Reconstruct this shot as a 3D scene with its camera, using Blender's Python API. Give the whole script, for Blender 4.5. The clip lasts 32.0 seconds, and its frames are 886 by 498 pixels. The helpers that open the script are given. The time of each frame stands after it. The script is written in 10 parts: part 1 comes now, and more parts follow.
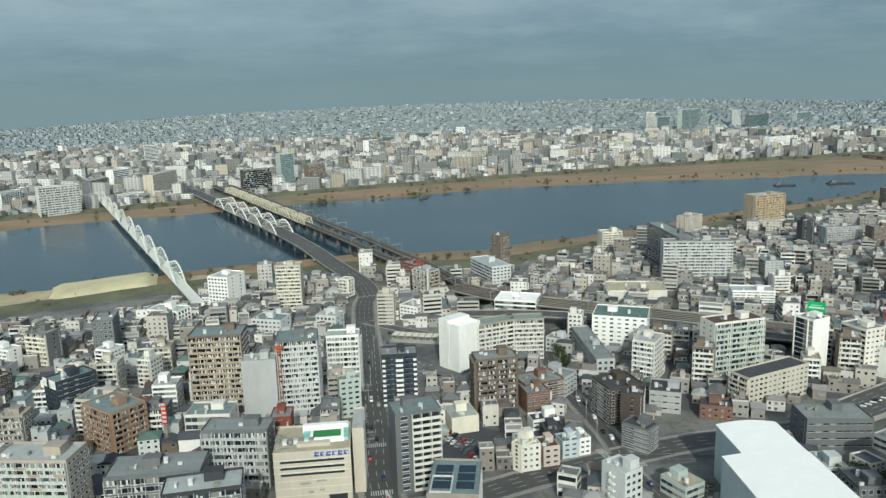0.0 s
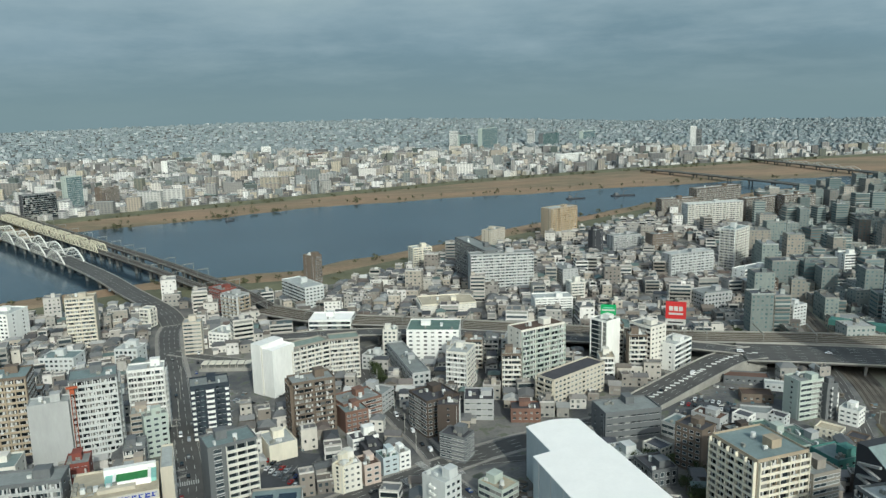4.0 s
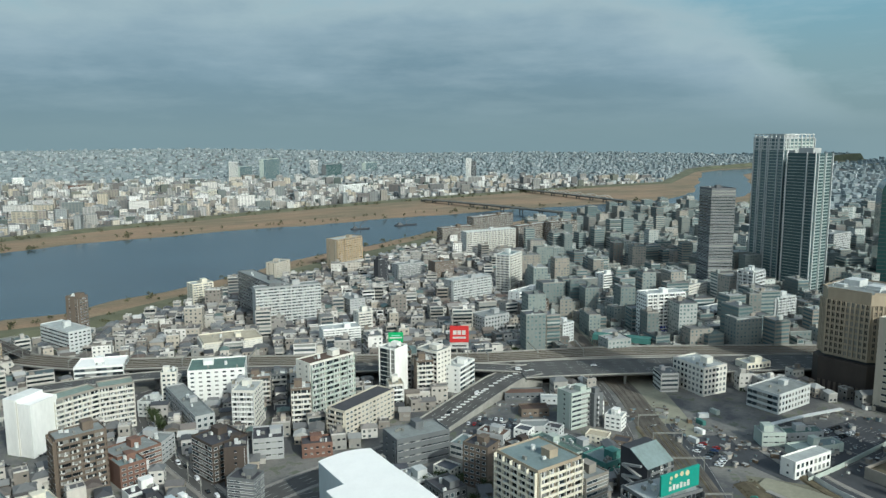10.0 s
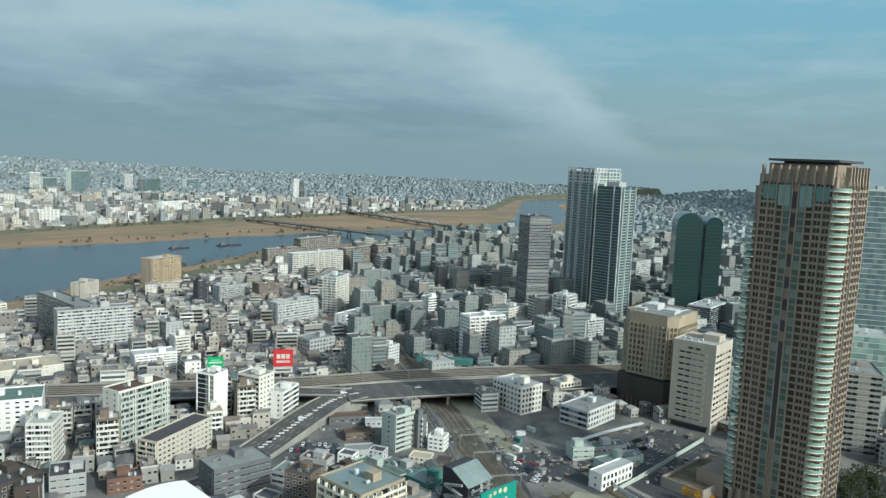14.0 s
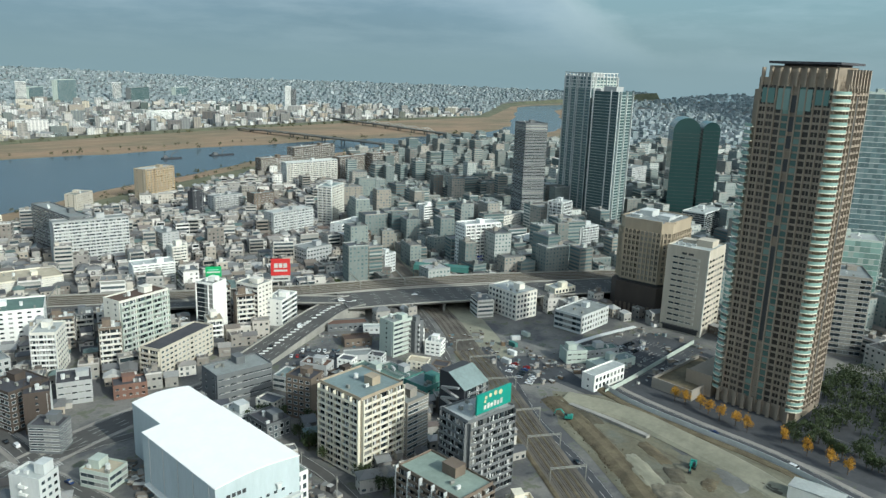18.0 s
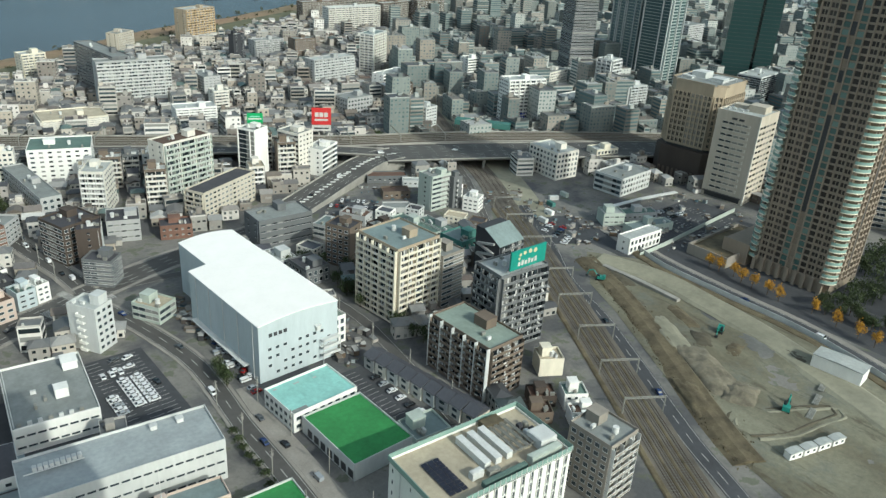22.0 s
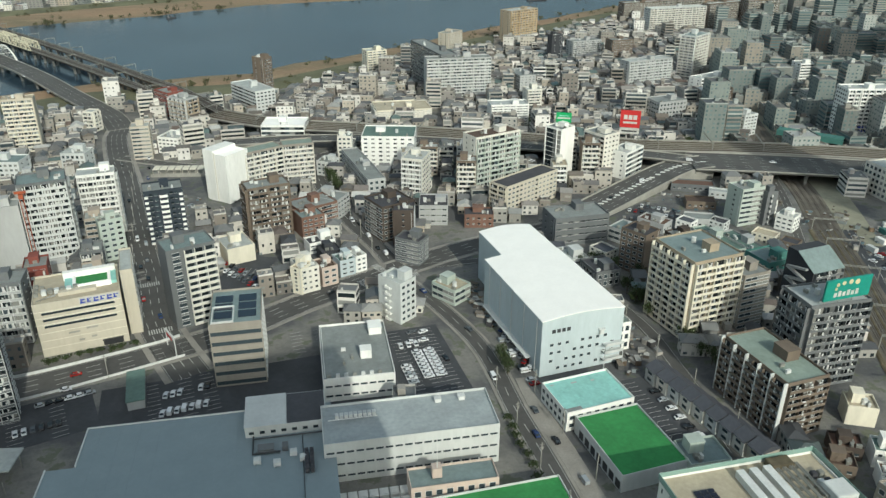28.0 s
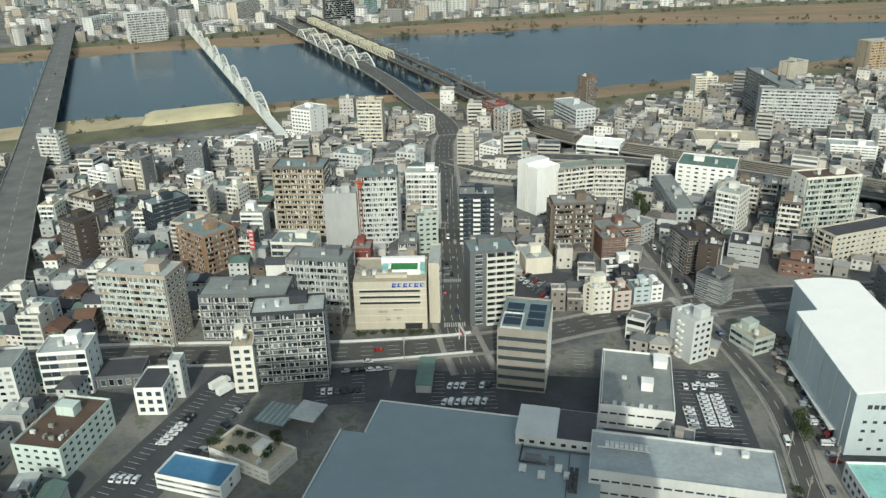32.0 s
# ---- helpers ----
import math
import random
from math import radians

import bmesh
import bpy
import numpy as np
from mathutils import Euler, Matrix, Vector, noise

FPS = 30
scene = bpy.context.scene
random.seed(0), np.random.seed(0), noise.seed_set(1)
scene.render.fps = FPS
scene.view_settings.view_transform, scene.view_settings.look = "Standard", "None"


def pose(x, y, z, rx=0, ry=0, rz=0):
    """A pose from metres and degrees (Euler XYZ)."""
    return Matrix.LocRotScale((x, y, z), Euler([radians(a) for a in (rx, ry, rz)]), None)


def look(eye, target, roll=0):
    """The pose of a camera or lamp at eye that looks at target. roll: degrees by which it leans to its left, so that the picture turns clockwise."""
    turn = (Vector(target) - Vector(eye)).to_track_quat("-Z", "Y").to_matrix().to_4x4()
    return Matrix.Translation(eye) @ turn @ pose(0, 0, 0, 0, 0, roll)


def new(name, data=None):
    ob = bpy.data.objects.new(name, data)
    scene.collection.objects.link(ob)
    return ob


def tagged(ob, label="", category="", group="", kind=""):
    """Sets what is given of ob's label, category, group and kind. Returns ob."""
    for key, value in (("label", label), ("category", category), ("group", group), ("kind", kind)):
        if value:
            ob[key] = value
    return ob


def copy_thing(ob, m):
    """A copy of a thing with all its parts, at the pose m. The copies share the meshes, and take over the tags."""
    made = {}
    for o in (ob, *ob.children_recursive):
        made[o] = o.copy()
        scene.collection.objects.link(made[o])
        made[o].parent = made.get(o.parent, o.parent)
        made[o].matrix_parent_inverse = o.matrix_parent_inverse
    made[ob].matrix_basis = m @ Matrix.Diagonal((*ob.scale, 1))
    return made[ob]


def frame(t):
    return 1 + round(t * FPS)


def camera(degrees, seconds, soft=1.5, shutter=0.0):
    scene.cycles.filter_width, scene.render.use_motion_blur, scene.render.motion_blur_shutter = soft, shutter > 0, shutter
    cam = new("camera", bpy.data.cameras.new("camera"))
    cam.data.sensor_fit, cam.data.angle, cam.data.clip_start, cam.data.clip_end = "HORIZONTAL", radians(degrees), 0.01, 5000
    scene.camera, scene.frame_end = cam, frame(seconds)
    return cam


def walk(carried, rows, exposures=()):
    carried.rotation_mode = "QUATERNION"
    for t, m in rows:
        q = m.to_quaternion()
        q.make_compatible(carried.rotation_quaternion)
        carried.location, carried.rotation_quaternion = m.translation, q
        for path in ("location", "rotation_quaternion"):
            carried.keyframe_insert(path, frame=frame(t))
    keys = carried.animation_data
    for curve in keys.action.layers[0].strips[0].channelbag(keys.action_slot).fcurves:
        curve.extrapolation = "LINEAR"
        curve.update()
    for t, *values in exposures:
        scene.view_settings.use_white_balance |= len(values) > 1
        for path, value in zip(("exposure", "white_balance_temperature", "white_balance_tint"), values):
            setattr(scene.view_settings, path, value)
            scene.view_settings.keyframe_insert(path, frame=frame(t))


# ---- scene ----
cam = camera(60.3, 32.0, soft=1.4)

PATH = [
    (0.0, pose(0, 0, 170, 78.09, 1.62, -0.26)),
    (0.5, pose(0, 0, 170, 78.22, 1.56, -1.98)),
    (1.0, pose(0, 0, 170, 78.32, 1.61, -3.82)),
    (1.5, pose(0, 0, 170, 78.42, 1.47, -5.78)),
    (2.0, pose(0, 0, 170, 78.55, 1.42, -7.58)),
    (2.5, pose(0, 0, 170, 78.71, 1.41, -9.45)),
    (3.0, pose(0, 0, 170, 78.90, 1.32, -11.23)),
    (3.5, pose(0, 0, 170, 79.03, 1.23, -12.85)),
    (4.0, pose(0, 0, 170, 79.13, 1.22, -14.52)),
    (4.5, pose(0, 0, 170, 79.23, 1.09, -16.05)),
    (6.5, pose(0, 0, 170, 79.54, 0.84, -20.75)),
    (7.0, pose(0, 0, 170, 79.72, 0.61, -21.97)),
    (7.5, pose(0, 0, 170, 80.07, 0.60, -23.52)),
    (8.0, pose(0, 0, 170, 80.47, 0.49, -25.06)),
    (8.5, pose(0, 0, 170, 80.75, 0.44, -26.52)),
    (9.0, pose(0, 0, 170, 80.94, 0.34, -27.84)),
    (9.5, pose(0, 0, 170, 81.02, 0.34, -29.15)),
    (10.0, pose(0, 0, 170, 81.23, 0.29, -30.56)),
    (10.5, pose(0, 0, 170, 81.48, 0.12, -31.96)),
    (11.0, pose(0, 0, 170, 81.65, -0.21, -33.64)),
    (11.5, pose(0, 0, 170, 81.81, -1.07, -35.12)),
    (12.0, pose(0, 0, 170, 82.11, -1.46, -37.10)),
    (12.5, pose(0, 0, 170, 82.32, -1.44, -39.04)),
    (13.0, pose(0, 0, 170, 82.54, -2.23, -40.72)),
    (13.5, pose(0, 0, 170, 82.87, -2.05, -42.27)),
    (14.0, pose(0, 0, 170, 83.17, -2.43, -43.22)),
    (14.5, pose(0, 0, 170, 83.56, -2.37, -44.07)),
    (16.5, pose(0, 0, 170, 82.91, -1.95, -43.58)),
    (17.0, pose(0, 0, 170, 81.91, -1.78, -43.54)),
    (17.5, pose(0, 0, 170, 78.54, -2.10, -43.69)),
    (18.0, pose(0, 0, 170, 76.30, -1.99, -43.65)),
    (18.5, pose(0, 0, 170, 75.04, -2.25, -43.20)),
    (19.0, pose(0, 0, 170, 73.49, -2.21, -42.80)),
    (19.5, pose(0, 0, 170, 71.94, -2.67, -42.26)),
    (20.0, pose(0, 0, 170, 70.54, -3.13, -41.92)),
    (20.5, pose(0, 0, 170, 69.33, -3.23, -41.61)),
    (21.0, pose(0, 0, 170, 67.96, -3.37, -41.17)),
    (21.5, pose(0, 0, 170, 66.59, -3.49, -40.56)),
    (22.0, pose(0, 0, 170, 65.33, -3.42, -40.07)),
    (22.5, pose(0, 0, 170, 64.28, -3.89, -39.06)),
    (23.0, pose(0, 0, 170, 63.77, -4.31, -37.45)),
    (23.5, pose(0, 0, 170, 64.26, -4.00, -34.70)),
    (24.0, pose(0, 0, 170, 64.85, -3.64, -32.78)),
    (24.5, pose(0, 0, 170, 65.54, -3.15, -31.56)),
    (25.0, pose(0, 0, 170, 65.63, -1.84, -29.87)),
    (25.5, pose(0, 0, 170, 65.30, -0.86, -27.95)),
    (27.5, pose(0, 0, 170, 64.61, 0.01, -19.73)),
    (28.0, pose(0, 0, 170, 64.68, -0.22, -17.56)),
    (28.5, pose(0, 0, 170, 64.70, -0.51, -14.75)),
    (29.0, pose(0, 0, 170, 64.76, -0.36, -11.03)),
    (29.5, pose(0, 0, 170, 64.89, 0.39, -5.84)),
    (30.0, pose(0, 0, 170, 65.12, 0.67, -3.23)),
    (30.5, pose(0, 0, 170, 65.38, 0.71, -1.13)),
    (31.0, pose(0, 0, 170, 65.65, 0.73, 1.22)),
    (31.5, pose(0, 0, 170, 65.95, 0.91, 3.89)),
    (32.0, pose(0, 0, 170, 66.29, 1.00, 6.12)),
]
walk(cam, PATH, [(0.0, 0.19, 6180, 0.0), (4.0, 0.14, 6160, 0.0), (9.0, 0.20, 6030, 0.0), (13.0, 0.37, 5990, 0.0), (17.0, 0.43, 5990, 0.0), (20.0, 0.43, 6170, 0.0), (23.0, 0.32, 6240, 0.0), (28.0, 0.19, 6420, 0.0), (32.0, 0.25, 6430, 0.0)])

# ---- light ----
SUN_EL, SUN_AZ = 31.0, 175.0          # the sun stands behind the camera's tower
world = bpy.data.worlds.new("world")
scene.world = world
world.use_nodes = True
wn = world.node_tree
sky = wn.nodes.new("ShaderNodeTexSky")
sky.sky_type, sky.sun_disc = "NISHITA", False
sky.sun_elevation, sky.sun_rotation = radians(SUN_EL), radians(SUN_AZ)
sky.altitude, sky.air_density, sky.dust_density = 100, 1.2, 2.0
wn.nodes["Background"].inputs["Strength"].default_value = 0.15
grey = wn.nodes.new("ShaderNodeHueSaturation")          # thin cloud takes the blue out of the sky's light
grey.inputs["Saturation"].default_value = 0.5
wn.links.new(sky.outputs[0], grey.inputs["Color"])
wn.links.new(grey.outputs[0], wn.nodes["Background"].inputs["Color"])
sun = new("sun", bpy.data.lights.new("sun", "SUN"))
sun.data.energy, sun.data.angle, sun.data.color = 2.5, radians(0.6), (1.0, 0.95, 0.87)
az = radians(SUN_AZ)
sun.matrix_world = look((math.sin(az) * 600, math.cos(az) * 600, 600 * math.tan(radians(SUN_EL))), (0, 0, 0))

# ---- materials ----
def srgb(r, g, b):
    return tuple(((c / 255) / 12.92 if c < 10 else ((c / 255 + 0.055) / 1.055) ** 2.4) for c in (r, g, b))


def shader(name):
    m = bpy.data.materials.new(name)
    m.use_nodes = True
    nt = m.node_tree
    return m, nt, nt.nodes["Principled BSDF"]


def node(nt, kind, **values):
    n = nt.nodes.new(kind)
    for key, value in values.items():
        n.inputs[key].default_value = value
    return n


def mix(nt, factor, a, b, how="MIX"):
    n = nt.nodes.new("ShaderNodeMix")
    n.data_type, n.blend_type = "RGBA", how
    for slot, value in ((0, factor), (6, a), (7, b)):
        if isinstance(value, (int, float)):
            n.inputs[slot].default_value = value
        elif isinstance(value, tuple):
            n.inputs[slot].default_value = (*value[:3], 1)
        else:
            nt.links.new(value, n.inputs[slot])
    return n.outputs[2]


def noise_out(nt, scale, detail=4.0, stretch=(1, 1, 1), rough=0.6):
    tc = nt.nodes.new("ShaderNodeTexCoord")
    mp = nt.nodes.new("ShaderNodeMapping")
    mp.inputs["Scale"].default_value = stretch
    nz = node(nt, "ShaderNodeTexNoise", Scale=scale, Detail=detail, Roughness=rough)
    nt.links.new(tc.outputs["Object"], mp.inputs["Vector"])
    nt.links.new(mp.outputs[0], nz.inputs["Vector"])
    return nz.outputs[0]


def ramp(nt, value, *stops):
    n = nt.nodes.new("ShaderNodeValToRGB")
    el = n.color_ramp.elements
    while len(el) < len(stops):
        el.new(0.5)
    for e, (p, c) in zip(el, stops):
        e.position, e.color = p, (*(c if isinstance(c, tuple) else (c, c, c)), 1)
    nt.links.new(value, n.inputs[0])
    return n.outputs[0]


def surface(name, color, rough=0.8, vary=0.15, big=0.08, fine=0.9, stretch=(1, 1, 1), bump=0.05, metal=0.0, spread=0.12, grain=0.35):
    """Paint, plaster, roofing or soil: large stains, fine grain, and a slight difference from object to object."""
    m, nt, p = shader(name)
    dark = tuple(c * (1 - vary * 1.6) for c in color)
    lite = tuple(min(1, c * (1 + vary)) for c in color)
    c = mix(nt, ramp(nt, noise_out(nt, big, 5, stretch), (0.3, 0.0), (0.7, 1.0)), dark, lite)
    g = noise_out(nt, fine, 6, stretch)
    c = mix(nt, grain, c, ramp(nt, g, (0.25, 0.35), (0.75, 1.0)), "MULTIPLY")
    oi = nt.nodes.new("ShaderNodeObjectInfo")
    c = mix(nt, spread, c, ramp(nt, oi.outputs["Random"], (0.0, 0.45), (1.0, 1.0)), "MULTIPLY")
    nt.links.new(c, p.inputs["Base Color"])
    p.inputs["Roughness"].default_value, p.inputs["Metallic"].default_value = rough, metal
    if bump:
        b = node(nt, "ShaderNodeBump", Strength=bump, Distance=0.3)
        nt.links.new(g, b.inputs["Height"])
        nt.links.new(b.outputs[0], p.inputs["Normal"])
    return m


def glass(name, color, rough=0.12, spread=0.5, blinds=0.55):
    m, nt, p = shader(name)
    oi = nt.nodes.new("ShaderNodeObjectInfo")
    geo = nt.nodes.new("ShaderNodeNewGeometry")
    c = mix(nt, ramp(nt, geo.outputs["Random Per Island"], (0.25, 0.0), (0.8, 1.0)), tuple(x * (1 - spread) for x in color), tuple(min(1, x * (1 + spread * 1.5)) for x in color))
    c = mix(nt, ramp(nt, geo.outputs["Random Per Island"], (0.78, 0.0), (0.84, blinds)), c, (0.40, 0.39, 0.35))
    c = mix(nt, 0.25, c, ramp(nt, oi.outputs["Random"], (0.0, 0.4), (1.0, 1.0)), "MULTIPLY")
    nt.links.new(c, p.inputs["Base Color"])
    p.inputs["Roughness"].default_value, p.inputs["IOR"].default_value = rough, 1.5
    return m


WALL = {}
for key, rgb, v in (("white", (232, 232, 226), .07), ("offwhite", (214, 211, 200), .08), ("cream", (220, 214, 195), .08), ("yellow", (226, 208, 158), .06),
                    ("beige", (186, 178, 162), .10), ("tan", (163, 150, 129), .10), ("brown", (110, 98, 86), .12), ("dbrown", (74, 65, 58), .12), ("sandstone", (190, 183, 166), .06),
                    ("grey", (168, 170, 168), .08), ("lgrey", (196, 199, 196), .08), ("dgrey", (104, 107, 108), .10), ("greygreen", (176, 186, 176), .08),
                    ("dark", (58, 60, 64), .10), ("navy", (44, 53, 62), .10), ("blue", (182, 193, 195), .05), ("red", (128, 70, 60), .12), ("pink", (196, 179, 166), .08),
                    ("brick", (118, 90, 77), .14), ("stone", (166, 156, 143), .10), ("taupe", (146, 140, 130), .10), ("towerstone", (146, 134, 118), .10), ("teal", (70, 120, 112), .10), ("terra", (148, 122, 100), .12), ("mint", (196, 209, 201), .08), ("ochre", (192, 168, 132), .10)):
    WALL[key] = surface("wall_" + key, srgb(*rgb), 0.85, v, 0.09, 0.8, (1, 1, 0.25), 0.04, spread=0.06, grain=0.18)
ROOF = {}
for key, rgb, r in (("grey", (138, 143, 140), .85), ("lgrey", (176, 181, 177), .8), ("white", (246, 244, 238), .6), ("dark", (72, 72, 76), .85), ("green", (138, 153, 142), .85),
                    ("teal", (98, 122, 113), .8), ("cyan", (150, 205, 196), .7), ("brown", (92, 74, 62), .85), ("blue", (72, 122, 156), .5), ("tile", (78, 80, 86), .6),
                    ("rust", (108, 82, 68), .8), ("steel", (164, 171, 171), .55), ("tan", (182, 172, 150), .85), ("turf", (58, 136, 74), .9), ("bluegrey", (124, 140, 139), .8), ("slate", (132, 145, 149), .6)):
    ROOF[key] = surface("roof_" + key, srgb(*rgb), r, 0.02 if key == "white" else 0.04 if key == "slate" else 0.12, 0.12, 0.7, (1, 1, 1), 0.02 if key == "white" else 0.05, spread=0.10, grain=0.06 if key == "white" else 0.10 if key == "slate" else 0.35)
GLASS = glass("window_glass", srgb(52, 61, 65), 0.12, 0.6)
DGLASS = glass("dark_glass", srgb(40, 47, 51), spread=0.45)
TGLASS = glass("teal_glass", srgb(68, 92, 92), 0.08, 0.15, 0.1)
# pale glass for far towers, with distance haze mixed into its colour
HGLASS = glass("hazed_tower_glass", srgb(92, 112, 114), 0.15, 0.15, 0.15)
PGLASS = glass("green_balcony_glass", srgb(128, 156, 147), 0.2, 0.2)
TWINGLASS = glass("twin_tower_glass", srgb(62, 80, 82), 0.15, 0.2, 0.2)
TWINEDGE = surface("twin_tower_floor_edge", srgb(146, 160, 156), 0.6, 0.08, bump=0)
TOWERPANE = glass("brown_tower_pane", srgb(74, 70, 66), 0.2, 0.4, 0.3)
TEALPANE = glass("teal_pane", srgb(92, 122, 116), 0.2, 0.3, 0.2)
VGLASS = glass("vault_tower_glass", srgb(40, 64, 63), 0.1, 0.15, 0.1)
FRAME = surface("window_frame", srgb(205, 207, 204), 0.5, 0.05, bump=0)
DFRAME = surface("dark_frame", srgb(52, 54, 56), 0.5, 0.05, bump=0)
RAIL = surface("rail_white", srgb(214, 216, 212), 0.6, 0.06, bump=0)
STEEL = surface("steel_weathered", srgb(150, 150, 142), 0.6, 0.15, 0.5, 2.0, metal=0.2)
RUSTY = surface("steel_rusty", srgb(90, 77, 66), 0.8, 0.2, 0.5, 2.0)
TRUSS = surface("truss_paint", srgb(214, 208, 182), 0.6, 0.12, 0.4, 2.0)
ARCHW = surface("arch_paint_white", srgb(226, 226, 216), 0.55, 0.08, 0.3, 2.0)
CONC = surface("concrete", srgb(160, 158, 150), 0.9, 0.16, 0.08, 1.2, (1, 1, 0.4))
CONCD = surface("concrete_dark", srgb(112, 112, 108), 0.9, 0.18, 0.08, 1.2)
ASPH = surface("asphalt", srgb(86, 85, 82), 0.9, 0.16, 0.05, 0.5, bump=0.03)
LOT = surface("asphalt_lot", srgb(70, 72, 75), 0.9, 0.18, 0.08, 0.6, bump=0.03)
PAVE = surface("pavement_slabs", srgb(150, 146, 138), 0.9, 0.14, 0.1, 1.5)
PAINT = surface("road_paint", srgb(196, 196, 190), 0.7, 0.15, 0.5, 3.0, bump=0)
TRACKBED = surface("viaduct_track_bed", srgb(92, 80, 66), 0.95, 0.25, 0.05, 1.6, (1, 1, 1), 0.2)
BALLAST = surface("track_ballast", srgb(108, 102, 92), 0.95, 0.25, 0.06, 2.0, (1, 1, 1), 0.2)
SITEMAT, nt, p = shader("site_soil_mixed")
c = mix(nt, ramp(nt, noise_out(nt, 0.02, 5, (1.6, 0.5, 1)), (0.40, 0.0), (0.60, 1.0)), srgb(134, 133, 114), srgb(108, 104, 86))
c = mix(nt, ramp(nt, noise_out(nt, 0.05, 6, (1, 1, 1), 0.7), (0.52, 0.0), (0.66, 0.8)), c, srgb(112, 115, 106))
c = mix(nt, ramp(nt, noise_out(nt, 0.09, 5, (2.0, 0.4, 1), 0.75), (0.56, 0.0), (0.64, 0.7)), c, srgb(88, 82, 66))
c = mix(nt, 0.65, c, ramp(nt, noise_out(nt, 0.5, 8, rough=0.8), (0.3, 0.4), (0.7, 1.0)), "MULTIPLY")
nt.links.new(c, p.inputs["Base Color"])
p.inputs["Roughness"].default_value = 0.95
SOILD = surface("site_soil_damp", srgb(92, 87, 72), 0.95, 0.25, 0.06, 0.6, bump=0.25)
TRACK = surface("packed_track_soil", srgb(146, 144, 125), 0.95, 0.18, 0.05, 0.5, (1, 1, 1), 0.2)
RUBBLE = surface("grey_rubble", srgb(124, 118, 101), 0.95, 0.3, 0.2, 1.2, (1, 1, 1), 0.5)
BRUSH = surface("brown_brush", srgb(104, 95, 74), 0.95, 0.35, 0.12, 1.2, (1, 1, 1), 0.5)
SAND = surface("sand_pile", srgb(204, 194, 156), 0.95, 0.10, 0.05, 1.0, bump=0.1)
SANDY = surface("sandy_soil", srgb(182, 168, 136), 0.95, 0.15, 0.04, 0.5, bump=0.15)
GRASS = surface("dry_grass", srgb(104, 104, 80), 0.95, 0.25, 0.03, 0.4, bump=0.2)
REED, nt, p = shader("flood_plain_reed")
c = mix(nt, ramp(nt, noise_out(nt, 0.0035, 4, (1, 2.2, 1)), (0.40, 0.0), (0.60, 1.0)), srgb(150, 124, 98), srgb(120, 108, 84))
c = mix(nt, ramp(nt, noise_out(nt, 0.03, 6, (0.4, 1.4, 1), 0.7), (0.5, 0.0), (0.7, 0.8)), c, srgb(160, 138, 110))
c = mix(nt, 0.5, c, ramp(nt, noise_out(nt, 0.25, 6), (0.3, 0.5), (0.7, 1.0)), "MULTIPLY")
nt.links.new(c, p.inputs["Base Color"])
p.inputs["Roughness"].default_value = 0.95
DECKD = surface("deck_dark", srgb(80, 73, 66), 0.95, 0.25, 0.1, 1.0)
CITY, nt, p = shader("city_ground")
c = mix(nt, ramp(nt, noise_out(nt, 0.03, 5), (0.42, 0.0), (0.58, 1.0)), srgb(86, 87, 88), srgb(128, 126, 120))
c = mix(nt, ramp(nt, noise_out(nt, 0.12, 4), (0.56, 0.0), (0.62, 0.7)), c, srgb(92, 98, 76))
c = mix(nt, 0.55, c, ramp(nt, noise_out(nt, 0.6, 6, rough=0.75), (0.3, 0.45), (0.7, 1.0)), "MULTIPLY")
nt.links.new(c, p.inputs["Base Color"])
p.inputs["Roughness"].default_value = 0.95
LEAF = surface("leaf_green", srgb(62, 76, 40), 0.8, 0.3, 0.5, 4.0, bump=0, spread=0.3)
SCRUB = surface("scrub_leaf", srgb(84, 84, 58), 0.9, 0.35, 0.3, 3.0, bump=0, spread=0.2)
GINKGO = surface("leaf_yellow", srgb(188, 142, 44), 0.8, 0.25, 0.5, 4.0, bump=0, spread=0.3)
BARK = surface("bark", srgb(84, 68, 54), 0.9, 0.2, 1.0, 6.0)
RUBBER = surface("tyre_rubber", srgb(28, 28, 30), 0.9, 0.1, bump=0)
SIGNR = surface("sign_red", srgb(190, 44, 44), 0.5, 0.04, bump=0, spread=0)
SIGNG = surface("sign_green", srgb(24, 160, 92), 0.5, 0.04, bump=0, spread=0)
SIGNT = surface("sign_teal", srgb(34, 140, 124), 0.5, 0.05, bump=0, spread=0)
SIGNB = surface("sign_blue", srgb(40, 66, 160), 0.5, 0.05, bump=0, spread=0)
CRANE = surface("crane_orange", srgb(168, 84, 50), 0.6, 0.1, bump=0)
EXCAV = surface("digger_paint_teal", srgb(46, 140, 126), 0.5, 0.1, bump=0)
SOLAR = glass("solar_cells", srgb(32, 36, 48), 0.2, 0.2)
CAR = {k: surface("car_paint_" + k, srgb(*c), 0.25, 0.03, bump=0, spread=0.05) for k, c in
       (("white", (228, 230, 230)), ("silver", (160, 166, 170)), ("black", (30, 32, 36)), ("grey", (92, 96, 100)), ("blue", (48, 66, 110)), ("red", (150, 36, 34)))}

WATER, nt, p = shader("river_water")
c = mix(nt, ramp(nt, noise_out(nt, 0.004, 3), (0.35, 0.0), (0.65, 1.0)), srgb(46, 62, 74), srgb(58, 76, 88))
nt.links.new(c, p.inputs["Base Color"])
p.inputs["Roughness"].default_value, p.inputs["IOR"].default_value = 0.16, 1.33
b = node(nt, "ShaderNodeBump", Strength=0.10, Distance=0.4)
nt.links.new(noise_out(nt, 0.25, 5, (1, 0.6, 1)), b.inputs["Height"])
nt.links.new(b.outputs[0], p.inputs["Normal"])


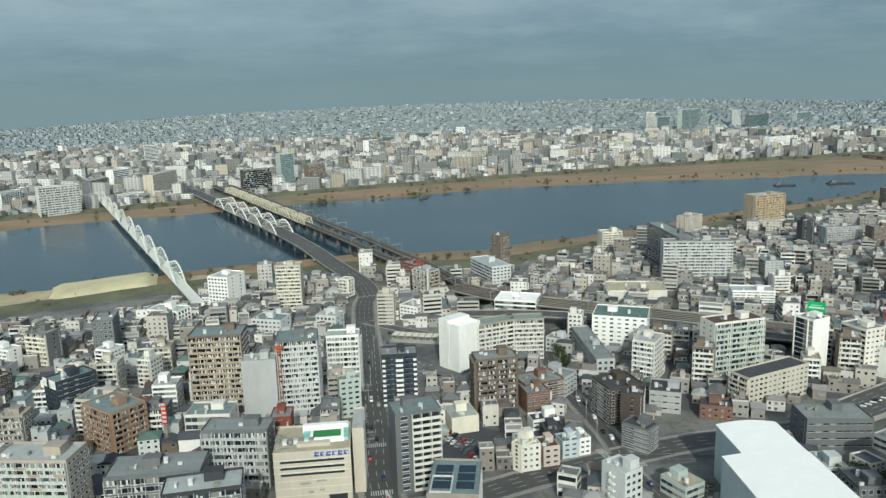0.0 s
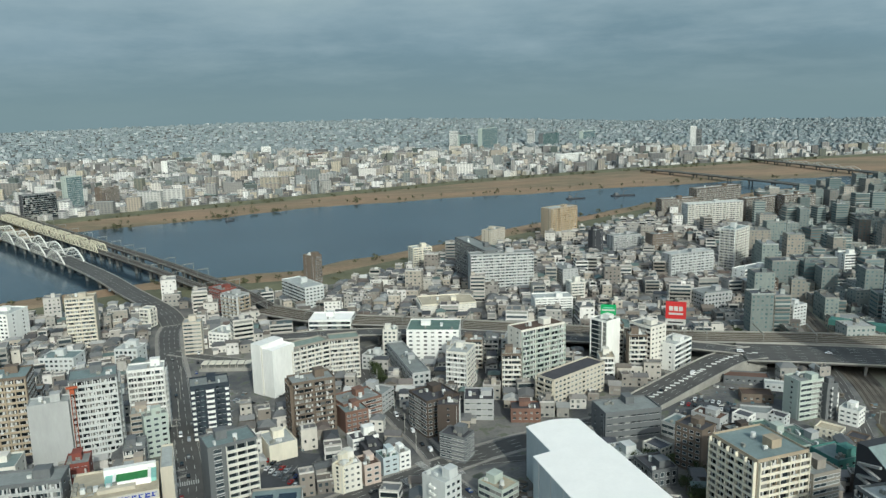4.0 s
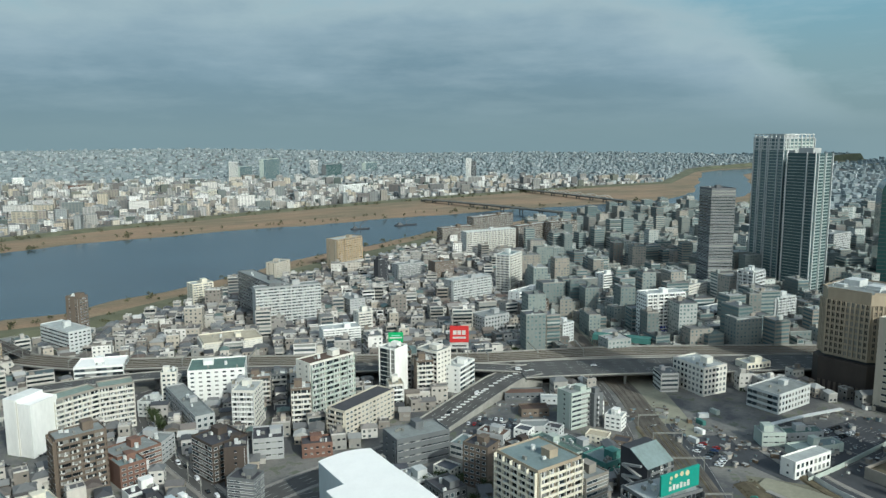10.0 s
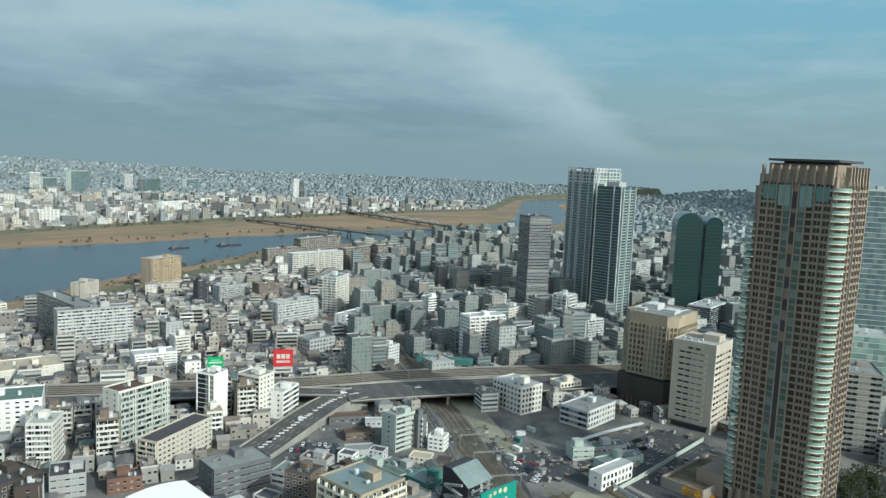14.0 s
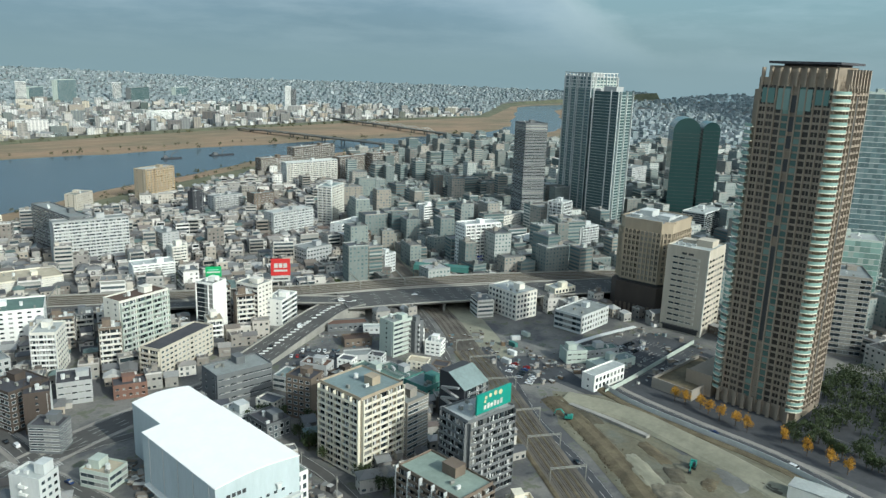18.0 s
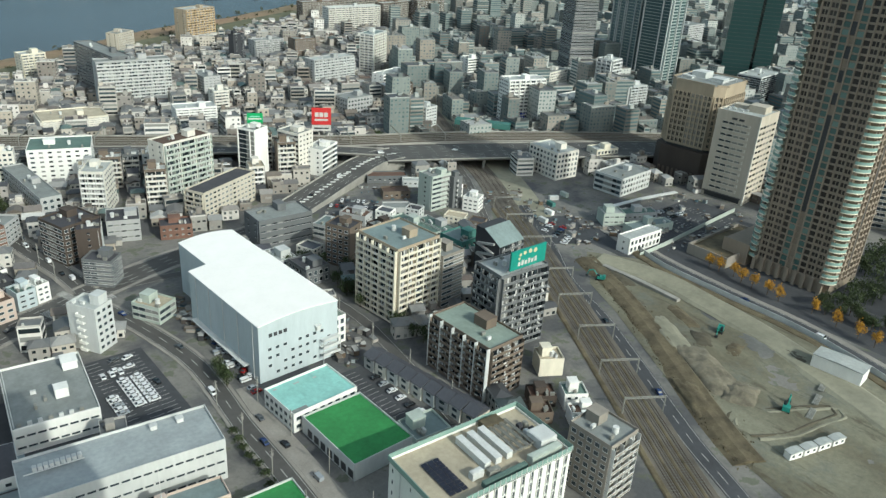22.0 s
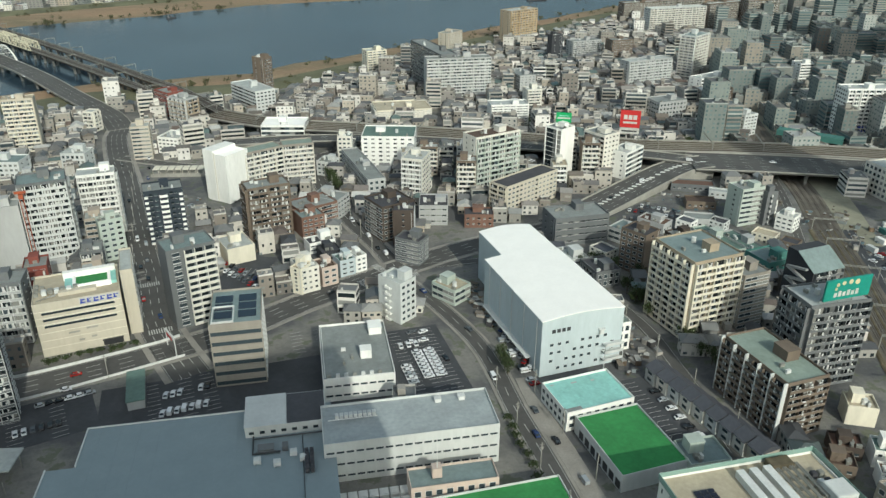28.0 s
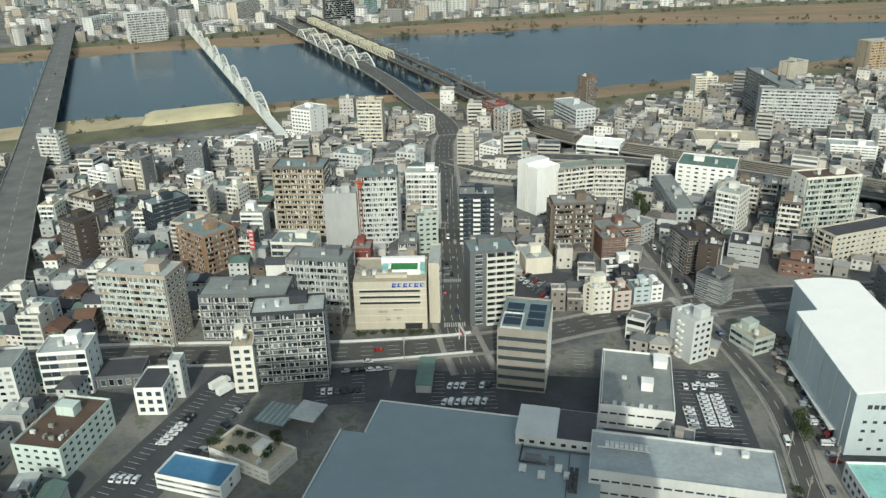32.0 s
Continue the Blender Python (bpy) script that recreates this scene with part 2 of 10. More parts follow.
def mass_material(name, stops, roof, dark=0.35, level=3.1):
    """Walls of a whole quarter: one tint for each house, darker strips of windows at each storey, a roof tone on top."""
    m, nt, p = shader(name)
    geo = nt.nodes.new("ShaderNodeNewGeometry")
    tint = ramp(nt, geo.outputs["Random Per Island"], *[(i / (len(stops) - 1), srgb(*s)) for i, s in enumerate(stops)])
    sep = nt.nodes.new("ShaderNodeSeparateXYZ")
    nt.links.new(geo.outputs["Position"], sep.inputs[0])

    def strip(value, period, cut):
        a = nt.nodes.new("ShaderNodeMath")
        a.operation = "WRAP"
        a.inputs[1].default_value, a.inputs[2].default_value = period, 0
        nt.links.new(value, a.inputs[0])
        b = nt.nodes.new("ShaderNodeMath")
        b.operation = "GREATER_THAN"
        b.inputs[1].default_value = period * cut
        nt.links.new(a.outputs[0], b.inputs[0])
        return b.outputs[0]

    add = nt.nodes.new("ShaderNodeMath")
    nt.links.new(sep.outputs["X"], add.inputs[0])
    nt.links.new(sep.outputs["Y"], add.inputs[1])
    both = nt.nodes.new("ShaderNodeMath")
    both.operation = "MULTIPLY"
    nt.links.new(strip(sep.outputs["Z"], level, 0.45), both.inputs[0])
    nt.links.new(strip(add.outputs[0], 4.3, 0.4), both.inputs[1])
    fade = nt.nodes.new("ShaderNodeMath")
    fade.operation = "MULTIPLY"
    fade.inputs[1].default_value = dark
    nt.links.new(both.outputs[0], fade.inputs[0])
    c = mix(nt, fade.outputs[0], tint, srgb(58, 68, 76))
    up = nt.nodes.new("ShaderNodeSeparateXYZ")
    nt.links.new(geo.outputs["Normal"], up.inputs[0])
    top = ramp(nt, up.outputs["Z"], (0.3, 0.0), (0.6, 1.0))
    tone = ramp(nt, geo.outputs["Random Per Island"], *[(i / (len(roof) - 1), srgb(*s)) for i, s in enumerate(roof)])
    c = mix(nt, top, c, tone)
    c = mix(nt, 0.3, c, ramp(nt, noise_out(nt, 0.3, 4), (0.3, 0.4), (0.7, 1.0)), "MULTIPLY")
    nt.links.new(c, p.inputs["Base Color"])
    p.inputs["Roughness"].default_value = 0.85
    return m


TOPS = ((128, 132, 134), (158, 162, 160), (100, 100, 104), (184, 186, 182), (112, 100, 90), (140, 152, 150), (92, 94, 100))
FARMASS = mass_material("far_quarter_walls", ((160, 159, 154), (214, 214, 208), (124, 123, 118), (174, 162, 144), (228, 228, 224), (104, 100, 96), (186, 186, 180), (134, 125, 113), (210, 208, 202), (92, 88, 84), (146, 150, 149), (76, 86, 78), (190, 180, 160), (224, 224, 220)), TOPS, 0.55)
# distance haze is painted into these blue-grey wall and roof tints
HORIZON = mass_material("horizon_walls_hazed", ((124, 136, 140), (136, 146, 149), (118, 130, 134), (172, 178, 178), (128, 138, 140), (114, 127, 130), (150, 158, 159), (122, 134, 137), (110, 124, 124), (130, 140, 143), (184, 189, 188)), ((116, 128, 132), (130, 140, 143), (108, 121, 123), (150, 157, 158), (100, 116, 114)), 0.06)


def island_material(name, stops, rough=0.85, grain=0.3, fine=0.5):
    """One tint for each piece, with stains and grain."""
    m, nt, p = shader(name)
    geo = nt.nodes.new("ShaderNodeNewGeometry")
    c = ramp(nt, geo.outputs["Random Per Island"], *[(i / (len(stops) - 1), srgb(*q)) for i, q in enumerate(stops)])
    c = mix(nt, grain, c, ramp(nt, noise_out(nt, fine, 6, (1, 1, 0.4)), (0.3, 0.4), (0.7, 1.0)), "MULTIPLY")
    nt.links.new(c, p.inputs["Base Color"])
    p.inputs["Roughness"].default_value = rough
    return m


TOWNWALL = island_material("town_walls", ((186, 182, 173), (228, 226, 219), (150, 146, 138), (172, 163, 148), (214, 211, 202), (104, 96, 88), (164, 163, 157), (122, 114, 104), (232, 230, 224), (84, 77, 71), (200, 195, 184), (118, 119, 117)))
TOWNROOF = island_material("town_roofs", ((86, 88, 90), (126, 127, 125), (68, 70, 73), (156, 157, 153), (98, 82, 72), (108, 110, 110), (76, 77, 79), (192, 192, 187), (92, 94, 94), (116, 108, 98), (62, 63, 66), (98, 117, 112)), 0.5)
TOWNTRIM = island_material("town_balconies", ((176, 173, 165), (204, 202, 195), (150, 147, 140), (122, 117, 109), (190, 187, 179)))
# greyer than the town walls: cloud shade and haze are put into the tints
SHADEWALL = island_material("tower_quarter_dimmed_walls", ((140, 147, 142), (98, 106, 104), (148, 141, 130), (118, 126, 123), (190, 193, 187), (104, 99, 93), (130, 138, 133), (90, 99, 98), (160, 154, 144), (112, 121, 118), (170, 174, 168), (100, 110, 107)))

GOODS = mass_material("yard_goods", ((190, 190, 184), (120, 100, 76), (70, 76, 80), (150, 152, 148), (84, 110, 120), (206, 204, 196), (98, 84, 68), (60, 60, 62)), ((150, 150, 146), (104, 92, 76), (84, 88, 90), (180, 180, 174)), 0.0)

# ---- mesh helpers ----
def slab_mesh(name, boxes, slots=1):
    """One mesh of closed boxes (x0, x1, y0, y1, z0, z1[, material slot])."""
    v, f, mi = [], [], []
    for q in boxes:
        x0, x1, y0, y1, z0, z1 = q[:6]
        n = len(v)
        v += [(x0, y0, z0), (x1, y0, z0), (x1, y1, z0), (x0, y1, z0), (x0, y0, z1), (x1, y0, z1), (x1, y1, z1), (x0, y1, z1)]
        f += [(n, n + 3, n + 2, n + 1), (n + 4, n + 5, n + 6, n + 7), (n, n + 1, n + 5, n + 4), (n + 1, n + 2, n + 6, n + 5), (n + 2, n + 3, n + 7, n + 6), (n + 3, n, n + 4, n + 7)]
        mi += [q[6] if len(q) > 6 else 0] * 6
    me = bpy.data.meshes.new(name)
    me.from_pydata(v, [], f)
    if slots > 1:
        me.polygons.foreach_set("material_index", mi)
    return me


def shape(name, verts, faces, smooth=False):
    me = bpy.data.meshes.new(name)
    me.from_pydata(verts, [], faces)
    bm = bmesh.new()
    bm.from_mesh(me)
    bmesh.ops.recalc_face_normals(bm, faces=bm.faces)
    bm.to_mesh(me)
    bm.free()
    if smooth:
        me.polygons.foreach_set("use_smooth", [True] * len(me.polygons))
    return me


def put(name, me, mats, parent=None, m=None, label=""):
    """Link a mesh as one object; its materials sit on the object, so that meshes can be shared."""
    mats = mats if isinstance(mats, (list, tuple)) else [mats]
    while len(me.materials) < len(mats):
        me.materials.append(mats[len(me.materials)])
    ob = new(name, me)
    for slot, mt in zip(ob.material_slots, mats):
        if slot.material != mt:
            slot.link = "OBJECT"
            slot.material = mt
    if parent is not None:
        ob.parent = parent
    if m is not None:
        ob.matrix_basis = m
    if label:
        ob["label"] = label
    return ob


def thing(name, x, y, z=0, yaw=0, label="", category="", group="", kind=""):
    return tagged(_at(new(name), x, y, z, yaw), label, category, group, kind)


def _at(ob, x, y, z, yaw):
    ob.matrix_basis = pose(x, y, z, 0, 0, yaw)
    ob.empty_display_size = 2
    return ob


def tube(points, r, n=6):
    """Verts and faces of a round bar along a line of points."""
    v, f = [], []
    pts = [Vector(p) for p in points]
    for i, p in enumerate(pts):
        d = (pts[min(i + 1, len(pts) - 1)] - pts[max(i - 1, 0)]).normalized()
        a = d.cross(Vector((0, 0, 1)) if abs(d.z) < 0.95 else Vector((1, 0, 0))).normalized()
        b = d.cross(a)
        for k in range(n):
            t = 2 * math.pi * k / n
            v.append(tuple(p + r * (math.cos(t) * a + math.sin(t) * b)))
    for i in range(len(pts) - 1):
        for k in range(n):
            f.append((i * n + k, i * n + (k + 1) % n, (i + 1) * n + (k + 1) % n, (i + 1) * n + k))
    f += [tuple(range(n - 1, -1, -1)), tuple((len(pts) - 1) * n + k for k in range(n))]
    return v, f


def merge(*vf):
    v, f = [], []
    for a, b in vf:
        n = len(v)
        v += a
        f += [tuple(i + n for i in q) for q in b]
    return v, f


def box_vf(x0, x1, y0, y1, z0, z1):
    return ([(x0, y0, z0), (x1, y0, z0), (x1, y1, z0), (x0, y1, z0), (x0, y0, z1), (x1, y0, z1), (x1, y1, z1), (x0, y1, z1)],
            [(0, 3, 2, 1), (4, 5, 6, 7), (0, 1, 5, 4), (1, 2, 6, 5), (2, 3, 7, 6), (3, 0, 4, 7)])


def smooth_line(pts, step):
    """Points at even steps along a rounded line through pts."""
    p = [Vector((*q, 0)) if len(q) == 2 else Vector(q) for q in pts]
    out = []
    for i in range(len(p) - 1):
        a, b, c, d = p[max(i - 1, 0)], p[i], p[i + 1], p[min(i + 2, len(p) - 1)]
        n = max(1, int((c - b).length / step))
        for k in range(n):
            t = k / n
            out.append(0.5 * ((2 * b) + (c - a) * t + (2 * a - 5 * b + 4 * c - d) * t * t + (3 * b - a - 3 * c + d) * t ** 3))
    return out + [p[-1]]


def sweep(pts, profile, step=12):
    """A bar of the given cross profile (offset to the right, height) along a line."""
    line = smooth_line(pts, step)
    v, f, n = [], [], len(profile)
    for i, q in enumerate(line):
        d = line[min(i + 1, len(line) - 1)] - line[max(i - 1, 0)]
        r = Vector((d.y, -d.x, 0)).normalized()
        v += [tuple(q + r * o + Vector((0, 0, z))) for o, z in profile]
    for i in range(len(line) - 1):
        for k in range(n):
            f.append((i * n + k, i * n + (k + 1) % n, (i + 1) * n + (k + 1) % n, (i + 1) * n + k))
    f += [tuple(range(n)), tuple((len(line) - 1) * n + k for k in range(n - 1, -1, -1))]
    return v, f


def bar(o0, o1, z0, z1):
    return [(o0, z0), (o1, z0), (o1, z1), (o0, z1)]


# ---- ground, river, distance ----
NEAR = ((-4900, -1600), (-1200, 255), (-391, 662), (-305, 716), (-91, 812), (44, 800), (200, 893), (419, 1020), (613, 1126), (900, 1200), (1200, 1247), (1300, 1225), (1450, 1200), (1900, 1440), (2600, 2040), (4900, 2400))
FAR = ((-4900, -1150), (-1200, 700), (-586, 1021), (-486, 1072), (-130, 1216), (155, 1322), (500, 1345), (836, 1366), (1105, 1370), (1341, 1338), (1558, 1398), (1750, 1530), (2600, 2230), (4900, 2520))
LEVEE = ((-4900, -950), (-1200, 830), (-560, 1160), (-183, 1347), (130, 1470), (499, 1610), (950, 1710), (1350, 1770), (1650, 1783), (1900, 1790), (2600, 2290), (4900, 2600))


def bank(line, x):
    for (a, b), (c, d) in zip(line, line[1:]):
        if x <= c:
            return b + (d - b) * (x - a) / (c - a)
    return line[-1][1]


HILLS = ((-180, 2), (-30, 4), (-15, 52), (0, 68), (12, 70), (18, 60), (28, 32), (43, 32), (51, 24), (64, 44), (90, 40), (180, 10))     # by bearing


def rise(x, y):
    """The plain swells into low hills far out."""
    t = min(1, max(0, (math.hypot(x, y) - 2600) / 2250))
    return bank(HILLS, math.degrees(math.atan2(x, y))) * t * t * (3 - 2 * t)


xs = sorted(set([-4900, -4000, -3000, -2300, -1700] + list(range(-1300, 2300, 50)) + list(range(2300, 5000, 200)) + [4900]))
rows = []
for x in xs:
    a, b, c = bank(NEAR, x), bank(FAR, x), bank(LEVEE, x)
    w = 8 * math.sin(x * 0.021) + 5 * math.sin(x * 0.057 + 2)
    col = [(min(-4900, a - 900), 0, 0), (min(-200, a - 500), 0, 0), (a - 95, 0, 0), (a - 75, 2.2, 1), (a - 60, 2.2, 1), (a - 48, -0.6, 2), (a - 8 + w, -1.4, 2), (a + w, -2.3, 2), (a + 30, -6, 2),
           (b - 30, -6, 2), (b + w, -2.3, 2), (b + 10 + w, -1.2, 2), (b + 0.45 * (c - b), -0.6, 2), (c - 30, -0.4, 1), (c - 8, 3.0, 1), (c + 4, 3.0, 1), (c + 22, 0, 0)]
    top = max(4950, c + 60)
    col += [(c + 22 + (top - c - 22) * k / 26, 0, 0) for k in range(1, 27)]
    rows.append([(x, y, z + (rise(x, y) if y > c + 15 else 0), k) for y, z, k in col])
verts = [q[:3] for r in rows for q in r]
n = len(rows[0])
faces = [(i * n + j, (i + 1) * n + j, (i + 1) * n + j + 1, i * n + j + 1) for i in range(len(rows) - 1) for j in range(n - 1)]
me = shape("ground", verts, faces)
me.polygons.foreach_set("material_index", [rows[0][j + 1][3] if j < 9 else rows[0][j][3] for i in range(len(rows) - 1) for j in range(n - 1)])
tagged(put("ground", me, [CITY, GRASS, REED]), "grey city ground with dry brown river banks", "ground", kind="structure")

line = [(x, bank(NEAR, x) + 12, bank(FAR, x) - 12) for x in xs]
v = [p for x, a, b in line for p in ((x, a - 22, -2), (x, (a + b) / 2, -2), (x, b + 22, -2))]
f = [(3 * i + j, 3 * i + 3 + j, 3 * i + 4 + j, 3 * i + 1 + j) for i in range(len(line) - 1) for j in range(2)]
tagged(put("water", shape("water", v, f), WATER), "calm dark blue river water", "river", kind="structure")

# sky behind the far hills: a bank of cloud with a lit ragged top, clear blue beyond it
SKY, nt, p = shader("sky_backdrop")
nt.nodes.remove(p)


def calc(nt, how, a, b=0.0, c=0.0):
    n = nt.nodes.new("ShaderNodeMath")
    n.operation = how
    for k, value in enumerate((a, b, c)):
        if isinstance(value, (int, float)):
            n.inputs[k].default_value = value
        else:
            nt.links.new(value, n.inputs[k])
    return n.outputs[0]


tc = nt.nodes.new("ShaderNodeTexCoord")
sep = nt.nodes.new("ShaderNodeSeparateXYZ")
nt.links.new(tc.outputs["Object"], sep.inputs[0])
bearing = calc(nt, "MULTIPLY", calc(nt, "ARCTAN2", sep.outputs["X"], sep.outputs["Y"]), 57.2958)
height = calc(nt, "MULTIPLY", calc(nt, "SUBTRACT", sep.outputs["Z"], 170.0), 0.01162)          # degrees over the horizon


def cloud_noise(sx, sz, detail, rough, seed):
    at = nt.nodes.new("ShaderNodeCombineXYZ")
    nt.links.new(calc(nt, "MULTIPLY", bearing, sx), at.inputs[0])
    nt.links.new(calc(nt, "MULTIPLY", height, sz), at.inputs[1])
    at.inputs[2].default_value = seed
    nz = node(nt, "ShaderNodeTexNoise", Scale=1.0, Detail=detail, Roughness=rough)
    nt.links.new(at.outputs[0], nz.inputs["Vector"])
    return nz.outputs[0]


swell, curl, wisp = cloud_noise(0.07, 0.16, 3, 0.5, 3.7), cloud_noise(0.22, 0.55, 6, 0.58, 8.1), cloud_noise(0.10, 0.55, 6, 0.62, 1.3)
top = ramp(nt, calc(nt, "MULTIPLY_ADD", bearing, 0.01, 0.25), (0.15, 0.46), (0.40, 0.50), (0.60, 0.56), (0.68, 0.50), (0.76, 0.30), (0.84, -0.3))       # upper edge of the bank, by bearing
under = calc(nt, "SUBTRACT", calc(nt, "MULTIPLY", top, 20.0), height)
under = calc(nt, "ADD", under, calc(nt, "MULTIPLY_ADD", swell, 7.0, -3.5))
under = calc(nt, "ADD", under, calc(nt, "MULTIPLY_ADD", curl, 4.2, -2.1))          # depth below the ragged top, degrees
clear = ramp(nt, calc(nt, "DIVIDE", height, 16.0), (0.0, srgb(138, 156, 160)), (0.3, srgb(138, 163, 171)), (0.55, srgb(130, 168, 184)), (1.0, srgb(122, 170, 194)))
clear = mix(nt, ramp(nt, wisp, (0.45, 0.0), (0.75, 0.5)), clear, srgb(172, 190, 198))
inner = ramp(nt, calc(nt, "DIVIDE", under, 12.0), (0.0, srgb(176, 190, 195)), (0.12, srgb(166, 182, 189)), (0.28, srgb(148, 167, 179)), (0.55, srgb(127, 149, 162)), (0.85, srgb(117, 139, 152)))
inner = mix(nt, ramp(nt, wisp, (0.42, 0.0), (0.70, 0.40)), inner, srgb(172, 186, 194))
col = mix(nt, ramp(nt, calc(nt, "MULTIPLY_ADD", under, 0.25, 0.5), (0.2, 0.0), (0.85, 1.0)), clear, inner)
col = mix(nt, ramp(nt, calc(nt, "DIVIDE", height, 4.0), (0.0, 0.9), (0.35, 0.55), (1.0, 0.0)), col, srgb(132, 151, 157))
em = node(nt, "ShaderNodeEmission", Strength=0.85)
nt.links.new(col, em.inputs[0])
nt.links.new(em.outputs[0], nt.nodes["Material Output"].inputs[0])
v, f, m = [], [], 60
for i in range(m + 1):
    t = radians(-75 + 215 * i / m)
    for r, z in ((4930, -60), (4930, 110), (4920, 420), (4860, 900), (4700, 1700), (4300, 2600)):
        v.append((r * math.sin(t), r * math.cos(t), z))
f = [(i * 6 + j, (i + 1) * 6 + j, (i + 1) * 6 + j + 1, i * 6 + j + 1) for i in range(m) for j in range(5)]
tagged(put("backdrop", shape("backdrop", v, f, True), SKY), "hazy grey-blue winter sky with thin cloud", "sky", kind="structure")

# the tower that carries the viewing deck, behind and below the camera
deck = thing("observation_tower", 0, -34, 0, 0, "tall glass tower that carries the viewing deck", "tower", kind="structure")
put("wall", slab_mesh("tower_shaft", [(5, 59, -22, 27, 0, 150), (-77, -23, -22, 27, 0, 150)]), TGLASS, deck)
put("wall", slab_mesh("tower_link", [(-77, 59, -22, 27, 150, 166)]), WALL["lgrey"], deck)

# ---- buildings ----
CACHE = {}


def cached(key, make):
    if key not in CACHE:
        CACHE[key] = make()
    return CACHE[key]


def row_boxes(style, W, fh, bays, var=0):
    """One storey of a facade, seen from its middle at floor level; outwards is -y. Slot 0: built part, 1: glass, 2: frames."""
    bw = (W - 0.8) / bays
    x0 = -W / 2 + 0.4
    q = []
    r = random.Random(var * 31 + bays * 7 + int(W * 10))
    if style in ("balc", "glassbalc", "lattice", "capbalc"):
        # what stands and hangs on the balconies: curtains, air units, washing, screens
        for i in range(bays):
            a = x0 + bw * i
            for k in range(2):
                if r.random() < 0.55:
                    c = a + bw * (0.12 + 0.42 * k) + r.uniform(0, 0.3)
                    q.append((c, c + r.uniform(0.35, 0.95), -0.13, -0.085, 0.3, fh - r.uniform(0.5, 0.8), 2))
            if r.random() < 0.6:
                c = a + r.uniform(0.1, 0.75) * bw
                q.append((c, c + r.uniform(0.4, 0.9), -0.85, -0.78, r.uniform(0.9, 1.2), r.uniform(1.7, 2.1), 2))
            if r.random() < 0.5:
                c = a + r.uniform(0.1, 0.8) * bw
                q.append((c, c + 0.75, -1.15, -0.8, 0.1, 0.75, 2))
            if r.random() < 0.35:
                c = a + r.uniform(0.1, 0.5) * bw
                q.append((c, c + r.uniform(0.8, 1.6), -1.44, -1.36, r.uniform(0.5, 0.8), r.uniform(1.1, 1.4), 2))
    if style in ("balc", "glassbalc", "lattice"):
        q.append((x0, -x0, -1.35, 0.02, -0.12, 0.10, 0))
        q.append((x0, -x0, -1.35, -1.25, 0.10, 1.15, 0 if style != "glassbalc" else 1))
        for i in range(bays + 1):
            q.append((x0 + bw * i - 0.09, x0 + bw * i + 0.09, -1.30, 0.0, 0.10, fh - 0.12, 0))
            if style == "lattice":
                q.append((x0 + bw * i - 0.25, x0 + bw * i + 0.25, -1.55, -1.30, -0.12, fh - 0.12, 0))
        for i in range(bays):
            a = x0 + bw * i
            q.append((a + 0.12, a + bw * 0.5, -0.08, 0.03, 0.12, fh - 0.45, 1))
            q.append((a + bw * 0.52, a + bw - 0.12 - bw * 0.14 * (i % 2), -0.08, 0.03, 0.12 + 0.7 * (i % 2), fh - 0.45, 1))
            q.append((a + bw * 0.78, a + bw * 0.78 + 0.8, -1.0, -0.65, 0.1, 0.8, 2))
            q.append((a + 0.2, a + bw * 0.55, -1.42, -1.34, 1.15, 1.22, 2))
    elif style == "capbalc":
        q.append((x0, -x0, -1.35, 0.02, -0.12, 0.10, 0))
        q.append((x0, -x0, -1.33, -1.25, 0.10, 1.0, 0))
        q += [(x0, -x0, -1.40, -1.22, 1.0, 1.14, 2), (x0, -x0, -1.40, -1.30, -0.12, 0.04, 2)]
        for i in range(bays + 1):
            q.append((x0 + bw * i - 0.10, x0 + bw * i + 0.10, -1.36, 0.0, 0.10, fh - 0.12, 2))
        for i in range(bays):
            a = x0 + bw * i
            q += [(a + 0.3, a + bw * 0.6, -0.06, 0.03, 0.12, fh - 0.6, 1), (a + bw * 0.7, a + bw - 0.4, -0.06, 0.03, 0.9, fh - 0.7, 1), (a + bw * 0.72, a + bw * 0.72 + 0.8, -1.1, -0.7, 0.1, 0.75, 2)]
    elif style == "split":
        m = x0 + W * 0.34
        q += [(x0 + W * 0.10, x0 + W * 0.24, -0.05, 0.03, 0.8, fh - 0.6, 1), (x0 + W * 0.09, x0 + W * 0.25, -0.35, 0.03, 0.55, 0.8, 2), (x0 + W * 0.09, x0 + W * 0.25, -0.12, 0.03, fh - 0.6, fh - 0.48, 2)]
        q += [(m, -x0, -1.35, 0.02, -0.14, 0.12, 0), (m, -x0, -1.35, -1.25, 0.12, 1.15, 0), (m, -x0, -1.42, -1.2, 1.15, 1.25, 2), (m - 0.15, m + 0.15, -1.4, 0, -0.14, fh - 0.14, 0)]
        for i in range(3):
            a, b = m + (-x0 - m) * i / 3, m + (-x0 - m) * (i + 1) / 3
            q += [(a + 0.4, b - 0.9, -0.06, 0.03, 0.14, fh - 0.5, 1), (b - 0.1, b + 0.05, -1.25, 0, 0.12, fh - 0.14, 0), (b - 0.8, b - 0.2, -1.1, -0.75, 0.12, 0.75, 2)]
    elif style == "ladder":
        h = W * 0.10
        q += [(-h, h, -1.5, 0.02, -0.16, 0.10, 0), (-h, h, -1.5, -1.38, 0.10, 1.25, 0), (-h, -h + 0.2, -1.4, 0, 0.1, 1.25, 0), (h - 0.2, h, -1.4, 0, 0.1, 1.25, 0)]
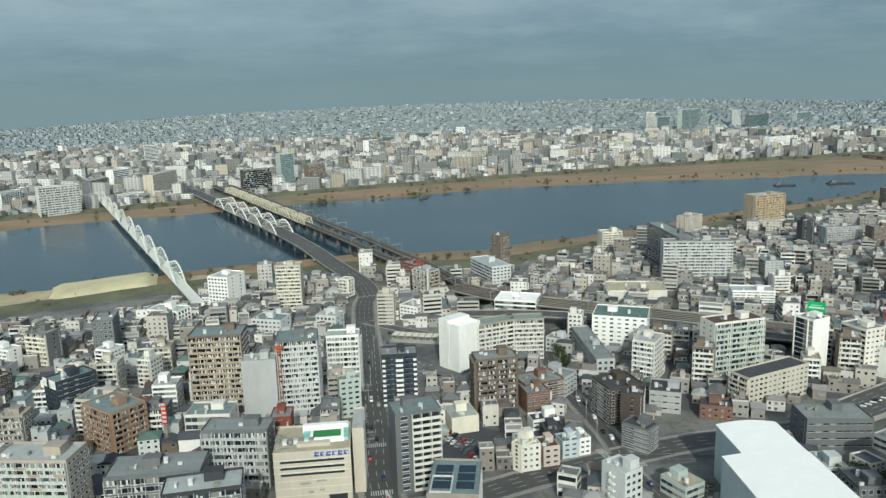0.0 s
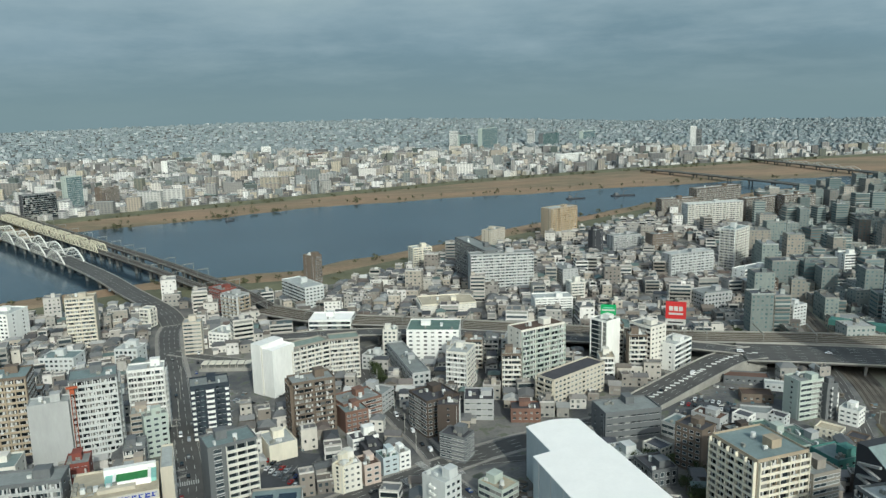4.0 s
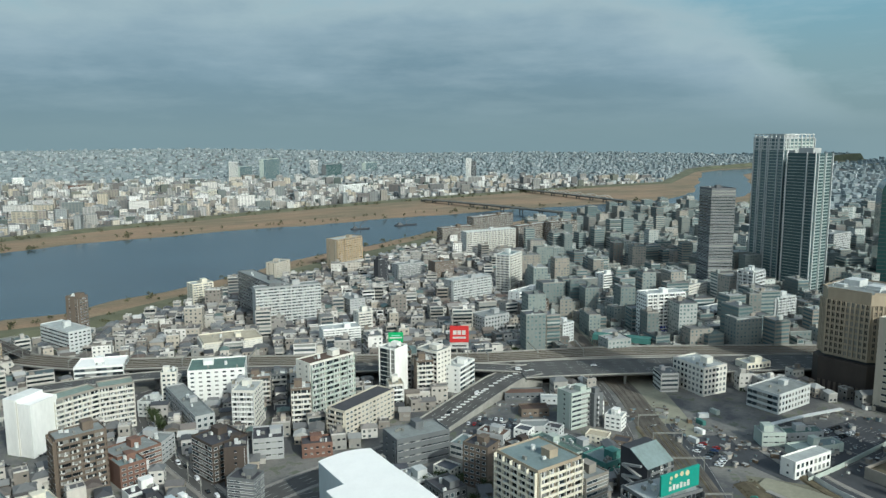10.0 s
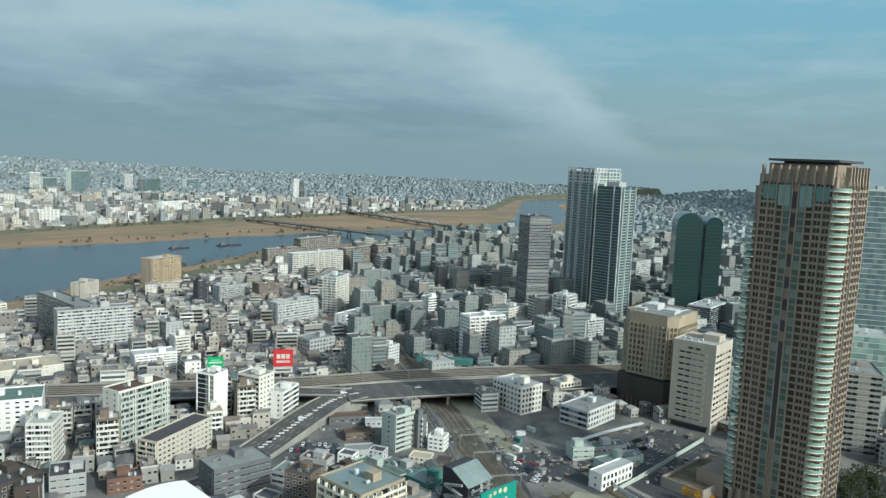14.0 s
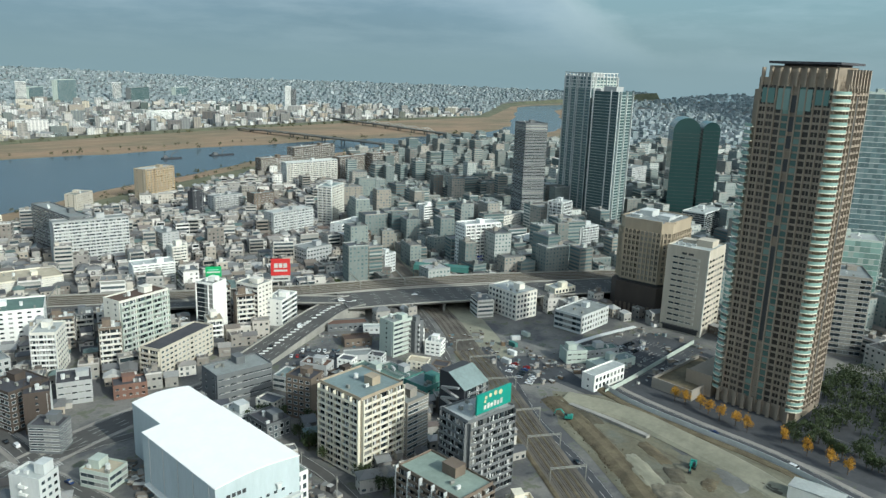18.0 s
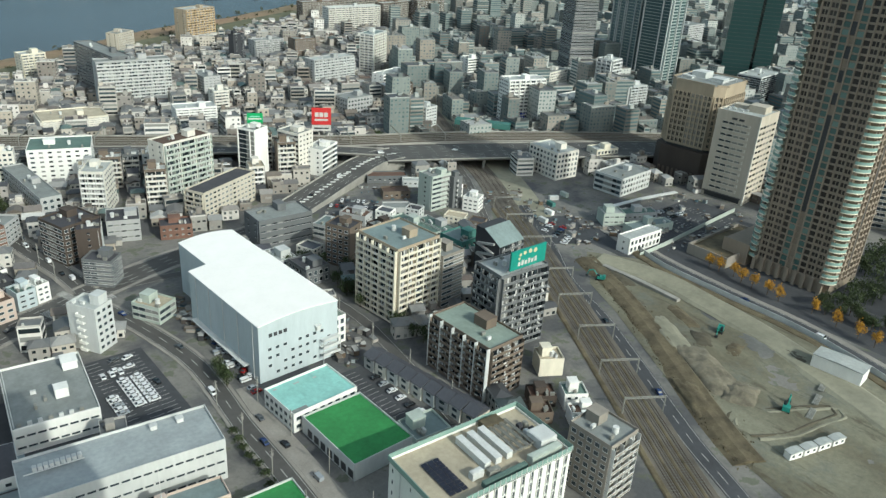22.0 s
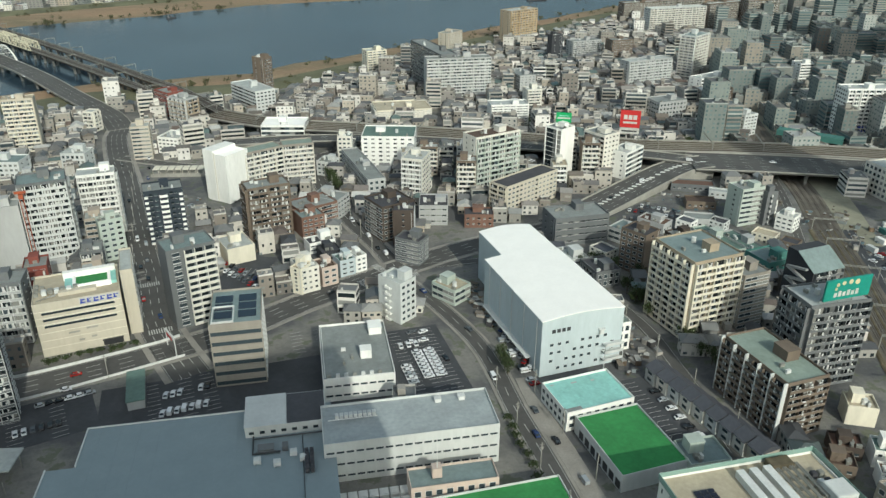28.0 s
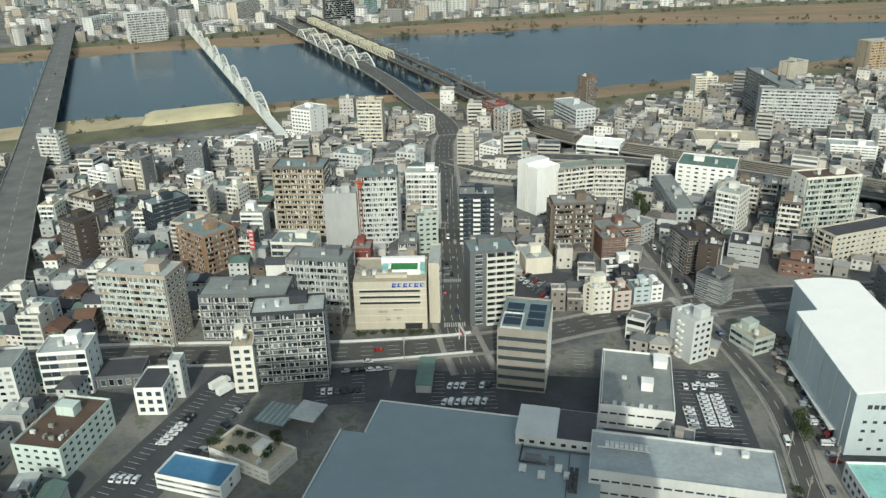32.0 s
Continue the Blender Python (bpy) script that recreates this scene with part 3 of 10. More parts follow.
        for s in (-1, 1):
            a = s * (W / 2 - 1.3)
            q += [(a - 0.9, a + 0.9, -1.1, 0.02, -0.1, 0.9, 0)]
            for u in (0.2, 0.32):
                c = s * W * u
                q += [(c - 0.75, c + 0.75, -0.05, 0.03, 0.9, fh - 0.7, 1), (c - 0.8, c + 0.8, -0.14, 0.03, 0.82, 0.9, 2)]
    elif style == "deep":
        q.append((x0, -x0, -0.45, 0.02, -0.35, 1.05, 0))
        for i in range(bays + 1):
            q.append((x0 + bw * i - 0.55, x0 + bw * i + 0.55, -0.8, 0.02, -0.35, fh - 0.35, 0))
        for i in range(bays):
            q.append((x0 + bw * i + 0.56, x0 + bw * (i + 1) - 0.56, -0.05, 0.03, 1.06, fh - 0.36, 1))
            q.append((x0 + bw * (i + 0.5) - 0.12, x0 + bw * (i + 0.5) + 0.12, -0.4, 0.0, 1.06, fh - 0.36, 2))
    elif style == "fin":
        for i in range(bays):
            q.append((x0 + bw * i + 0.03, x0 + bw * (i + 1) - 0.03, -0.06, 0.03, 0.0, fh - 0.3, 1))
        for i in range(0, bays + 1, 3):
            q.append((x0 + bw * i - 0.3, x0 + bw * i + 0.3, -0.7, 0.02, 0, fh, 0))
        q.append((x0, -x0, -0.10, 0.03, fh - 0.3, fh - 0.05, 0))
    elif style == "slit":
        for i in range(bays):
            a = x0 + bw * (i + 0.5)
            q += [(a - 0.45, a + 0.45, -0.03, 0.03, 0.7, fh - 0.5, 1), (a - 0.62, a - 0.45, -0.45, 0.03, 0.3, fh - 0.2, 0), (a + 0.45, a + 0.62, -0.45, 0.03, 0.3, fh - 0.2, 0), (a - 0.62, a + 0.62, -0.2, 0.03, 0.58, 0.7, 2)]
    elif style == "thin":
        for i in range(bays):
            q.append((x0 + bw * i + 0.35, x0 + bw * (i + 1) - 0.35, -0.03, 0.03, 1.5, 2.2, 1))
            q.append((x0 + bw * i + 0.3, x0 + bw * (i + 1) - 0.3, -0.14, 0.03, 1.4, 1.5, 2))
    elif style == "sparse":
        for i in range(0, bays, 3):
            a = x0 + bw * (i + 0.5)
            q += [(a - 0.3, a + 0.3, -0.03, 0.03, 1.0, 2.4, 1), (a - 0.36, a + 0.36, -0.1, 0.03, 0.9, 1.0, 2)]
        q += [(x0 + bw * 1.8, x0 + bw * 1.8 + 0.18, -0.25, 0.02, 0, fh, 2), (x0 + bw * 6.3, x0 + bw * 6.3 + 0.18, -0.25, 0.02, 0, fh, 2)]
    elif style == "corridor":
        q.append((x0, -x0, -1.2, 0.02, -0.15, 0.10, 0))
        q.append((x0, -x0, -1.2, -1.05, 0.10, 1.2, 0))
        for i in range(bays):
            a = x0 + bw * i
            q.append((a + bw * 0.15, a + bw * 0.35, -0.06, 0.03, 0.12, 2.1, 2))
            q.append((a + bw * 0.5, a + bw * 0.85, -0.08, 0.03, 1.0, 2.0, 1))
    elif style == "punch":
        for i in range(bays):
            a, b = x0 + bw * (i + 0.22), x0 + bw * (i + 0.78)
            q.append((a, b, -0.03, 0.03, 0.95, fh - 0.75, 1))
            q += [(a - 0.1, b + 0.1, -0.22, 0.03, 0.82, 0.95, 2), (a - 0.1, b + 0.1, -0.10, 0.03, fh - 0.75, fh - 0.66, 2), (a - 0.1, a, -0.10, 0.03, 0.95, fh - 0.75, 2), (b, b + 0.1, -0.10, 0.03, 0.95, fh - 0.75, 2)]
    elif style == "small":
        for i in range(bays):
            a, b = x0 + bw * (i + 0.28), x0 + bw * (i + 0.72)
            q += [(a, b, -0.03, 0.03, 1.3, 2.3, 1), (a - 0.08, b + 0.08, -0.14, 0.03, 1.2, 1.3, 2)]
    elif style == "ribbon":
        for i in range(bays):
            q.append((x0 + bw * i + 0.04, x0 + bw * (i + 1) - 0.04, -0.03, 0.03, 0.95, fh - 0.6, 1))
        q += [(x0, -x0, -0.20, 0.03, 0.80, 0.95, 2), (x0, -x0, -0.12, 0.03, fh - 0.6, fh - 0.48, 2)]
        for i in range(bays + 1):
            q.append((x0 + bw * i - 0.05, x0 + bw * i + 0.05, -0.10, 0.03, 0.95, fh - 0.6, 2))
    elif style == "louver":
        q.append((x0, -x0, -0.03, 0.03, 0.2, fh * 0.45, 1))
        q += [(x0, -x0, -0.35, 0.03, 0.02, 0.2, 0), (x0, -x0, -0.25, 0.03, fh * 0.45, fh * 0.5, 0)]
    elif style == "grid":
        q.append((x0, -x0, -0.9, 0.02, -0.35, 0.35, 0))
        for i in range(bays + 1):
            q.append((x0 + bw * i - 0.35, x0 + bw * i + 0.35, -0.85, 0.02, 0.35, fh - 0.35, 0))
        for i in range(bays):
            q.append((x0 + bw * i + 0.36, x0 + bw * (i + 1) - 0.36, -0.05, 0.03, 0.4, fh - 0.4, 1))
    elif style == "pier":
        q.append((x0, -x0, -0.35, 0.02, -0.3, 1.15, 0))
        for i in range(bays + 1):
            q.append((x0 + bw * i - 0.95, x0 + bw * i + 0.95, -0.5, 0.02, -0.3, fh - 0.3, 0))
        for i in range(bays):
            q.append((x0 + bw * i + 0.96, x0 + bw * (i + 1) - 0.96, -0.05, 0.03, 1.16, fh - 0.31, 1))
            q.append((x0 + bw * (i + 0.5) - 0.05, x0 + bw * (i + 0.5) + 0.05, -0.1, 0.0, 1.16, fh - 0.31, 2))
    elif style == "curtain":
        for i in range(bays):
            q.append((x0 + bw * i + 0.03, x0 + bw * (i + 1) - 0.03, -0.06, 0.03, 0.0, fh - 0.35, 1))
        q.append((x0, -x0, -0.12, 0.03, fh - 0.35, fh - 0.05, 2))
    elif style == "stair":
        q.append((-1.6, 1.6, -1.4, 0.02, -0.15, 0.1, 0))
        q.append((-1.6, 1.6, -1.4, -1.25, 0.1, 1.2, 0))
        q.append((-1.6, -1.45, -1.3, 0, 0.1, 1.2, 0))
        q.append((-0.5, 0.5, -0.05, 0.03, 0.1, 2.1, 2))
    elif style == "side":
        for x in ((0.0,) if W < 13 else (-W * 0.22, W * 0.24)):
            q += [(x - 0.6, x + 0.6, -0.03, 0.03, 1.1, 2.2, 1), (x - 0.7, x + 0.7, -0.14, 0.03, 1.0, 1.1, 2)]
        q.append((W * 0.38, W * 0.38 + 0.16, -0.14, 0.02, 0, fh, 2))
    return q


def row_mesh(style, W, fh, bays, var=0):
    return slab_mesh("storey_" + style, row_boxes(style, W, fh, bays, var), 3)


def face_mesh(style, W, fh, bays, floors):
    """All storeys of a far or plain face as one mesh."""
    return slab_mesh("face_" + style, [(*b[:4], b[4] + fh * k, b[5] + fh * k, b[6]) for k in range(floors) for b in row_boxes(style, W, fh, bays, k % 5)], 3)


def shell_mesh(a, b, t, deck_z, h):
    """Outer walls with a parapet round a sunk roof deck, one closed skin."""
    v = []
    for u, w, z in ((a, b, -0.5), (a, b, h), (a - t, b - t, h), (a - t, b - t, deck_z)):
        v += [(-u, -w, z), (u, -w, z), (u, w, z), (-u, w, z)]
    f = [(3, 2, 1, 0), (12, 13, 14, 15)]
    for k in (0, 4, 8):
        f += [(k + i, k + (i + 1) % 4, k + 4 + (i + 1) % 4, k + 4 + i) for i in range(4)]
    return shape("wall", v, f)


PART = {"deep": "window_band", "fin": "window_band", "capbalc": "balcony", "split": "balcony", "ladder": "balcony", "slit": "window_band", "thin": "window_band", "sparse": "window_band", "balc": "balcony", "glassbalc": "balcony", "lattice": "balcony", "corridor": "open_corridor", "punch": "window_band", "small": "window_band", "ribbon": "window_band", "louver": "louver",
        "grid": "window_band", "pier": "window_band", "curtain": "window_band", "stair": "stair_landing", "side": "window_band"}


def roof_gear(root, w, d, h, seed, wall, many=1):
    rnd = random.Random(seed)
    pw, pd, ph = min(w * 0.4, rnd.uniform(4, 7)), min(d * 0.5, rnd.uniform(4, 6)), rnd.uniform(2.6, 4.2)
    px, py = rnd.uniform(-0.25, 0.25) * w, rnd.uniform(0.0, 0.2) * d
    put("roof_house", slab_mesh("roof_house", [(-pw / 2, pw / 2, -pd / 2, pd / 2, 0, ph), (-pw / 2 - .15, pw / 2 + .15, -pd / 2 - .15, pd / 2 + .15, ph, ph + .2), (-0.5, 0.5, -pd / 2 - .06, -pd / 2 + .02, 0.1, 2.1)]), wall, root, pose(px, py, h))
    if rnd.random() < 0.55:
        v, f = tube([(0, 0, 0.6), (0, 0, 2.4)], 1.0, 12)
        v, f = merge((v, f), box_vf(-0.8, 0.8, -0.8, 0.8, 0, 0.6))
        put("water_tank", cached("tank", lambda: shape("water_tank", v, f)), RAIL, root, pose(-px + rnd.uniform(-1, 1), rnd.uniform(-0.2, 0.2) * d, h))
    unit = cached("unit", lambda: slab_mesh("air_unit", [(-0.9, 0.9, -0.45, 0.45, 0.25, 1.5), (-0.8, -0.7, -0.4, 0.4, 0, 0.25), (0.7, 0.8, -0.4, 0.4, 0, 0.25), (-0.7, -0.05, -0.48, -0.44, 0.5, 1.3), (0.05, 0.7, -0.48, -0.44, 0.5, 1.3)]))
    for k in range(rnd.randint(1, 2) * many):
        put("air_unit", unit, rnd.choice((RAIL, STEEL)), root, pose(rnd.uniform(-0.38, 0.38) * w, rnd.uniform(-0.36, -0.05) * d, h, 0, 0, rnd.choice((0, 90))))


def building(name, label, x, y, yaw, w, d, h, floors, wall, front="punch", right="punch", left="", back="", trim=None, roof="grey", pane=None, base=0.6, bays=0, seed=0, gear=1, cat="building", group="city blocks"):
    """A block with parapet, roof deck, roof gear and a row of parts for each storey and side. Its front looks along -y before the turn."""
    root = thing(name, x, y, 0, yaw, label, cat, group)
    wm = WALL[wall] if isinstance(wall, str) else wall
    tm = WALL[trim] if isinstance(trim, str) else (trim or wm)
    gm = pane or GLASS
    top = h - 0.9
    a, b, t = w / 2, d / 2, 0.25
    put("wall", shell_mesh(a, b, t, top - 0.1, h), wm, root)
    put("roof", slab_mesh("roof", [(-a + t + .01, a - t - .01, -b + t + .01, b - t - .01, top - 0.099, top + 0.05)]), ROOF[roof], root)
    fh = (h - base - 1.0) / floors
    for side, style, W, D, turn in (("f", front, w, d, 0), ("r", right, d, w, 90), ("l", left, d, w, -90), ("b", back, w, d, 180)):
        if not style or style == "bare":
            continue
        style = "side" if style == "blank" else style
        n = bays if bays and side in "fb" else max(1, round(W / (3.4 if style not in ("balc", "glassbalc", "lattice", "capbalc") else 5.2)))
        if style == "side" or math.hypot(x, y) > 570:
            me = cached(("face", style, round(W, 1), round(fh, 2), n, floors), lambda: face_mesh(style, W, fh, n, floors))
            put("balcony_face" if PART[style] == "balcony" else "window_grid", me, [tm, gm, FRAME], root, pose(0, 0, 0, 0, 0, turn) @ pose(0, -D / 2, base + 0.02))["kind"] = "stuff"
            continue
        near = style in ("punch", "small", "thin", "slit") and math.hypot(x, y) < 290
        for k in range(floors):
            if near:
                one = cached(("one", style, round((W - 0.8) / n, 2), round(fh, 2)), lambda: row_mesh(style, (W - 0.8) / n + 0.8, fh, 1))
                for i in range(n):
                    put("window", one, [tm, gm, FRAME], root, pose(0, 0, 0, 0, 0, turn) @ pose(-W / 2 + 0.4 + (W - 0.8) * (i + 0.5) / n, -D / 2, base + fh * k + 0.02))
                continue
            me = cached((style, round(W, 1), round(fh, 2), n, k * 3 % 5), lambda: row_mesh(style, W, fh, n, k * 3 % 5))
            row = put(PART[style], me, [tm, gm, FRAME], root, pose(0, 0, 0, 0, 0, turn) @ pose(0, -D / 2, base + fh * k + 0.02))
            if PART[style] == "window_band":
                row["kind"] = "stuff"
    if gear:
        roof_gear(root, w, d, top + 0.05, seed + int(abs(x) * 7 + abs(y)), wm, gear + (1 if math.hypot(x, y) < 420 else 0))
    return root


def hit_rect(x, y, r, rects):
    for X, Y, c, s, w, d in rects:
        u, v = (x - X) * c + (y - Y) * s, -(x - X) * s + (y - Y) * c
        if abs(u) < w / 2 + r and abs(v) < d / 2 + r:
            return True
    return False


KEEP = []          # footprints already taken


def keep(x, y, yaw, w, d):
    KEEP.append((x, y, math.cos(radians(yaw)), math.sin(radians(yaw)), w, d))


def block(name, label, x, y, yaw, w, d, h, floors, wall, front="punch", right="punch", **more):
    keep(x, y, yaw, w, d)
    return building(name, label, x, y, yaw, w, d, h, floors, wall, front, right, **more)

# ---- the blocks one by one ----
block('apartment_tower', 'tall beige apartment tower with rows of tan balconies', -123.2, 393.9, 3.0, 28.2, 18.0, 46.0, 15, 'brown', 'lattice', 'punch', trim='tan', roof='bluegrey', bays=6, pane=DGLASS)
block('apartment_tower', 'tall white apartment tower with a lattice of balconies', -79.0, 385.0, 8.2, 21.4, 16.6, 45.0, 15, 'dgrey', 'lattice', 'corridor', trim='lgrey', roof='bluegrey', bays=6, pane=DGLASS)
block('office_block', 'plain grey blank-walled building beside an orange crane', -97.9, 377.6, 6.2, 17.6, 11.0, 36.0, 11, 'grey', 'bare', 'punch', roof='lgrey')
block('office_block', 'dark blue building with white top panels', -204.9, 391.7, -37.1, 13.3, 22.4, 24.4, 8, 'navy', 'slit', 'thin', roof='bluegrey', trim='navy')
block('apartment_block', 'tan and brown tiled apartment block', -166.6, 356.5, -35.2, 24.5, 18.9, 22.1, 7, 'terra', 'balc', 'balc', trim='terra', roof='bluegrey')
block('apartment_block', 'white apartment block with dark square windows', -203.0, 538.4, -18.0, 26.2, 15.2, 18.9, 6, 'white', 'grid', 'grid', roof='lgrey', pane=DGLASS, bays=9)
block('apartment_block', 'tan apartment block beside the river road', -123.0, 586.8, -88.3, 12.0, 20.0, 38.2, 13, 'beige', 'punch', 'balc', trim='cream', roof='tan')
block('apartment_block', 'white stepped block beside the river', -180.8, 613.3, -20.8, 19.3, 23.9, 25.4, 8, 'white', 'punch', 'blank', roof='lgrey')
block('apartment_block', 'small white block with curved balconies', -83.4, 625.4, -28.2, 8.4, 9.0, 16.0, 5, 'offwhite', 'balc', 'balc', roof='lgrey', gear=0)
block('apartment_block', 'grey apartment block beside the bridge ramp', -352.7, 520.5, -2.9, 17.0, 8.5, 26.6, 9, 'grey', 'capbalc', 'corridor', trim='offwhite', roof='grey')
block('apartment_block', 'grey apartment block with cream balconies', -264.8, 479.7, -19.1, 17.6, 12.0, 22.4, 7, 'dgrey', 'balc', 'blank', trim='cream', roof='grey')
block('apartment_block', 'dark grey apartment block with small windows', -227.4, 490.1, 13.3, 13.1, 24.6, 28.0, 9, 'dgrey', 'punch', 'blank', roof='grey')
block('apartment_block', 'dark brown apartment block with white windows', -235.6, 354.8, -27.8, 15.5, 14.2, 26.9, 8, 'dbrown', 'punch', 'blank', trim='lgrey', roof='dark')
block('office_block', 'white office block with ribbon windows', -152.9, 392.3, 3.5, 12.9, 12.7, 18.4, 6, 'white', 'ribbon', 'punch', roof='lgrey')
block('apartment_block', 'white stepped apartment block with balconies', -59.4, 418.2, 3.1, 18.5, 11.7, 35.0, 11, 'white', 'capbalc', 'corridor', roof='lgrey')
block('apartment_block', 'pale green-grey slim apartment block', -52.5, 382.1, 16.3, 11.4, 6.5, 22.0, 7, 'greygreen', 'punch', 'blank', roof='grey')
block('furniture_store', 'pale stone store building with dark slot windows', -59.0, 307.1, 6.1, 32.1, 26.0, 23.7, 5, 'sandstone', 'bare', 'bare', roof='tan', gear=0)
block('stair_tower', 'pale stone stair slab of the store', -39.7, 312.2, 4.2, 4.8, 22.0, 30.0, 8, 'sandstone', 'bare', 'punch', roof='lgrey', gear=0)
block('apartment_tower', 'dark and white striped apartment tower with glass balconies', -14.8, 308.3, 15.9, 20.3, 14.0, 36.7, 12, 'dgrey', 'split', 'punch', trim='offwhite', roof='bluegrey')
block('office_block', 'grey office building with solar roof panels', 1.8, 263.6, -5.9, 18.8, 26.7, 27.2, 6, 'taupe', 'louver', 'punch', left='blank', roof='bluegrey', gear=0)
block('office_block', 'white office block with an outside stair', 69.4, 283.1, -58.8, 13.3, 9.6, 19.8, 6, 'lgrey', 'stair', 'punch', trim='white', roof='lgrey')
block('office_block', 'low white office building with a grey roof', 43.5, 247.7, -96.8, 38.7, 26.2, 9.9, 2, 'white', 'thin', 'thin', roof='grey', gear=2)
block('apartment_block', 'ochre and grey apartment block beside the railway', -15.3, 615.0, -49.1, 19.5, 12.0, 24.5, 8, 'grey', 'capbalc', 'balc', trim='tan', roof='grey')
block('office_block', 'grey school-like block with glass bays', 40.7, 661.9, -67.1, 44.5, 18.0, 18.8, 6, 'lgrey', 'ribbon', 'punch', roof='lgrey')
block('apartment_block', 'slim brown tower with a white roof tank', 54.1, 709.9, -48.5, 14.2, 10.3, 33.0, 11, 'brown', 'blank', 'punch', roof='lgrey')
block('station_building', 'white station building with a curved roof edge', 55.8, 566.7, -16.8, 31.9, 23.0, 12.0, 3, 'white', 'ribbon', 'blank', roof='white', gear=2)
block('apartment_block', 'long curved apartment block with cream balconies', 28.2, 459.9, 22.5, 26.1, 12.0, 27.0, 9, 'taupe', 'balc', 'blank', trim='offwhite', roof='green', gear=0)
wt = block('windowless_tower', 'white windowless tower of two joined slabs', 8.3, 451.5, -49.3, 17.7, 18.0, 29.4, 10, 'white', 'bare', 'bare', roof='white', gear=0)
put("tall_slab", slab_mesh("tall_slab", [(-9.0, -0.6, -9.5, 8.7, -0.3, 31.2)]), WALL["white"], wt)
put("edge_strip", slab_mesh("edge_strip", [(-0.61, 0.2, -9.3, -8.9, -0.3, 30.2)]), WALL["offwhite"], wt)
block('apartment_block', 'brown tiled apartment block with ochre balconies', 25.4, 389.0, -80.8, 13.0, 22.7, 29.7, 10, 'brown', 'balc', 'balc', trim='brown', roof='grey', pane=DGLASS)
block('apartment_tower', 'black apartment tower with a white ladder of balconies', -26.6, 399.2, 4.9, 19.5, 14.0, 30.0, 10, 'navy', 'ladder', 'punch', trim='white', roof='grey')
block('office_block', 'low red-brown brick office block', 49.9, 398.2, -70.3, 16.8, 23.4, 12.7, 4, 'brick', 'punch', 'ribbon', roof='grey')
block('office_block', 'white office block in front of a teal-roofed hall', 116.9, 487.9, -18.9, 35.2, 26.5, 21.7, 7, 'white', 'small', 'small', roof='teal', bays=7)
block('apartment_block', 'cream apartment block with side balconies', 118.0, 424.5, -33.1, 13.1, 19.0, 25.1, 8, 'offwhite', 'capbalc', 'punch', trim='white', roof='lgrey')
block('shop_row', 'long low grey shop row along the street', 91.2, 456.7, -86.5, 64.4, 11.0, 12.0, 3, 'grey', 'punch', 'punch', roof='grey')
block('office_block', 'dark brown office block with roof railings', 87.7, 370.9, -72.9, 19.1, 19.8, 20.4, 6, 'dbrown', 'ribbon', 'punch', roof='dark', trim='brown')
block('apartment_tower', 'pale green-grey apartment slab with continuous balconies', 165.4, 421.9, -74.7, 14.0, 33.1, 36.2, 11, 'offwhite', 'blank', 'balc', trim='greygreen', roof='brown')
block('apartment_block', 'cream apartment block with a dark pitched roof', 174.0, 388.7, -64.0, 13.0, 44.9, 18.2, 6, 'sandstone', 'balc', 'punch', trim='sandstone', roof='dark', gear=0)
block('office_tower', 'brown office tower with white side panels', 213.6, 426.0, -66.0, 13.0, 13.0, 34.4, 11, 'white', 'fin', 'bare', pane=DGLASS, trim='white', roof='grey')
block('office_block', 'dark glazed office block with a white end wall', 242.4, 424.0, -69.6, 17.5, 14.5, 29.2, 9, 'offwhite', 'ribbon', 'small', pane=DGLASS, roof='grey', trim='dark')
block('office_block', 'white office block below the red sign', 258.7, 418.9, -58.7, 13.0, 22.0, 18.0, 5, 'white', 'blank', 'ribbon', roof='lgrey')
block('apartment_tower', 'tan apartment tower beside the river', 380.3, 892.9, -67.1, 18.0, 46.0, 37.7, 13, 'tan', 'blank', 'balc', trim='ochre', roof='lgrey', pane=DGLASS)
block('apartment_tower', 'grey apartment slab with dark glazed side', 207.0, 683.1, -85.4, 78.5, 15.4, 38.5, 13, 'dgrey', 'ribbon', 'blank', pane=DGLASS, roof='grey', trim='grey')
block('apartment_tower', 'grey apartment slab with stacked balconies', 217.5, 643.0, -6.5, 58.0, 14.0, 36.4, 13, 'grey', 'balc', 'blank', trim='lgrey', roof='grey')
block('office_block', 'pale blue-grey office block with square windows', 281.5, 328.2, -86.7, 12.0, 15.1, 22.1, 7, 'greygreen', 'blank', 'ribbon', roof='grey')
block('office_block', 'grey office block with a row of roof fins', 180.9, 335.7, -92.6, 18.0, 30.3, 16.0, 4, 'dgrey', 'blank', 'thin', roof='grey')
block('apartment_tower', 'white apartment block with blue lower storeys', 467.5, 439.5, -105.5, 16.0, 35.4, 39.2, 13, 'white', 'punch', 'lattice', roof='lgrey', trim='white')
block('office_block', 'white stepped office block', 538.1, 439.8, -86.9, 20.0, 39.3, 16.9, 5, 'white', 'ribbon', 'ribbon', roof='lgrey')
block('apartment_tower', 'dark slim high-rise with stacked balconies', 662.9, 549.5, -116.0, 30.0, 26.2, 110.0, 34, 'dgrey', 'louver', 'louver', trim='lgrey', roof='dark', pane=DGLASS)
block('office_block', 'cream-white office block beside the rail yard', 394.2, 334.4, -94.2, 28.2, 19.9, 19.4, 5, 'offwhite', 'punch', 'punch', roof='lgrey')
block('office_block', 'small cream office block beside the flyover', 444.0, 330.9, -102.6, 12.0, 19.4, 12.5, 3, 'cream', 'blank', 'punch', roof='lgrey')
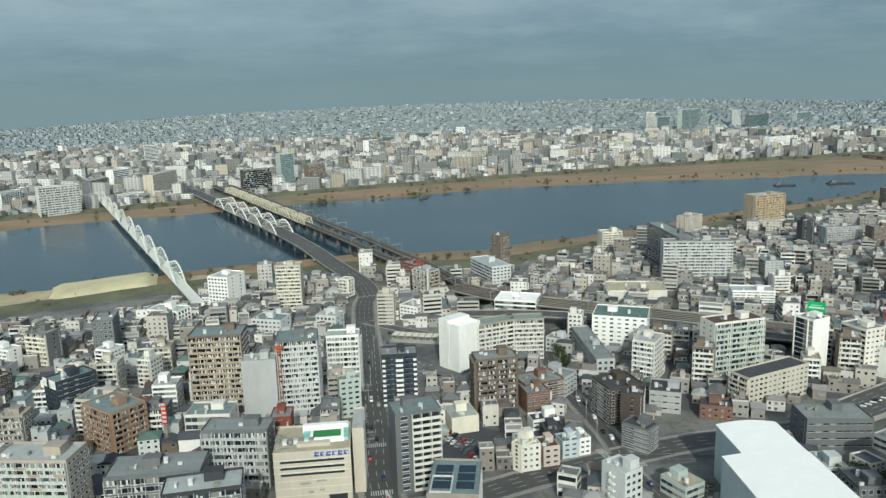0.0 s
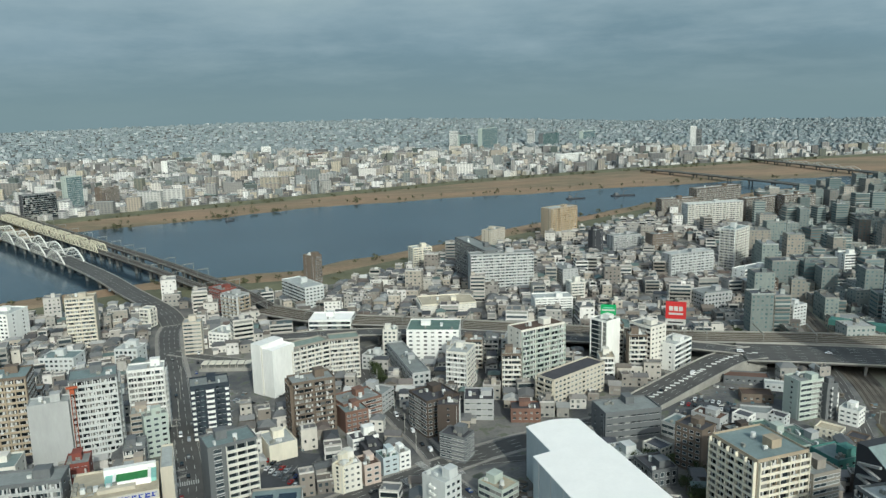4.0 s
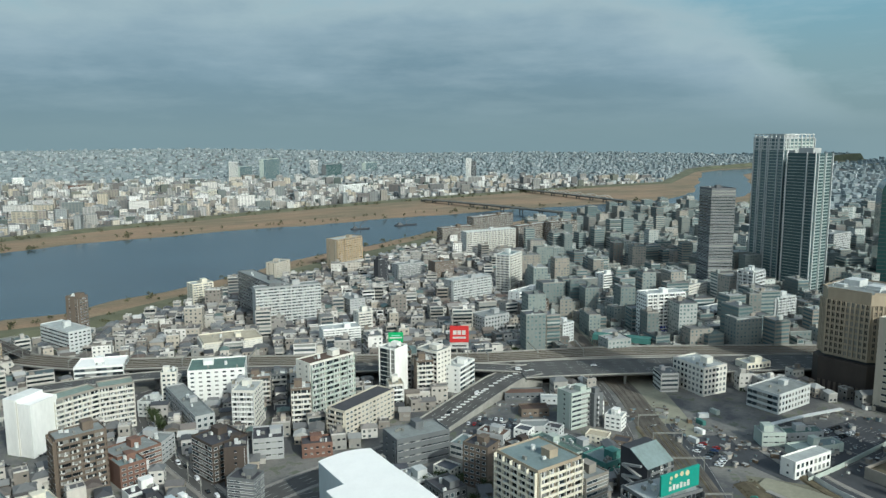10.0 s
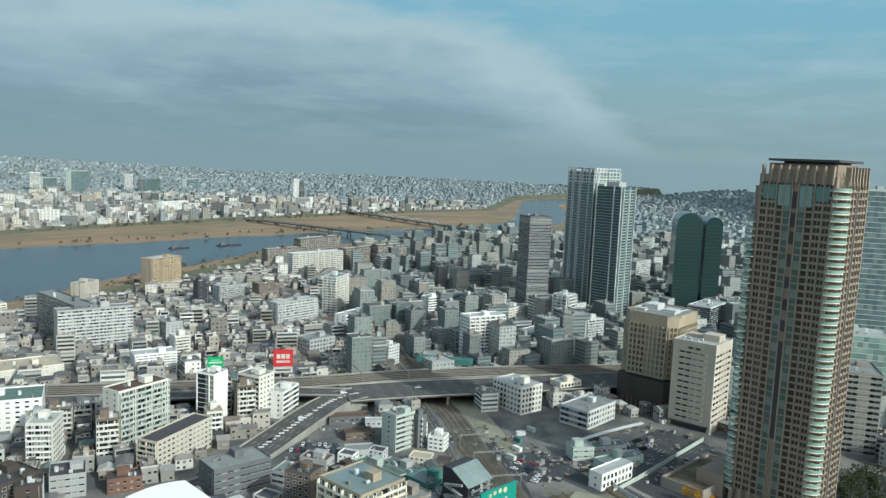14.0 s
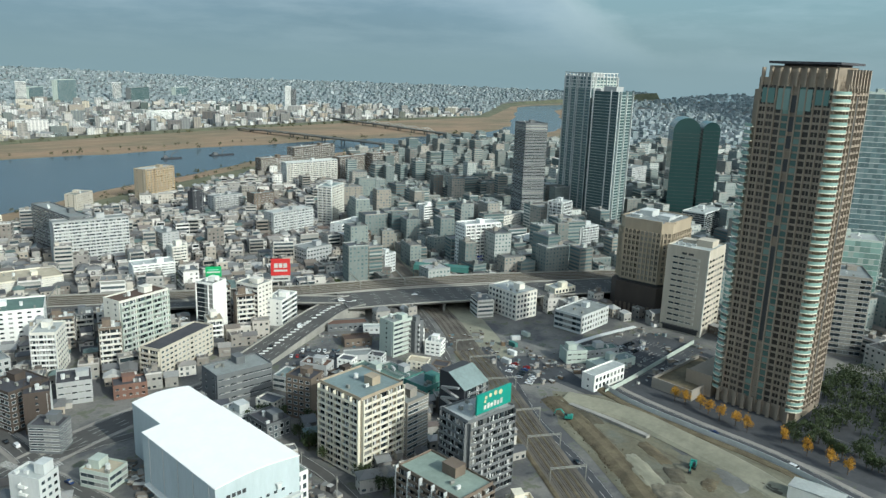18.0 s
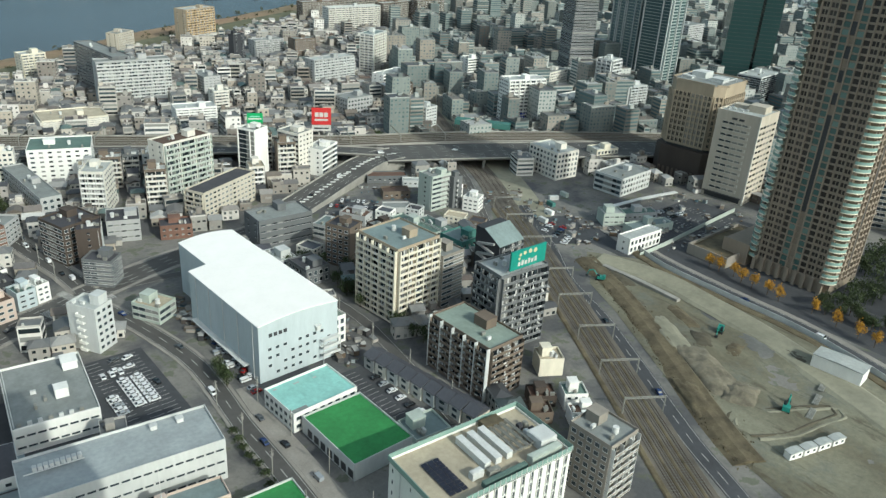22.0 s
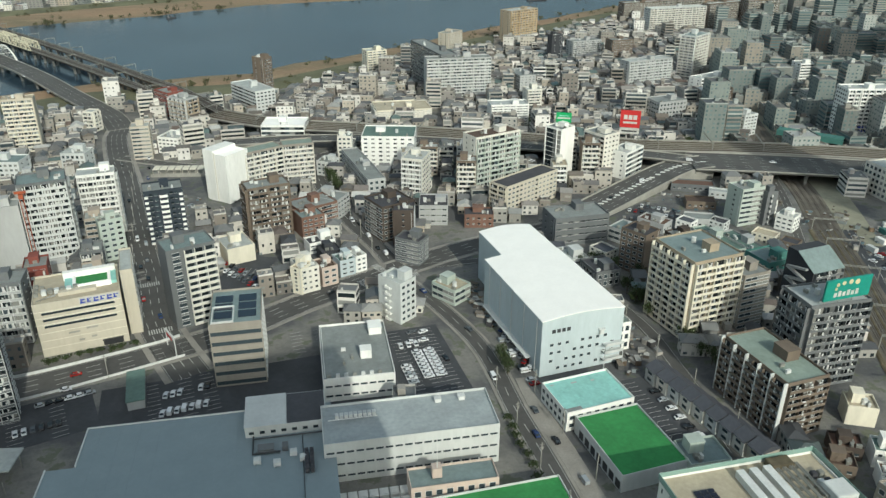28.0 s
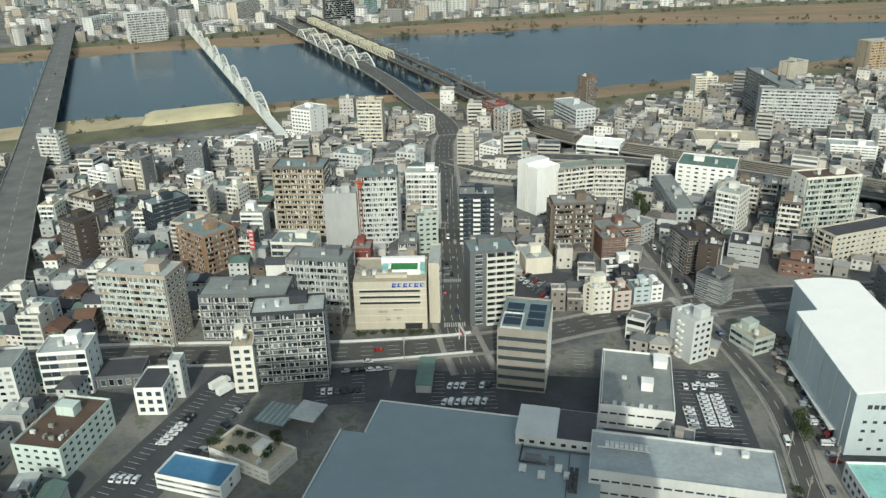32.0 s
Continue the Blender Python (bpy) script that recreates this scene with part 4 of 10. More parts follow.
block('office_block', 'wide grey office block with a low front wing', 412.7, 287.8, -86.1, 21.1, 34.5, 12.6, 3, 'lgrey', 'ribbon', 'punch', roof='grey')
block('site_office', 'white two-storey site office', 340.8, 220.1, -91.5, 8.5, 27.4, 9.4, 2, 'white', 'blank', 'punch', roof='lgrey', gear=0)
block('office_block', 'white office building with a crowded machine roof', 131.1, 124.2, -94.2, 25.7, 48.3, 22.0, 5, 'white', 'sparse', 'slit', left='slit', roof='tan', gear=0)
bsl = block('apartment_block', 'brown apartment slab with white frames and a green roof', 179.8, 180.0, -88.3, 32.2, 17.3, 23.1, 8, 'brown', 'balc', 'balc', trim='brown', roof='green', pane=DGLASS)
for x in (-15.9, -9.5, -3.2, 3.2, 9.5, 15.9):
    put('pier', slab_mesh('pier', [(x - 0.22, x + 0.22, -10.25, -8.6, -0.3, 23.0)]), WALL['lgrey'], bsl)
block('apartment_block', 'grey apartment block below a teal roof sign', 210.4, 193.0, -93.9, 16.0, 25.3, 36.0, 11, 'dgrey', 'balc', 'balc', trim='dgrey', roof='lgrey', pane=DGLASS)
block('apartment_tower', 'cream and brown apartment tower with a grid of balconies', 188.7, 241.9, -84.8, 25.9, 24.4, 36.3, 12, 'tan', 'lattice', 'lattice', trim='cream', roof='bluegrey', pane=DGLASS)
block('apartment_block', 'dark brown block beside the cream tower', 193.6, 292.8, -65.2, 14.0, 11.6, 22.0, 7, 'brown', 'punch', 'blank', roof='dark')
block('workshop', 'low workshop with a faded cyan roof', 117.9, 198.9, -87.2, 19.0, 26.8, 8.0, 2, 'white', 'punch', 'punch', roof='cyan', gear=0)
block('apartment_tower', 'pale apartment tower with tan lower balconies', -163.6, 281.3, -4.0, 31.4, 15.7, 33.5, 11, 'stone', 'capbalc', 'punch', trim='greygreen', roof='lgrey')
block('office_block', 'long grey block with a flat grey roof', -120.7, 289.9, 5.8, 37.8, 18.0, 22.0, 6, 'dgrey', 'capbalc', 'blank', trim='dgrey', roof='grey')
block('apartment_block', 'dark apartment block with pale balconies', -93.0, 313.4, -2.2, 29.2, 13.0, 28.0, 8, 'dgrey', 'capbalc', 'blank', trim='grey', roof='grey')
block('apartment_tower', 'charcoal apartment tower with pale glass balconies', -90.7, 256.5, 11.7, 28.0, 14.0, 31.9, 10, 'dark', 'capbalc', 'punch', trim='dgrey', roof='lgrey')
block('office_block', 'white office block with horizontal window bands', -176.0, 240.2, 12.0, 18.1, 14.0, 19.7, 5, 'white', 'ribbon', 'blank', roof='lgrey')
block('office_block', 'white office block with small square windows', -156.7, 201.8, -4.4, 18.1, 28.9, 12.4, 4, 'mint', 'small', 'small', roof='brown', gear=2)
block('workshop', 'white workshop with a blue metal roof', -103.7, 188.7, -10.3, 24.2, 11.5, 6.1, 2, 'white', 'ribbon', 'blank', roof='blue', gear=0)
block('office_block', 'low white building with a planted roof', -89.8, 201.8, -23.7, 27.0, 14.1, 5.4, 2, 'offwhite', 'punch', 'punch', roof='tan')
block('office_tower', 'taupe office tower with dark ribbon windows', 511.9, 156.5, -62.0, 20.0, 35.3, 51.5, 14, 'taupe', 'ribbon', 'ribbon', pane=DGLASS, roof='grey')
block('apartment_block', 'long curved apartment block with cream balconies', 52.0, 465.4, 0.7, 19.1, 12.0, 27.0, 9, 'taupe', 'balc', 'punch', trim='offwhite', roof='green', gear=0)
block('apartment_block', 'dull red block beside the railway bridge', -26.8, 659.7, -57.2, 20.6, 14.0, 20.0, 6, 'red', 'punch', 'blank', roof='grey')
block('apartment_tower', 'long pinkish-brown housing slab with stacked balconies beside the river', 595.1, 883.5, -89.5, 14.0, 83.5, 33.6, 12, 'lgrey', 'punch', 'balc', trim='offwhite', roof='lgrey', gear=2)
block('apartment_tower', 'long pinkish-brown housing slab with stacked balconies beside the river', 677.4, 895.7, -78.1, 14.0, 70.6, 35.1, 12, 'brown', 'punch', 'balc', trim='taupe', roof='lgrey', gear=2)
block('apartment_tower', 'long pinkish-brown housing slab with stacked balconies beside the river', 724.0, 883.1, -87.3, 14.0, 51.5, 38.2, 12, 'brown', 'punch', 'balc', trim='taupe', roof='lgrey', gear=2)
block('apartment_tower', 'long pinkish-brown housing slab with stacked balconies beside the river', 599.5, 977.7, -86.5, 14.0, 61.2, 28.0, 12, 'brown', 'punch', 'balc', trim='taupe', roof='lgrey', gear=2)
block('apartment_tower', 'long pinkish-brown housing slab with stacked balconies beside the river', 682.1, 1007.7, -76.1, 14.0, 93.5, 38.0, 12, 'brown', 'punch', 'balc', trim='taupe', roof='lgrey', gear=2)
block('apartment_block', 'white apartment block with many small balconies', 229.3, 551.6, -100.5, 16.0, 30.5, 17.4, 8, 'white', 'punch', 'balc', roof='lgrey')
block('apartment_block', 'slim white apartment block', 257.2, 568.5, -93.8, 12.0, 12.5, 23.0, 9, 'offwhite', 'blank', 'balc', roof='lgrey')
block('apartment_block', 'grey apartment slab with a pale end wall', 282.3, 650.8, -88.8, 30.7, 15.3, 17.4, 7, 'grey', 'ribbon', 'punch', roof='grey')
block('apartment_block', 'grey apartment slab with balcony rows', 405.0, 638.3, -83.2, 14.0, 50.1, 25.1, 9, 'grey', 'blank', 'balc', trim='lgrey', roof='lgrey')
block('apartment_tower', 'tall pale blue-grey apartment tower with side stair', 473.8, 663.9, -60.0, 16.0, 30.0, 40.7, 14, 'lgrey', 'capbalc', 'balc', trim='offwhite', roof='bluegrey')
block('apartment_block', 'grey school-like block with white bays', 354.3, 523.5, -85.0, 19.5, 26.6, 18.1, 5, 'grey', 'punch', 'punch', roof='grey')
block('apartment_block', 'dark brown apartment block with balconies', 417.5, 545.9, -79.2, 14.0, 24.7, 17.7, 8, 'dbrown', 'punch', 'balc', trim='brown', roof='grey')
block('office_block', 'white stepped block with arched windows', 443.6, 592.6, -74.1, 14.0, 37.5, 16.6, 5, 'white', 'blank', 'ribbon', roof='lgrey')
block('office_block', 'pale blue-grey office block beside the track', 391.1, 471.6, -79.2, 11.4, 13.8, 16.9, 6, 'lgrey', 'punch', 'punch', roof='lgrey')
block('office_tower', 'dark tower with white vertical strips', 364.4, 753.9, 19.7, 16.0, 6.9, 30.5, 10, 'dark', 'blank', 'ribbon', trim='white', roof='grey')
block('apartment_block', 'grey apartment block with balcony rows', 408.5, 773.1, -86.2, 14.0, 35.8, 19.8, 8, 'grey', 'blank', 'balc', roof='grey')
block('apartment_block', 'brown apartment block among small houses', 435.6, 743.7, -90.2, 16.0, 24.5, 24.2, 9, 'brown', 'blank', 'punch', roof='grey')
block('apartment_block', 'pale yellow apartment block with round balconies', 169.8, 764.5, -80.4, 14.0, 21.3, 23.4, 9, 'cream', 'blank', 'balc', trim='cream', roof='lgrey')
block('apartment_block', 'terraced cream apartment block', 153.1, 593.6, -95.3, 30.0, 44.6, 10.4, 6, 'cream', 'balc', 'balc', trim='offwhite', roof='tan')
block('apartment_block', 'tan windowless-sided block near the levee', 281.7, 859.7, -52.4, 14.0, 29.2, 20.6, 8, 'beige', 'blank', 'punch', roof='grey')
block('office_tower', 'slim pale grey tower with stacked balconies', 596.9, 452.3, -80.9, 16.0, 19.3, 43.0, 13, 'lgrey', 'capbalc', 'balc', roof='lgrey')
block('office_tower', 'pale grey tower with stacked balconies', 577.7, 406.5, -95.8, 11.3, 22.7, 29.1, 11, 'lgrey', 'capbalc', 'balc', roof='lgrey')
block('office_block', 'small white block with a pale roof sign', 545.6, 590.4, -95.0, 14.0, 15.9, 23.1, 8, 'white', 'blank', 'ribbon', roof='lgrey')
block('office_block', 'cream-grey office block with window bands', 581.5, 508.4, -78.2, 16.0, 34.7, 22.9, 8, 'offwhite', 'ribbon', 'punch', roof='grey')
block('office_tower', 'grey office tower beyond the glass high-rises', 942.5, 591.5, -84.5, 22.0, 43.9, 37.7, 12, 'grey', 'punch', 'punch', roof='grey')
block('office_tower', 'pale silver office tower with rounded top', 742.5, 377.1, -83.0, 24.0, 48.4, 31.3, 14, 'lgrey', 'curtain', 'curtain', roof='lgrey')
block('office_block', 'pale grey-blue office block', -200.2, 222.2, 12.9, 30.0, 15.2, 22.0, 7, 'lgrey', 'punch', 'punch', roof='grey')
block('shop_building', 'white shop building with a tall red sign', -118.6, 357.5, 0.0, 22.4, 16.0, 17.0, 4, 'offwhite', 'ribbon', 'blank', roof='bluegrey')
block('shop_building', 'red-fronted shop building with white signs', -80.2, 343.3, 3.8, 9.8, 12.0, 20.0, 5, 'red', 'punch', 'blank', roof='grey', trim='white')
block('office_block', 'cream office block at the crossing', 33.1, 319.0, -45.4, 6.0, 8.9, 13.5, 6, 'cream', 'blank', 'punch', roof='tan')
block('office_block', 'dark glazed corner block with shops below', 90.1, 334.6, -44.5, 13.7, 10.1, 13.5, 5, 'dgrey', 'ribbon', 'ribbon', roof='dark')
block('office_block', 'slim beige office block at the road fork', -44.0, 546.3, -2.7, 12.3, 12.0, 23.5, 8, 'beige', 'ribbon', 'blank', roof='lgrey')
block('office_block', 'white corner office block at the road fork', -23.0, 555.7, -32.5, 16.3, 18.0, 12.1, 4, 'white', 'punch', 'punch', roof='lgrey')
block('office_block', 'grey shop block along the street', 61.4, 407.4, -40.2, 18.4, 14.0, 12.0, 4, 'grey', 'punch', 'punch', roof='grey')
block('office_block', 'low grey building beside trees', 72.2, 476.0, -37.2, 10.2, 12.0, 10.0, 3, 'lgrey', 'punch', 'punch', roof='grey')
block('apartment_block', 'tan and grey apartment block with balconies', -179.5, 372.6, -10.0, 20.9, 16.0, 20.0, 7, 'beige', 'capbalc', 'corridor', trim='offwhite', roof='bluegrey')
block('apartment_block', 'dark red-brown apartment block', -267.8, 420.1, -22.4, 23.3, 14.0, 15.0, 5, 'dbrown', 'balc', 'punch', trim='offwhite', roof='tan')
block('apartment_block', 'white apartment block with roof tank', -287.9, 473.1, -20.2, 19.0, 10.0, 14.0, 5, 'white', 'balc', 'blank', roof='lgrey')
block('apartment_block', 'cream apartment block with white balconies', -222.0, 428.8, -18.9, 13.8, 10.0, 15.0, 5, 'cream', 'balc', 'punch', roof='lgrey')
block('apartment_block', 'cream-brown apartment block with rounded corner', -181.1, 462.6, 8.4, 13.5, 12.0, 16.0, 5, 'tan', 'balc', 'punch', trim='cream', roof='grey')
block('apartment_block', 'white apartment block with grey stair tower', -212.2, 458.0, -19.8, 12.0, 12.0, 17.0, 6, 'white', 'balc', 'punch', roof='lgrey')
block('workshop', 'workshop group with pale blue-green roofs', -125.0, 524.8, -15.2, 22.8, 16.0, 14.0, 4, 'lgrey', 'punch', 'blank', roof='bluegrey')
block('workshop', 'workshop with a pale roof', -84.8, 535.9, -18.1, 16.1, 14.0, 12.0, 3, 'lgrey', 'punch', 'blank', roof='lgrey')
block('apartment_block', 'pale apartment block with small balconies', -178.6, 435.1, -13.8, 8.7, 12.0, 18.0, 6, 'offwhite', 'balc', 'punch', roof='lgrey')
block('apartment_tower', 'wide pale housing slab on the far river bank', -576.2, 1138.2, -50.2, 18.0, 57.5, 43.9, 12, 'lgrey', 'blank', 'balc', pane=GLASS, roof='lgrey', gear=0)
block('apartment_tower', 'pale housing slab on the far river bank', -685.3, 1193.6, -11.1, 18.0, 46.0, 31.3, 9, 'lgrey', 'blank', 'balc', pane=GLASS, roof='lgrey', gear=0)
block('office_tower', 'grey office block on the far bank', -609.9, 1340.0, -12.3, 18.0, 49.7, 31.1, 9, 'dgrey', 'blank', 'ribbon', pane=GLASS, roof='lgrey', gear=0)
block('office_tower', 'low white building on the far bank', -540.4, 1292.4, -24.2, 18.0, 49.6, 9.4, 3, 'white', 'blank', 'ribbon', pane=GLASS, roof='lgrey', gear=0)
block('apartment_tower', 'beige apartment block across the river', -504.6, 1366.8, -6.4, 18.0, 91.8, 37.2, 10, 'beige', 'blank', 'punch', pane=GLASS, roof='lgrey', gear=0)
block('office_tower', 'dark glazed block beside the railway bridge', -329.4, 1351.4, -59.0, 18.0, 50.9, 39.5, 11, 'dark', 'blank', 'curtain', pane=DGLASS, roof='lgrey', gear=0)
block('office_tower', 'tall pale glass tower across the river', -293.0, 1430.2, -51.0, 18.0, 28.0, 59.5, 17, 'greygreen', 'blank', 'curtain', pane=HGLASS, roof='lgrey', gear=0)
block('office_tower', 'pale grey tower across the river', -720.4, 1907.3, -62.3, 18.0, 32.7, 52.5, 15, 'lgrey', 'blank', 'ribbon', pane=GLASS, roof='lgrey', gear=0)
block('office_tower', 'pale distant tower across the river', -796.2, 2361.2, -0.8, 18.0, 101.8, 33.6, 9, 'lgrey', 'blank', 'ribbon', pane=GLASS, roof='lgrey', gear=0)
block('office_tower', 'white office block with window stripes across the river', -623.2, 1468.1, -21.8, 18.0, 40.4, 35.2, 10, 'white', 'blank', 'ribbon', pane=GLASS, roof='lgrey', gear=0)
block('office_tower', 'white high-rise in the distant centre', 744.9, 2735.9, -100.9, 18.0, 30.1, 65.8, 18, 'white', 'blank', 'ribbon', pane=GLASS, roof='lgrey', gear=0)
block('office_tower', 'grey high-rise in the distant centre', 866.7, 2700.4, -49.8, 18.0, 105.6, 74.9, 21, 'greygreen', 'blank', 'curtain', pane=HGLASS, roof='lgrey', gear=0)
block('office_tower', 'slim white high-rise in the distant centre', 1073.2, 2800.3, -104.8, 18.0, 29.1, 62.7, 17, 'white', 'blank', 'ribbon', pane=GLASS, roof='lgrey', gear=0)
block('office_tower', 'broad grey high-rise in the distant centre', 1109.4, 2704.2, -45.6, 18.0, 150.1, 51.2, 14, 'dgrey', 'blank', 'curtain', pane=TGLASS, roof='lgrey', gear=0)
block('office_tower', 'pale green high-rise in the distant centre', 1368.5, 2925.7, -50.9, 18.0, 110.4, 43.2, 12, 'greygreen', 'blank', 'curtain', pane=HGLASS, roof='lgrey', gear=0)
block('office_tower', 'slim tall white tower across the river', 1438.6, 2260.7, -120.3, 18.0, 20.0, 75.9, 21, 'white', 'blank', 'punch', pane=GLASS, roof='lgrey', gear=0)
block('office_tower', 'slim dark tower across the river', 1452.6, 2251.1, -120.5, 18.0, 17.7, 66.5, 18, 'dgrey', 'blank', 'ribbon', pane=DGLASS, roof='lgrey', gear=0)
block('office_tower', 'wide white hall across the river', 855.8, 1934.1, -63.0, 18.0, 103.2, 27.1, 8, 'white', 'blank', 'punch', pane=GLASS, roof='lgrey', gear=0)
block('office_tower', 'red-brown block in the distant city', 222.5, 2427.5, -47.3, 18.0, 87.5, 22.7, 6, 'brick', 'blank', 'punch', pane=GLASS, roof='lgrey', gear=0)
block('office_tower', 'cream block in the distant city', 463.4, 1966.5, -39.8, 18.0, 101.2, 22.6, 6, 'cream', 'blank', 'punch', pane=GLASS, roof='lgrey', gear=0)
block('office_tower', 'grey-green high-rise in the distant centre', 814.9, 2848.9, -44.4, 18.0, 91.7, 44.6, 12, 'greygreen', 'blank', 'curtain', pane=HGLASS, roof='lgrey', gear=0)
block('office_tower', 'white block in the distant city', 69.5, 2719.4, -85.7, 18.0, 32.1, 33.5, 9, 'white', 'blank', 'punch', pane=GLASS, roof='lgrey', gear=0)
block('office_tower', 'white tower in the distant city', -190.7, 2073.9, -30.1, 18.0, 42.4, 39.0, 11, 'white', 'blank', 'ribbon', pane=GLASS, roof='lgrey', gear=0)
block('office_tower', 'brown block behind the far bank', -236.3, 1419.5, -44.1, 18.0, 34.9, 39.4, 11, 'brown', 'blank', 'punch', pane=GLASS, roof='lgrey', gear=0)

# ---- roads, rails, bridges ----
LINES = []         # taken strips: (points, half width)


def keep_line(pts, half):
    LINES.append(([(q.x, q.y) for q in smooth_line(pts, 15)], half))


def on_line(x, y, r):
    for pts, half in LINES:
        for (ax, ay), (bx, by) in zip(pts, pts[1:]):
            dx, dy = bx - ax, by - ay
            t = max(0, min(1, ((x - ax) * dx + (y - ay) * dy) / (dx * dx + dy * dy + 1e-9)))
            if math.hypot(x - ax - t * dx, y - ay - t * dy) < half + r:
                return True
    return False


ROADN = [0]


def dashes(pts, offset, z, on=5, off=6, w=0.11):
    line = smooth_line(pts, 1.0)
    v, f = [], []
    for i in range(0, len(line) - on - 1, on + off):
        a, b = line[i], line[i + on]
        d = (b - a).normalized()
        r = Vector((d.y, -d.x, 0))
        n = len(v)
        for p, s in ((a, -1), (a, 1), (b, 1), (b, -1)):
            v.append(tuple(p + r * (offset + s * w) + Vector((0, 0, z))))
        f.append((n, n + 1, n + 2, n + 3))
    return v, f


def road(name, label, pts, width, pave=2.2, lanes=(0,), mat=None):
    ROADN[0] += 1
    z = 0.06 + 0.012 * ROADN[0]
    keep_line(pts, width / 2 + pave)
    ob = tagged(put(name, shape(name, *sweep(pts, bar(-width / 2, width / 2, -0.4, z), 10)), mat or ASPH), label, "road", kind="structure")
    for s in (-1, 1):
        if pave:
            e = sorted((s * width / 2, s * (width / 2 + pave)))
            tagged(put("pavement", shape("pavement", *sweep(pts, bar(e[0], e[1], -0.4, 0.2 + 0.003 * ROADN[0]), 10)), PAVE), "pale slab pavement with a kerb along the road", "pavement", kind="structure")
    vf = [dashes(pts, o, z + 0.012) for o in lanes] + [dashes(pts, s * (width / 2 - 0.5), z + 0.012, 8, 0, 0.08) for s in (-1, 1)]
    tagged(put("lane_marking", shape("lane_marking", *merge(*vf)), PAINT, ob), "white road paint", kind="stuff")
    return ob


road("road_1", "grey asphalt avenue running to the bridge", [(-18, 262), (-32, 308), (-37, 357), (-45, 419), (-53, 491), (-61, 549), (-66, 600), (-64, 624)], 15, 2.5, (-3.6, 0, 3.6))
road("road_2", "wide curved asphalt road with a white barrier", [(-330, 236), (-250, 248), (-178, 261), (-127, 267), (-75, 273), (-10, 287), (30, 306), (78, 326), (120, 340), (177, 351)], 15, 2.0, (-3.5, 0, 3.5))
road("road_3", "asphalt street beside the white warehouse", [(86, 60), (88, 110), (91, 150), (92.6, 180), (93.2, 205), (95.5, 232), (95, 255), (88, 290), (80, 315)], 7.4, 1.2, (0,))
tagged(put("pavement", shape("pavement", *sweep([(87, 80), (88, 110), (91, 150), (92.6, 180), (93.2, 205), (95.5, 224)], bar(4.95, 11.5, -0.4, 0.19), 8)), PAVE), "wide pale pavement in front of the workshops", "pavement", kind="structure")
keep_line([(97, 80), (98, 140), (100, 180), (101, 224)], 6)
road("road_4", "asphalt street running away from the crossing", [(80, 330), (78, 351), (70, 393), (64, 435), (66, 486), (75, 515)], 9, 2.0, (0,))
road("road_5", "asphalt road beside the railway tracks", [(330, 300), (300, 250), (276, 215), (260, 180), (238, 141), (217, 105), (206, 82), (185, 40), (150, -20)], 7.6, 0.0, (0,), LOT)
keep_line([(276, 215), (260, 180), (238, 141), (217, 105), (206, 82), (185, 40)], 15)
road("road_6", "asphalt road below the brown tower", [(350, 250), (337, 206), (333, 159), (332, 123), (326, 91), (312, 40), (290, -10)], 8, 3.0, (0,), LOT)
road("road_7", "narrow asphalt street through the shops", [(-60, 549), (-20, 520), (20, 500), (64, 486)], 8, 1.5)
road("road_8", "narrow asphalt street between the blocks", [(-45, 419), (-110, 425), (-200, 440), (-330, 470)], 7, 1.5)
road("road_9", "narrow asphalt street between the blocks", [(-37, 357), (-100, 336), (-160, 330), (-260, 330)], 6, 1.5)
road("road_10", "asphalt street towards the towers", [(400, 470), (430, 560), (470, 660), (500, 800)], 14, 2.5, (-3.5, 0, 3.5))
road("road_14", "asphalt lane beside the rail yard", [(352, 392), (332, 354), (308, 316), (284, 280)], 6, 0.0, (0,))
road("road_11", "narrow asphalt street behind the warehouse", [(80, 326), (130, 322), (160, 300), (168, 250), (165, 215), (155, 160)], 6, 0.0, ())
road("road_12", "narrow asphalt street among small houses", [(75, 515), (130, 540), (200, 560), (300, 580), (430, 560)], 6, 1.2, ())
road("road_13", "river-side road on the flood plain", [(-460, 470), (-402, 530), (-380, 600), (-299, 633), (-225, 655)], 6, 0.0, ())


